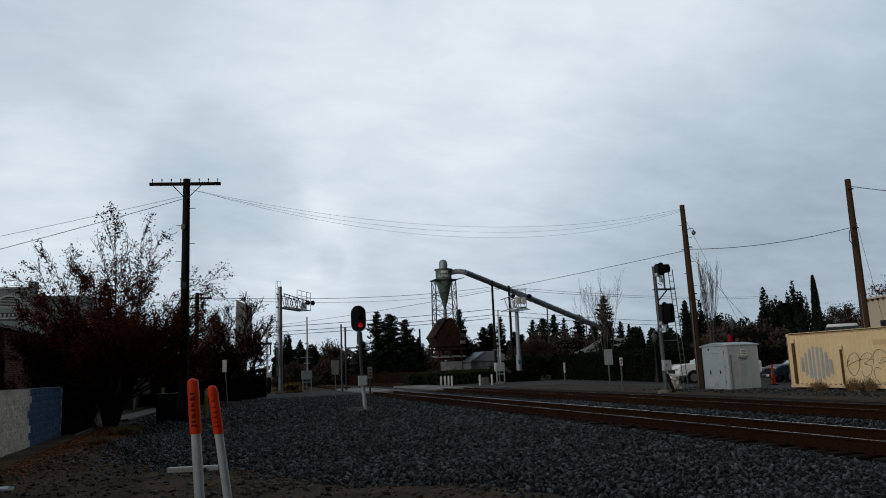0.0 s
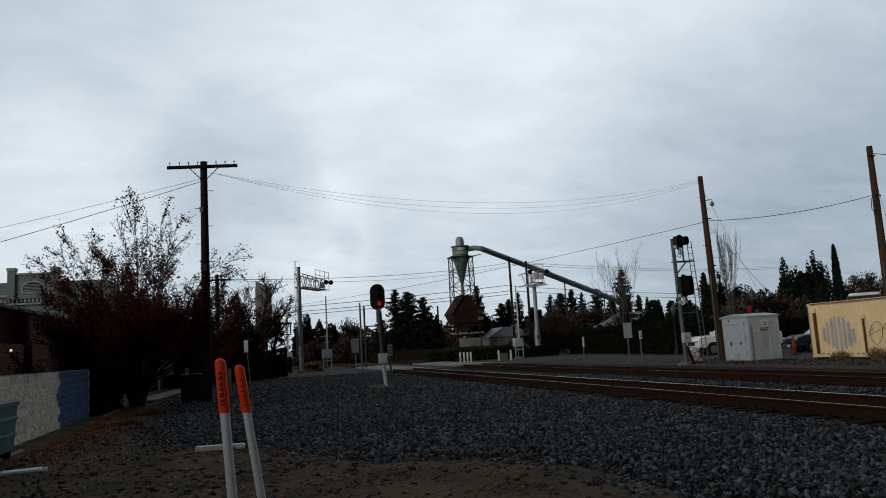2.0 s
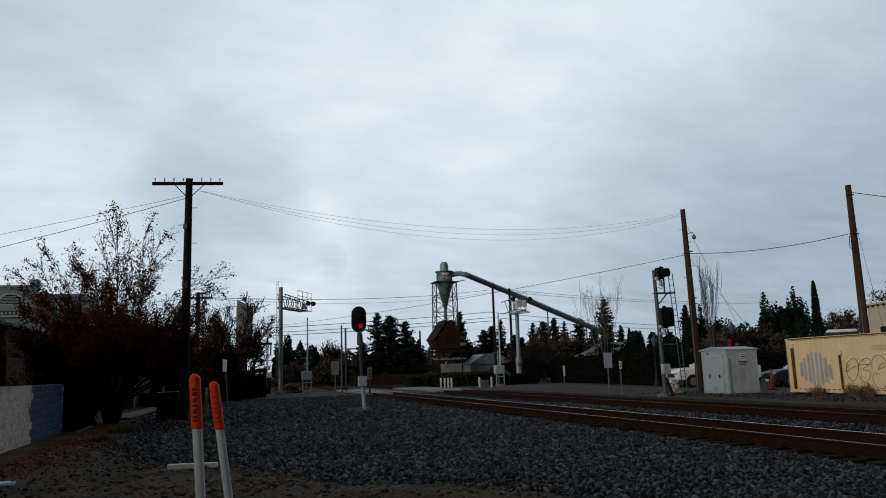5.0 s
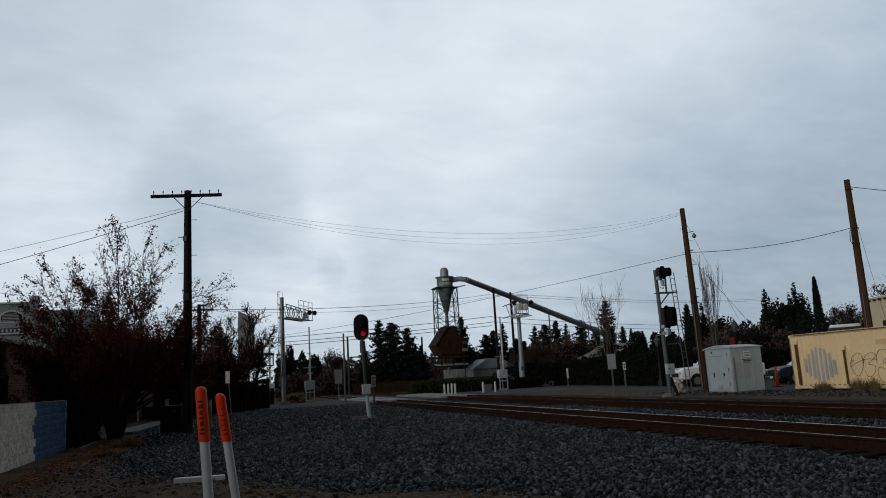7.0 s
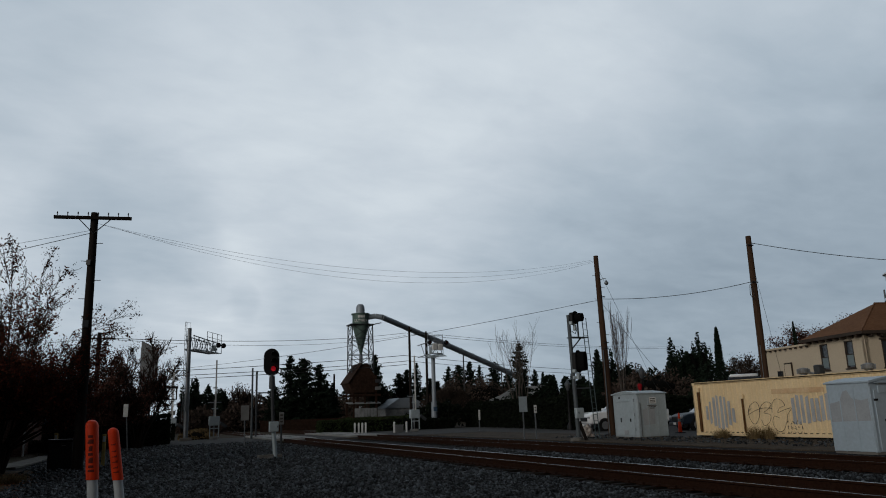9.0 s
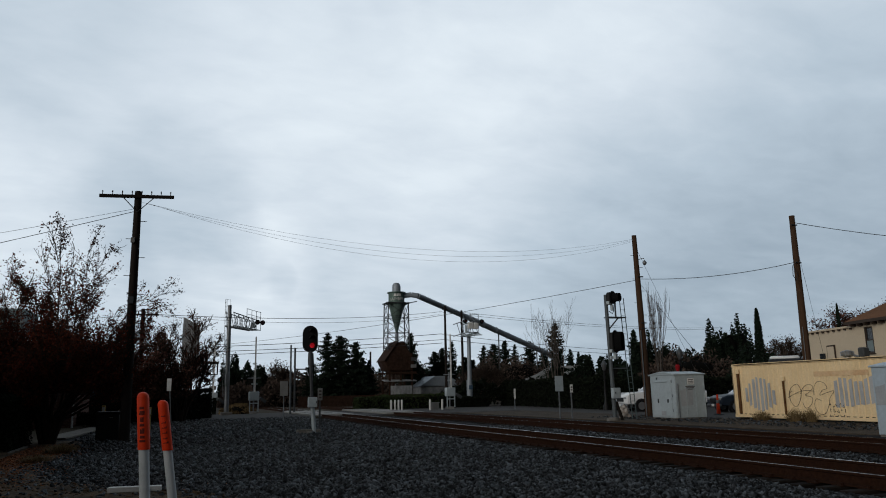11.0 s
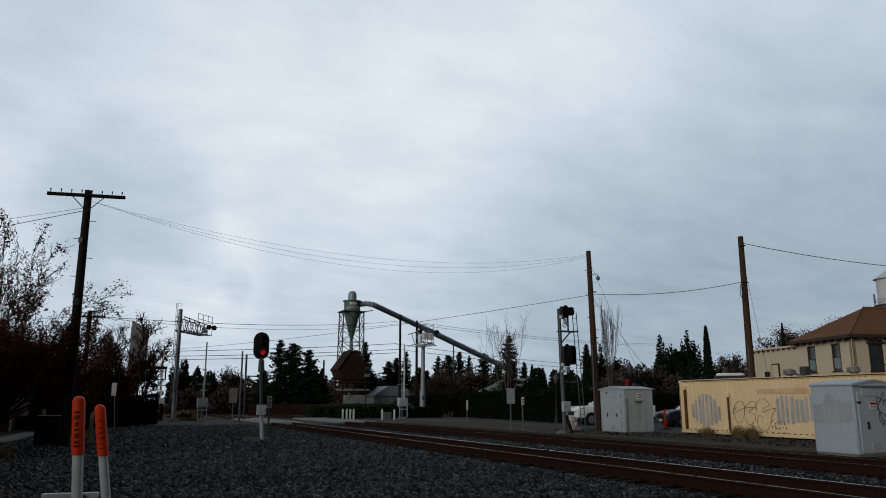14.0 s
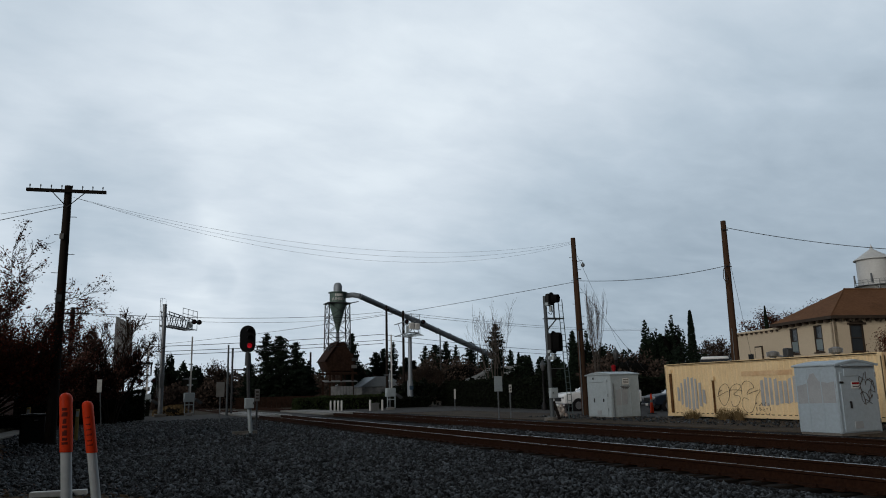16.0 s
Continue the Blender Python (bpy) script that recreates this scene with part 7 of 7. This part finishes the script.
def spire(seed, radius):
    """A dense narrow spindle of upright sprays with a slightly ragged edge."""
    rng = np.random.default_rng(seed)
    n = 9000
    u, a = rng.uniform(0.02, 1, n), rng.uniform(0, math.tau, n)
    body = np.minimum(1.0, 0.55 + 2.2 * u) * np.sqrt(np.clip(1 - u, 0, 1)) ** 0.9
    edge = 1 + 0.16 * np.sin(5 * a + 31 * u) + rng.normal(0, 0.07, n)
    r = radius * body * edge * np.sqrt(rng.uniform(0.55, 1, n))
    p = np.stack([r * np.cos(a), r * np.sin(a), u], 1)
    v, f = leaf_quads(rng, p, 0.011)
    return raw_mesh("crown", v, f, M["conifer"])


spire_mesh = spire(61, 0.062)
con_trunk = mesh_of("trunk", Geo().cyl((0, 0, 0), (0, 0, 0.95), 0.018, 0.003, 7), M["bark"])


def conifer(at, h, w, kind, label):
    t = thing("conifer_tree", at, label, "conifer", "conifers")
    for name, mesh in (("trunk", con_trunk), ("crown", kind)):
        o = new(name, mesh)
        o.parent = t
        o.matrix_basis = Matrix.Diagonal((h * w, h * w, h, 1))
    return t


CONIFERS = [(19.2, 95, 9.2, 1.0), (20.8, 94.6, 8.9, 0.9), (22.7, 94.3, 8.0, 0.85), (25.1, 96.7, 5.8, 0.9), (26.3, 104, 5.6, 0.9), (38.1, 119, 11.2, 0.55), (41.4, 123.2, 5.8, 0.9), (43.6, 122.4, 8.4, 0.8), (44.8, 122, 8.9, 0.75),
            (46.8, 122.3, 10.1, 0.62), (50.4, 125, 7.6, 0.7), (52.0, 125.4, 7.0, 0.7), (59.5, 137.6, 10.4, 0.8), (61.4, 136.8, 10.7, 0.8), (64.1, 137.6, 11.3, 0.6), (66.0, 136.8, 10.6, 0.6), (68.8, 135.5, 11.2, 0.65), (71.5, 135, 9.6, 0.7),
            (43.4, 78.8, 9.3, 0.8), (79.8, 138.6, 9.8, 0.4), (81.3, 137.9, 9.1, 0.4), (77.6, 139.4, 8.3, 0.5), (79.9, 126.9, 7.7, 0.6), (82.5, 126.0, 7.0, 0.6), (51.1, 74.0, 8.1, 0.6), (17.6, 97, 5.6, 0.9)]
for k, (x, yy, h, w) in enumerate(CONIFERS):
    conifer((x, yy, 0), h, w * 1.25, conifer_kinds[k % 3], "dark green conifer with drooping uneven boughs")
conifer((67.9, 72.1, 0), 10.8, 1.0, spire_mesh, "slender dark cypress with pointed top")
conifer((56.5, 50.2, 0), 8.6, 0.55, spire_mesh, "slender dark cypress behind the annex")


def far_woods():
    rng = np.random.default_rng(77)
    V, F = [], []
    base = 0
    src_v = []
    for m in conifer_kinds:
        co = np.empty(len(m.vertices) * 3, np.float32)
        m.vertices.foreach_get("co", co)
        src_v.append(co.reshape(-1, 3)[: 4 * (len(co) // 12)])
    for k in range(130):
        az = radians(-24 + 88 * k / 130 + rng.uniform(-0.4, 0.4))
        r = rng.uniform(170, 230)
        sv = src_v[k % 3]
        sv = sv.reshape(-1, 4, 3)[:: 2].reshape(-1, 3)
        h = rng.uniform(4.5, 9.5) * (0.0 if az < radians(3.6) else 0.6 if az < radians(11) else 1.0)
        if h < 1:
            continue
        w = h * rng.uniform(0.8, 1.2)
        v = sv * (w, w, h) + (r * math.sin(az), r * math.cos(az), 0)
        V.append(v)
        F.append(np.arange(len(v)).reshape(-1, 4) + base)
        base += len(v)
    ob = new("far_woods", raw_mesh("far_woods", np.concatenate(V), np.concatenate(F), M["conifer"]))
    tagged(ob, "distant dark conifer woods along the horizon", "woods", kind="stuff")


far_woods()


def woods_belt(mat, seed, r0, r1, h0, h1, count, size, label, az0=-22, az1=62):
    """A continuous ragged belt of far bushes and tree crowns."""
    rng = np.random.default_rng(seed)
    az = np.radians(rng.uniform(az0, az1, count))
    top = np.array([h0 + (h1 - h0) * max(0.0, 0.5 + 0.9 * noise.noise((math.degrees(q) * 0.35 + seed, 0.5, 0)) + 0.45 * noise.noise((math.degrees(q) * 1.7, seed, 0))) for q in az])
    z = top * np.sqrt(rng.uniform(0, 1, count))
    r = rng.uniform(r0, r1, count)
    pts = np.stack([r * np.sin(az), r * np.cos(az), z], 1)
    v, f = leaf_quads(rng, pts, size)
    ob = new("far_brush", raw_mesh("far_brush", v, f, M[mat]))
    tagged(ob, label, "woods", kind="stuff")


woods_belt("conifer", 5, 146, 158, 2.5, 6.8, 38000, 0.36, "distant belt of dark evergreen crowns", 4)
woods_belt("brush", 8, 126, 138, 2.0, 5.2, 30000, 0.3, "distant belt of bare brown brush", 4)
woods_belt("darkhedge", 9, 76, 82, 1.5, 3.4, 16000, 0.22, "dark roadside bushes behind the long hedge", 20, 62)


def cloud_points(rng, n, centre, size, lump=0.35, seed=0.0):
    """Points in a lumpy rounded mass that stands on the ground."""
    out = []
    while len(out) < n:
        p = rng.uniform(-1, 1, 3)
        p[2] = abs(p[2])
        d = np.linalg.norm(p)
        lim = 0.75 + lump * noise.noise((p[0] * 2.2 + seed, p[1] * 2.2, p[2] * 2.2 + seed * 2))
        if d < lim and d > lim - 0.35:
            out.append(p * size + centre)
    return np.array(out)


def shrub(name, at, size, count, leaf, mat, label, category, seed, group="shrubs"):
    rng = np.random.default_rng(seed)
    t = thing(name, at, label, category, group)
    v, f = leaf_quads(rng, cloud_points(rng, count, np.array((0, 0, 0.05)), np.array(size), 0.4, seed * 0.37), leaf)
    tris_to("crown", v, f, M[mat], t)
    # added solid core, painted near black for the shade between the leaves
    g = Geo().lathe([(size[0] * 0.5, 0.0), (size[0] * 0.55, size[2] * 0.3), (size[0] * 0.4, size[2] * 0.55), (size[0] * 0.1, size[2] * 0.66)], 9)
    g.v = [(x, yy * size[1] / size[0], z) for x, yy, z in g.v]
    part("stem_mass", g, M["shadecore"], t, "solid near-black core that paints the shade inside the foliage")
    return t


def hedge(at, size, count, leaf, mat, label, seed, rz=0.0):
    rng = np.random.default_rng(seed)
    t = thing("hedge", at, label, "hedge", "hedges", rz=rz)
    p = rng.uniform(-0.5, 0.5, (count, 3))
    face = rng.integers(0, 4, count)
    p[face == 0, 1] = np.sign(p[face == 0, 1]) * 0.5
    p[face == 1, 2] = 0.5
    p[face == 2, 0] = np.sign(p[face == 2, 0]) * 0.5
    p = p * np.array(size) + (0, 0, size[2] / 2)
    bump = np.array([noise.noise((a[0] * 0.5 + seed, a[1] * 0.5, a[2] * 0.7)) for a in p])
    p[:, 2] *= 1 + 0.14 * bump
    p[:, 1] += 0.2 * np.abs(bump) * np.sign(p[:, 1])
    p += rng.normal(0, 0.05, p.shape)
    v, f = leaf_quads(rng, p, leaf)
    tris_to("foliage", v, f, M[mat], t)
    # added near-black box: the hedge's inner shade put into colour
    part("stem_mass", Geo().box((0, 0, size[2] * 0.44), (size[0] * 0.96, size[1] * 0.55, size[2] * 0.84)), M["shadecore"], t, "solid near-black core that paints the shade inside the foliage")


def vase_tree(at, height, width, stems, seed, leaf, clusters, per, size, label, bark="bark", fan=62, base=0.35, thick=0.05, twig=0.008, low=0.0, spread=0.16):
    """Many stems that fan out from one root, fine forked twigs, and leaves in loose clusters at the tips."""
    rng = np.random.default_rng(seed)
    segs, tips = [], []

    def shoot(p, d, length, r, level):
        n = 5 if level > 1 else 4
        for k in range(n):
            d = (d + Vector(rng.normal(0, 0.07 if level > 1 else 0.1, 3)) + Vector((0, 0, 0.025))).normalized()
            q = p + d * (length / n)
            r2 = r * (1 - 0.55 / n)
            segs.append((p, q, r, r2))
            p, r = q, r2
            if level > 0 and k >= (1 if level > 1 else 0):
                for _ in range(2 if level > 1 else 1):
                    side = Vector(rng.normal(0, 1, 3))
                    side = (side - d * side.dot(d)).normalized()
                    shoot(p, (d + side * rng.uniform(0.25, 0.6)).normalized(), length * rng.uniform(0.26, 0.42), r * 0.55, level - 1)
            if level <= 1 and k == n - 1:
                tips.append(p)

    crotch = height * 0.15
    for k in range(stems):
        a = k * 2.399963 + rng.uniform(-0.3, 0.3)
        lean = radians(fan) * math.sqrt((k + 0.3) / stems) + rng.normal(0, 0.05)
        reach = 1.0 / math.sqrt((math.cos(lean) / (height - crotch)) ** 2 + (math.sin(lean) / (width / 2)) ** 2)
        foot = Vector((base * 0.6 * math.cos(a), base * 0.6 * math.sin(a), 0))
        fork = Vector((base * 1.3 * math.cos(a), base * 1.3 * math.sin(a), crotch * rng.uniform(0.8, 1.2)))
        r = thick * rng.uniform(0.7, 1.2)
        segs.append((foot, fork, r * 1.25, r))
        shoot(fork, Vector((math.sin(lean) * math.cos(a), math.sin(lean) * math.sin(a), math.cos(lean))), reach * rng.uniform(0.82, 1.0), r, 3)
    t = thing("tree", at, label, "tree", "trees")
    segs = [s for s in segs if s[1].z > 0.5]
    v, f = segs_mesh(segs, twig)
    tris_to("trunk", v, f, M[bark], t, "fanning stems and fine twigs")
    tip = np.array([tuple(p) for p in tips if p.z > 0.6])
    pick = tip[rng.choice(len(tip), clusters)]
    pts = np.repeat(pick, per, 0) + rng.normal(0, spread, (clusters * per, 3)) * np.repeat(rng.uniform(0.4, 1.5, (clusters, 1)), per, 0)
    if low:
        inner = np.stack([rng.normal(0, width * 0.175, low), rng.normal(0, width * 0.175, low), height * (0.27 + 0.38 * rng.beta(1.3, 2.0, low))], 1)
        pts = np.concatenate([pts, inner])
    v, f = leaf_quads(rng, pts, size)
    tris_to("crown", v, f, M[leaf], t, "clustered small leaves")


# the large tree and its neighbours by the brick building
vase_tree((-4.0, 30.8, 0), 6.7, 5.0, 38, 11, "redleaf", 3400, 13, 0.05, "spreading many-stemmed tree with clustered brown red autumn leaves", low=24000, thick=0.05, fan=66, spread=0.12, twig=0.008)
vase_tree((0.85, 50.0, 0), 6.4, 3.7, 18, 12, "pinkleaf", 900, 8, 0.055, "nearly bare fan-shaped small tree with pinkish brown leaves", fan=46, twig=0.014, thick=0.06)
vase_tree((-1.2, 49.0, 0), 5.4, 4.1, 18, 13, "pinkleaf", 1900, 10, 0.065, "small tree with dull pinkish brown leaves", fan=54, twig=0.014, thick=0.06, low=16000)
vase_tree((-6.5, 31.2, 0), 3.7, 2.6, 12, 15, "redleaf", 200, 12, 0.05, "low tree with dark red leaves against the bricks", fan=62, thick=0.03, low=600)
shrub("shrub", (-0.4, 52.5, 0), (3.4, 1.2, 2.9), 9000, 0.08, "darkhedge", "dense dark shrub at the roadside under the small trees", "shrub", 45)
leafy_tree((44.4, 60.4, 0), 11.6, 0.3, 5, 3, 16, "brush", 0, 0.05, "bare upright poplar with pale twigs", bark="palebark", width=2.6, up=0.8, thick=0.06, first=0.3, twig=0.008)
leafy_tree((41.0, 75.0, 0), 11.9, 0.35, 5, 3, 17, "brush", 0, 0.05, "bare upright poplar with pale twigs", bark="palebark", width=4.8, up=0.6, thick=0.07, first=0.3, twig=0.009)
leafy_tree((70.8, 71.0, 0), 7.2, 0.6, 5, 4, 18, "brush", 3500, 0.12, "round bare-twigged tree with dull leaves", width=6.5, thick=0.1, jitter=0.3, twig=0.02)
leafy_tree((15.2, 109.9, 0), 6.7, 0.6, 4, 4, 19, "brush", 1200, 0.14, "bare round-topped tree beyond the road", width=3.6, thick=0.1, jitter=0.4, twig=0.03)
leafy_tree((43.3, 100, 0), 5.2, 0.6, 5, 4, 20, "brush", 0, 0.1, "small bare tree with dark twigs", width=5.5, thick=0.07, twig=0.025)
leafy_tree((64.5, 55.5, 0), 8.7, 0.6, 4, 4, 21, "pinkleaf", 17000, 0.11, "broad rusty brown tree behind the annex", width=7.5, thick=0.12, jitter=0.4, twig=0.02)
leafy_tree((67.8, 53.5, 0), 9.4, 0.6, 4, 4, 22, "pinkleaf", 17000, 0.11, "broad rusty brown tree behind the annex", width=7.0, thick=0.12, jitter=0.4, twig=0.02)
leafy_tree((32.0, 20.7, 0), 3.9, 0.55, 5, 3, 23, "redleaf", 9000, 0.042, "small red-leaved tree behind the container", width=3.4, thick=0.05, jitter=0.15, twig=0.009)
# evergreen oaks
for k, (x, yy, sx, h) in enumerate(((63.3, 74.9, 1.9, 8.7), (64.8, 73.7, 1.5, 9.3), (66.4, 73.4, 1.5, 9.5), (60.5, 76.5, 3.0, 5.6), (51.4, 73.5, 1.7, 7.6), (48.6, 75.0, 2.4, 5.0), (12.2, 109.3, 2.8, 5.6), (8.3, 109.8, 1.8, 6.6), (54.9, 74.5, 2.0, 6.4), (56.8, 72.0, 1.8, 5.6), (45.9, 76.6, 1.6, 4.6))):
    t = shrub("tree", (x, yy, 0), (sx * 1.3, sx * 1.3, h * 1.25), 6500, 0.2, "conifer", "dense dark evergreen tree with rounded crown", "tree", 30 + k, "trees")
# brown brush and hedges
for k, (x, yy, sx, sy, h) in enumerate(((47, 108, 6, 3, 6.2), (52, 106, 6, 3, 6.6), (57, 103, 5, 3, 5.2), (14.4, 101, 4, 3, 3.7), (9.0, 104, 3.0, 3, 3.0), (21, 104, 5, 3, 3.4), (-8, 104, 6, 3, 3.0), (47, 62, 4, 3, 3.6), (53, 66, 5, 3, 5.2), (56.5, 60, 4, 3, 4.6), (61, 66, 6, 3, 5.0), (70, 62, 6, 3, 4.2))):
    shrub("brush", (x, yy, 0), (sx * 1.2, sy * 1.2, h * 1.25), 4500, 0.2, "brush" if k < 9 else "conifer", "tangled bare brown brush", "brush", 50 + k, "brush")
hedge((32.2, 58.3, 0), (26, 2.2, 2.2), 34000, 0.11, "darkhedge", "long dark clipped hedge beside the road", 3, 83)
hedge((40.5, 48.5, 0), (14, 2.0, 2.2), 14000, 0.11, "darkhedge", "dark tall hedge behind the parked truck", 9, 0)
hedge((45.5, 40.0, 0), (12, 2.0, 2.1), 12000, 0.11, "darkhedge", "dark hedge behind the parked car", 10, -60)
hedge((22.6, 68.6, 0), (7.0, 1.6, 1.25), 5000, 0.09, "hedge", "low green clipped hedge beside the crossing", 4)
hedge((18.0, 68.4, 0), (3.0, 1.8, 1.1), 3500, 0.09, "hedge", "low rounded green hedge by the bollards", 5)
hedge((27.0, 68.0, 0), (5.0, 1.4, 1.0), 3500, 0.09, "darkhedge", "low dark hedge by the cantilever", 6)
hedge((1.3, 57.8, 0), (3.4, 1.6, 1.95), 8000, 0.10, "darkhedge", "dense dark hedge behind the street lamp", 12)
hedge((-7.0, 69.5, 0), (22, 1.6, 1.3), 9000, 0.10, "darkhedge", "dark hedge along the far roadside", 7)
hedge((-3.5, 51.2, 0), (8, 1.2, 0.7), 4000, 0.08, "darkhedge", "low dark planting along the kerb", 8)
hedge((-5.15, 28.6, 0), (1.3, 3.8, 1.62), 9000, 0.06, "darkhedge", "dense dark clipped shrub at the end of the wall", 41)
shrub("shrub", (-6.4, 33.5, 0), (1.3, 2.0, 1.9), 6000, 0.06, "darkhedge", "dense dark shrub under the tree", "shrub", 42)
shrub("shrub", (5.9, 67.5, 0), (1.9, 1.2, 1.1), 3000, 0.08, "weed", "yellow green ornamental grass clump by the gate", "shrub", 43)
shrub("shrub", (-3.2, 61.5, 0), (6, 2.0, 3.0), 8000, 0.10, "darkhedge", "dark tall shrubs beyond the road", "shrub", 44)
fence = thing("board_fence", (24.0, 90.0, 0), "low dark red brown board fence beyond the road", "fence")
for k in range(30):
    part("board", Geo().box((-9 + 0.6 * k, 0, 0.65), (0.57, 0.05, 1.3)), M["barn"], fence)


def weeds(at, r, h, count, seed, label):
    rng = np.random.default_rng(seed)
    V, F = [], []
    for k in range(count):
        a, q = rng.uniform(0, math.tau), r * math.sqrt(rng.uniform(0, 1))
        p = np.array((q * math.cos(a) * 0.6, q * math.sin(a) * 1.2, 0))
        tip = p * rng.uniform(1.1, 1.7) + (rng.normal(0, 0.06), rng.normal(0, 0.06), h * rng.uniform(0.5, 1.1) * (1 - 0.4 * q / r))
        side = np.array((math.sin(a), -math.cos(a), 0)) * 0.006
        b = len(V)
        V += [p - side, p + side, tip + side * 0.4, tip - side * 0.4]
        F.append((b, b + 1, b + 2, b + 3))
    ob = new("dry_weeds", raw_mesh("dry_weeds", np.array(V), np.array(F), M["weed"]))
    ob.location = at
    tagged(ob, label, "weeds", "weed clumps")


weeds((24.7, 26.6, 0), 0.36, 0.5, 520, 1, "dry straw-coloured weed clump against the container")
weeds((24.7, 24.7, 0), 0.34, 0.62, 560, 2, "dry straw-coloured weed clump against the container")
weeds((24.75, 24.0, 0), 0.26, 0.66, 380, 3, "dry straw-coloured weed clump against the container")
weeds((-3.1, 22.0, 0), 0.55, 0.2, 500, 4, "low brown dry grass tuft on the dirt")
weeds((-2.9, 25.5, 0), 0.7, 0.3, 500, 5, "low brown dry grass tuft on the dirt")


def leaf_litter():
    rng = np.random.default_rng(9)
    n = 9000
    yy = rng.uniform(14, 30, n)
    x = -4.1 + np.abs(rng.normal(0, 0.75, n))
    keep = rng.random(n) < np.clip(1.2 - np.abs(yy - 21.5) / 7, 0.05, 1)
    x, yy = x[keep], yy[keep]
    pts = np.stack([x, yy, np.full(len(x), 0.045)], 1)
    v, f = leaf_quads(rng, pts, 0.035)
    v[:, 2] = 0.03 + np.abs(v[:, 2] - 0.03) * 0.5
    ob = new("leaf_litter", raw_mesh("leaf_litter", v, f, M["litter"]))
    tagged(ob, "scattered rusty fallen leaves along the wall", "leaves", kind="stuff")
    m = 1500
    pts = np.stack([rng.uniform(-3.5, 3.0, m), rng.uniform(6, 20, m), np.full(m, 0.03)], 1)
    v, f = leaf_quads(rng, pts, 0.022)
    v[:, 2] = 0.025 + np.abs(v[:, 2] - 0.025) * 0.4
    ob = new("leaf_litter", raw_mesh("leaf_litter", v, f, M["litter"]))
    tagged(ob, "few fallen leaves strewn on the dirt", "leaves", kind="stuff")


leaf_litter()
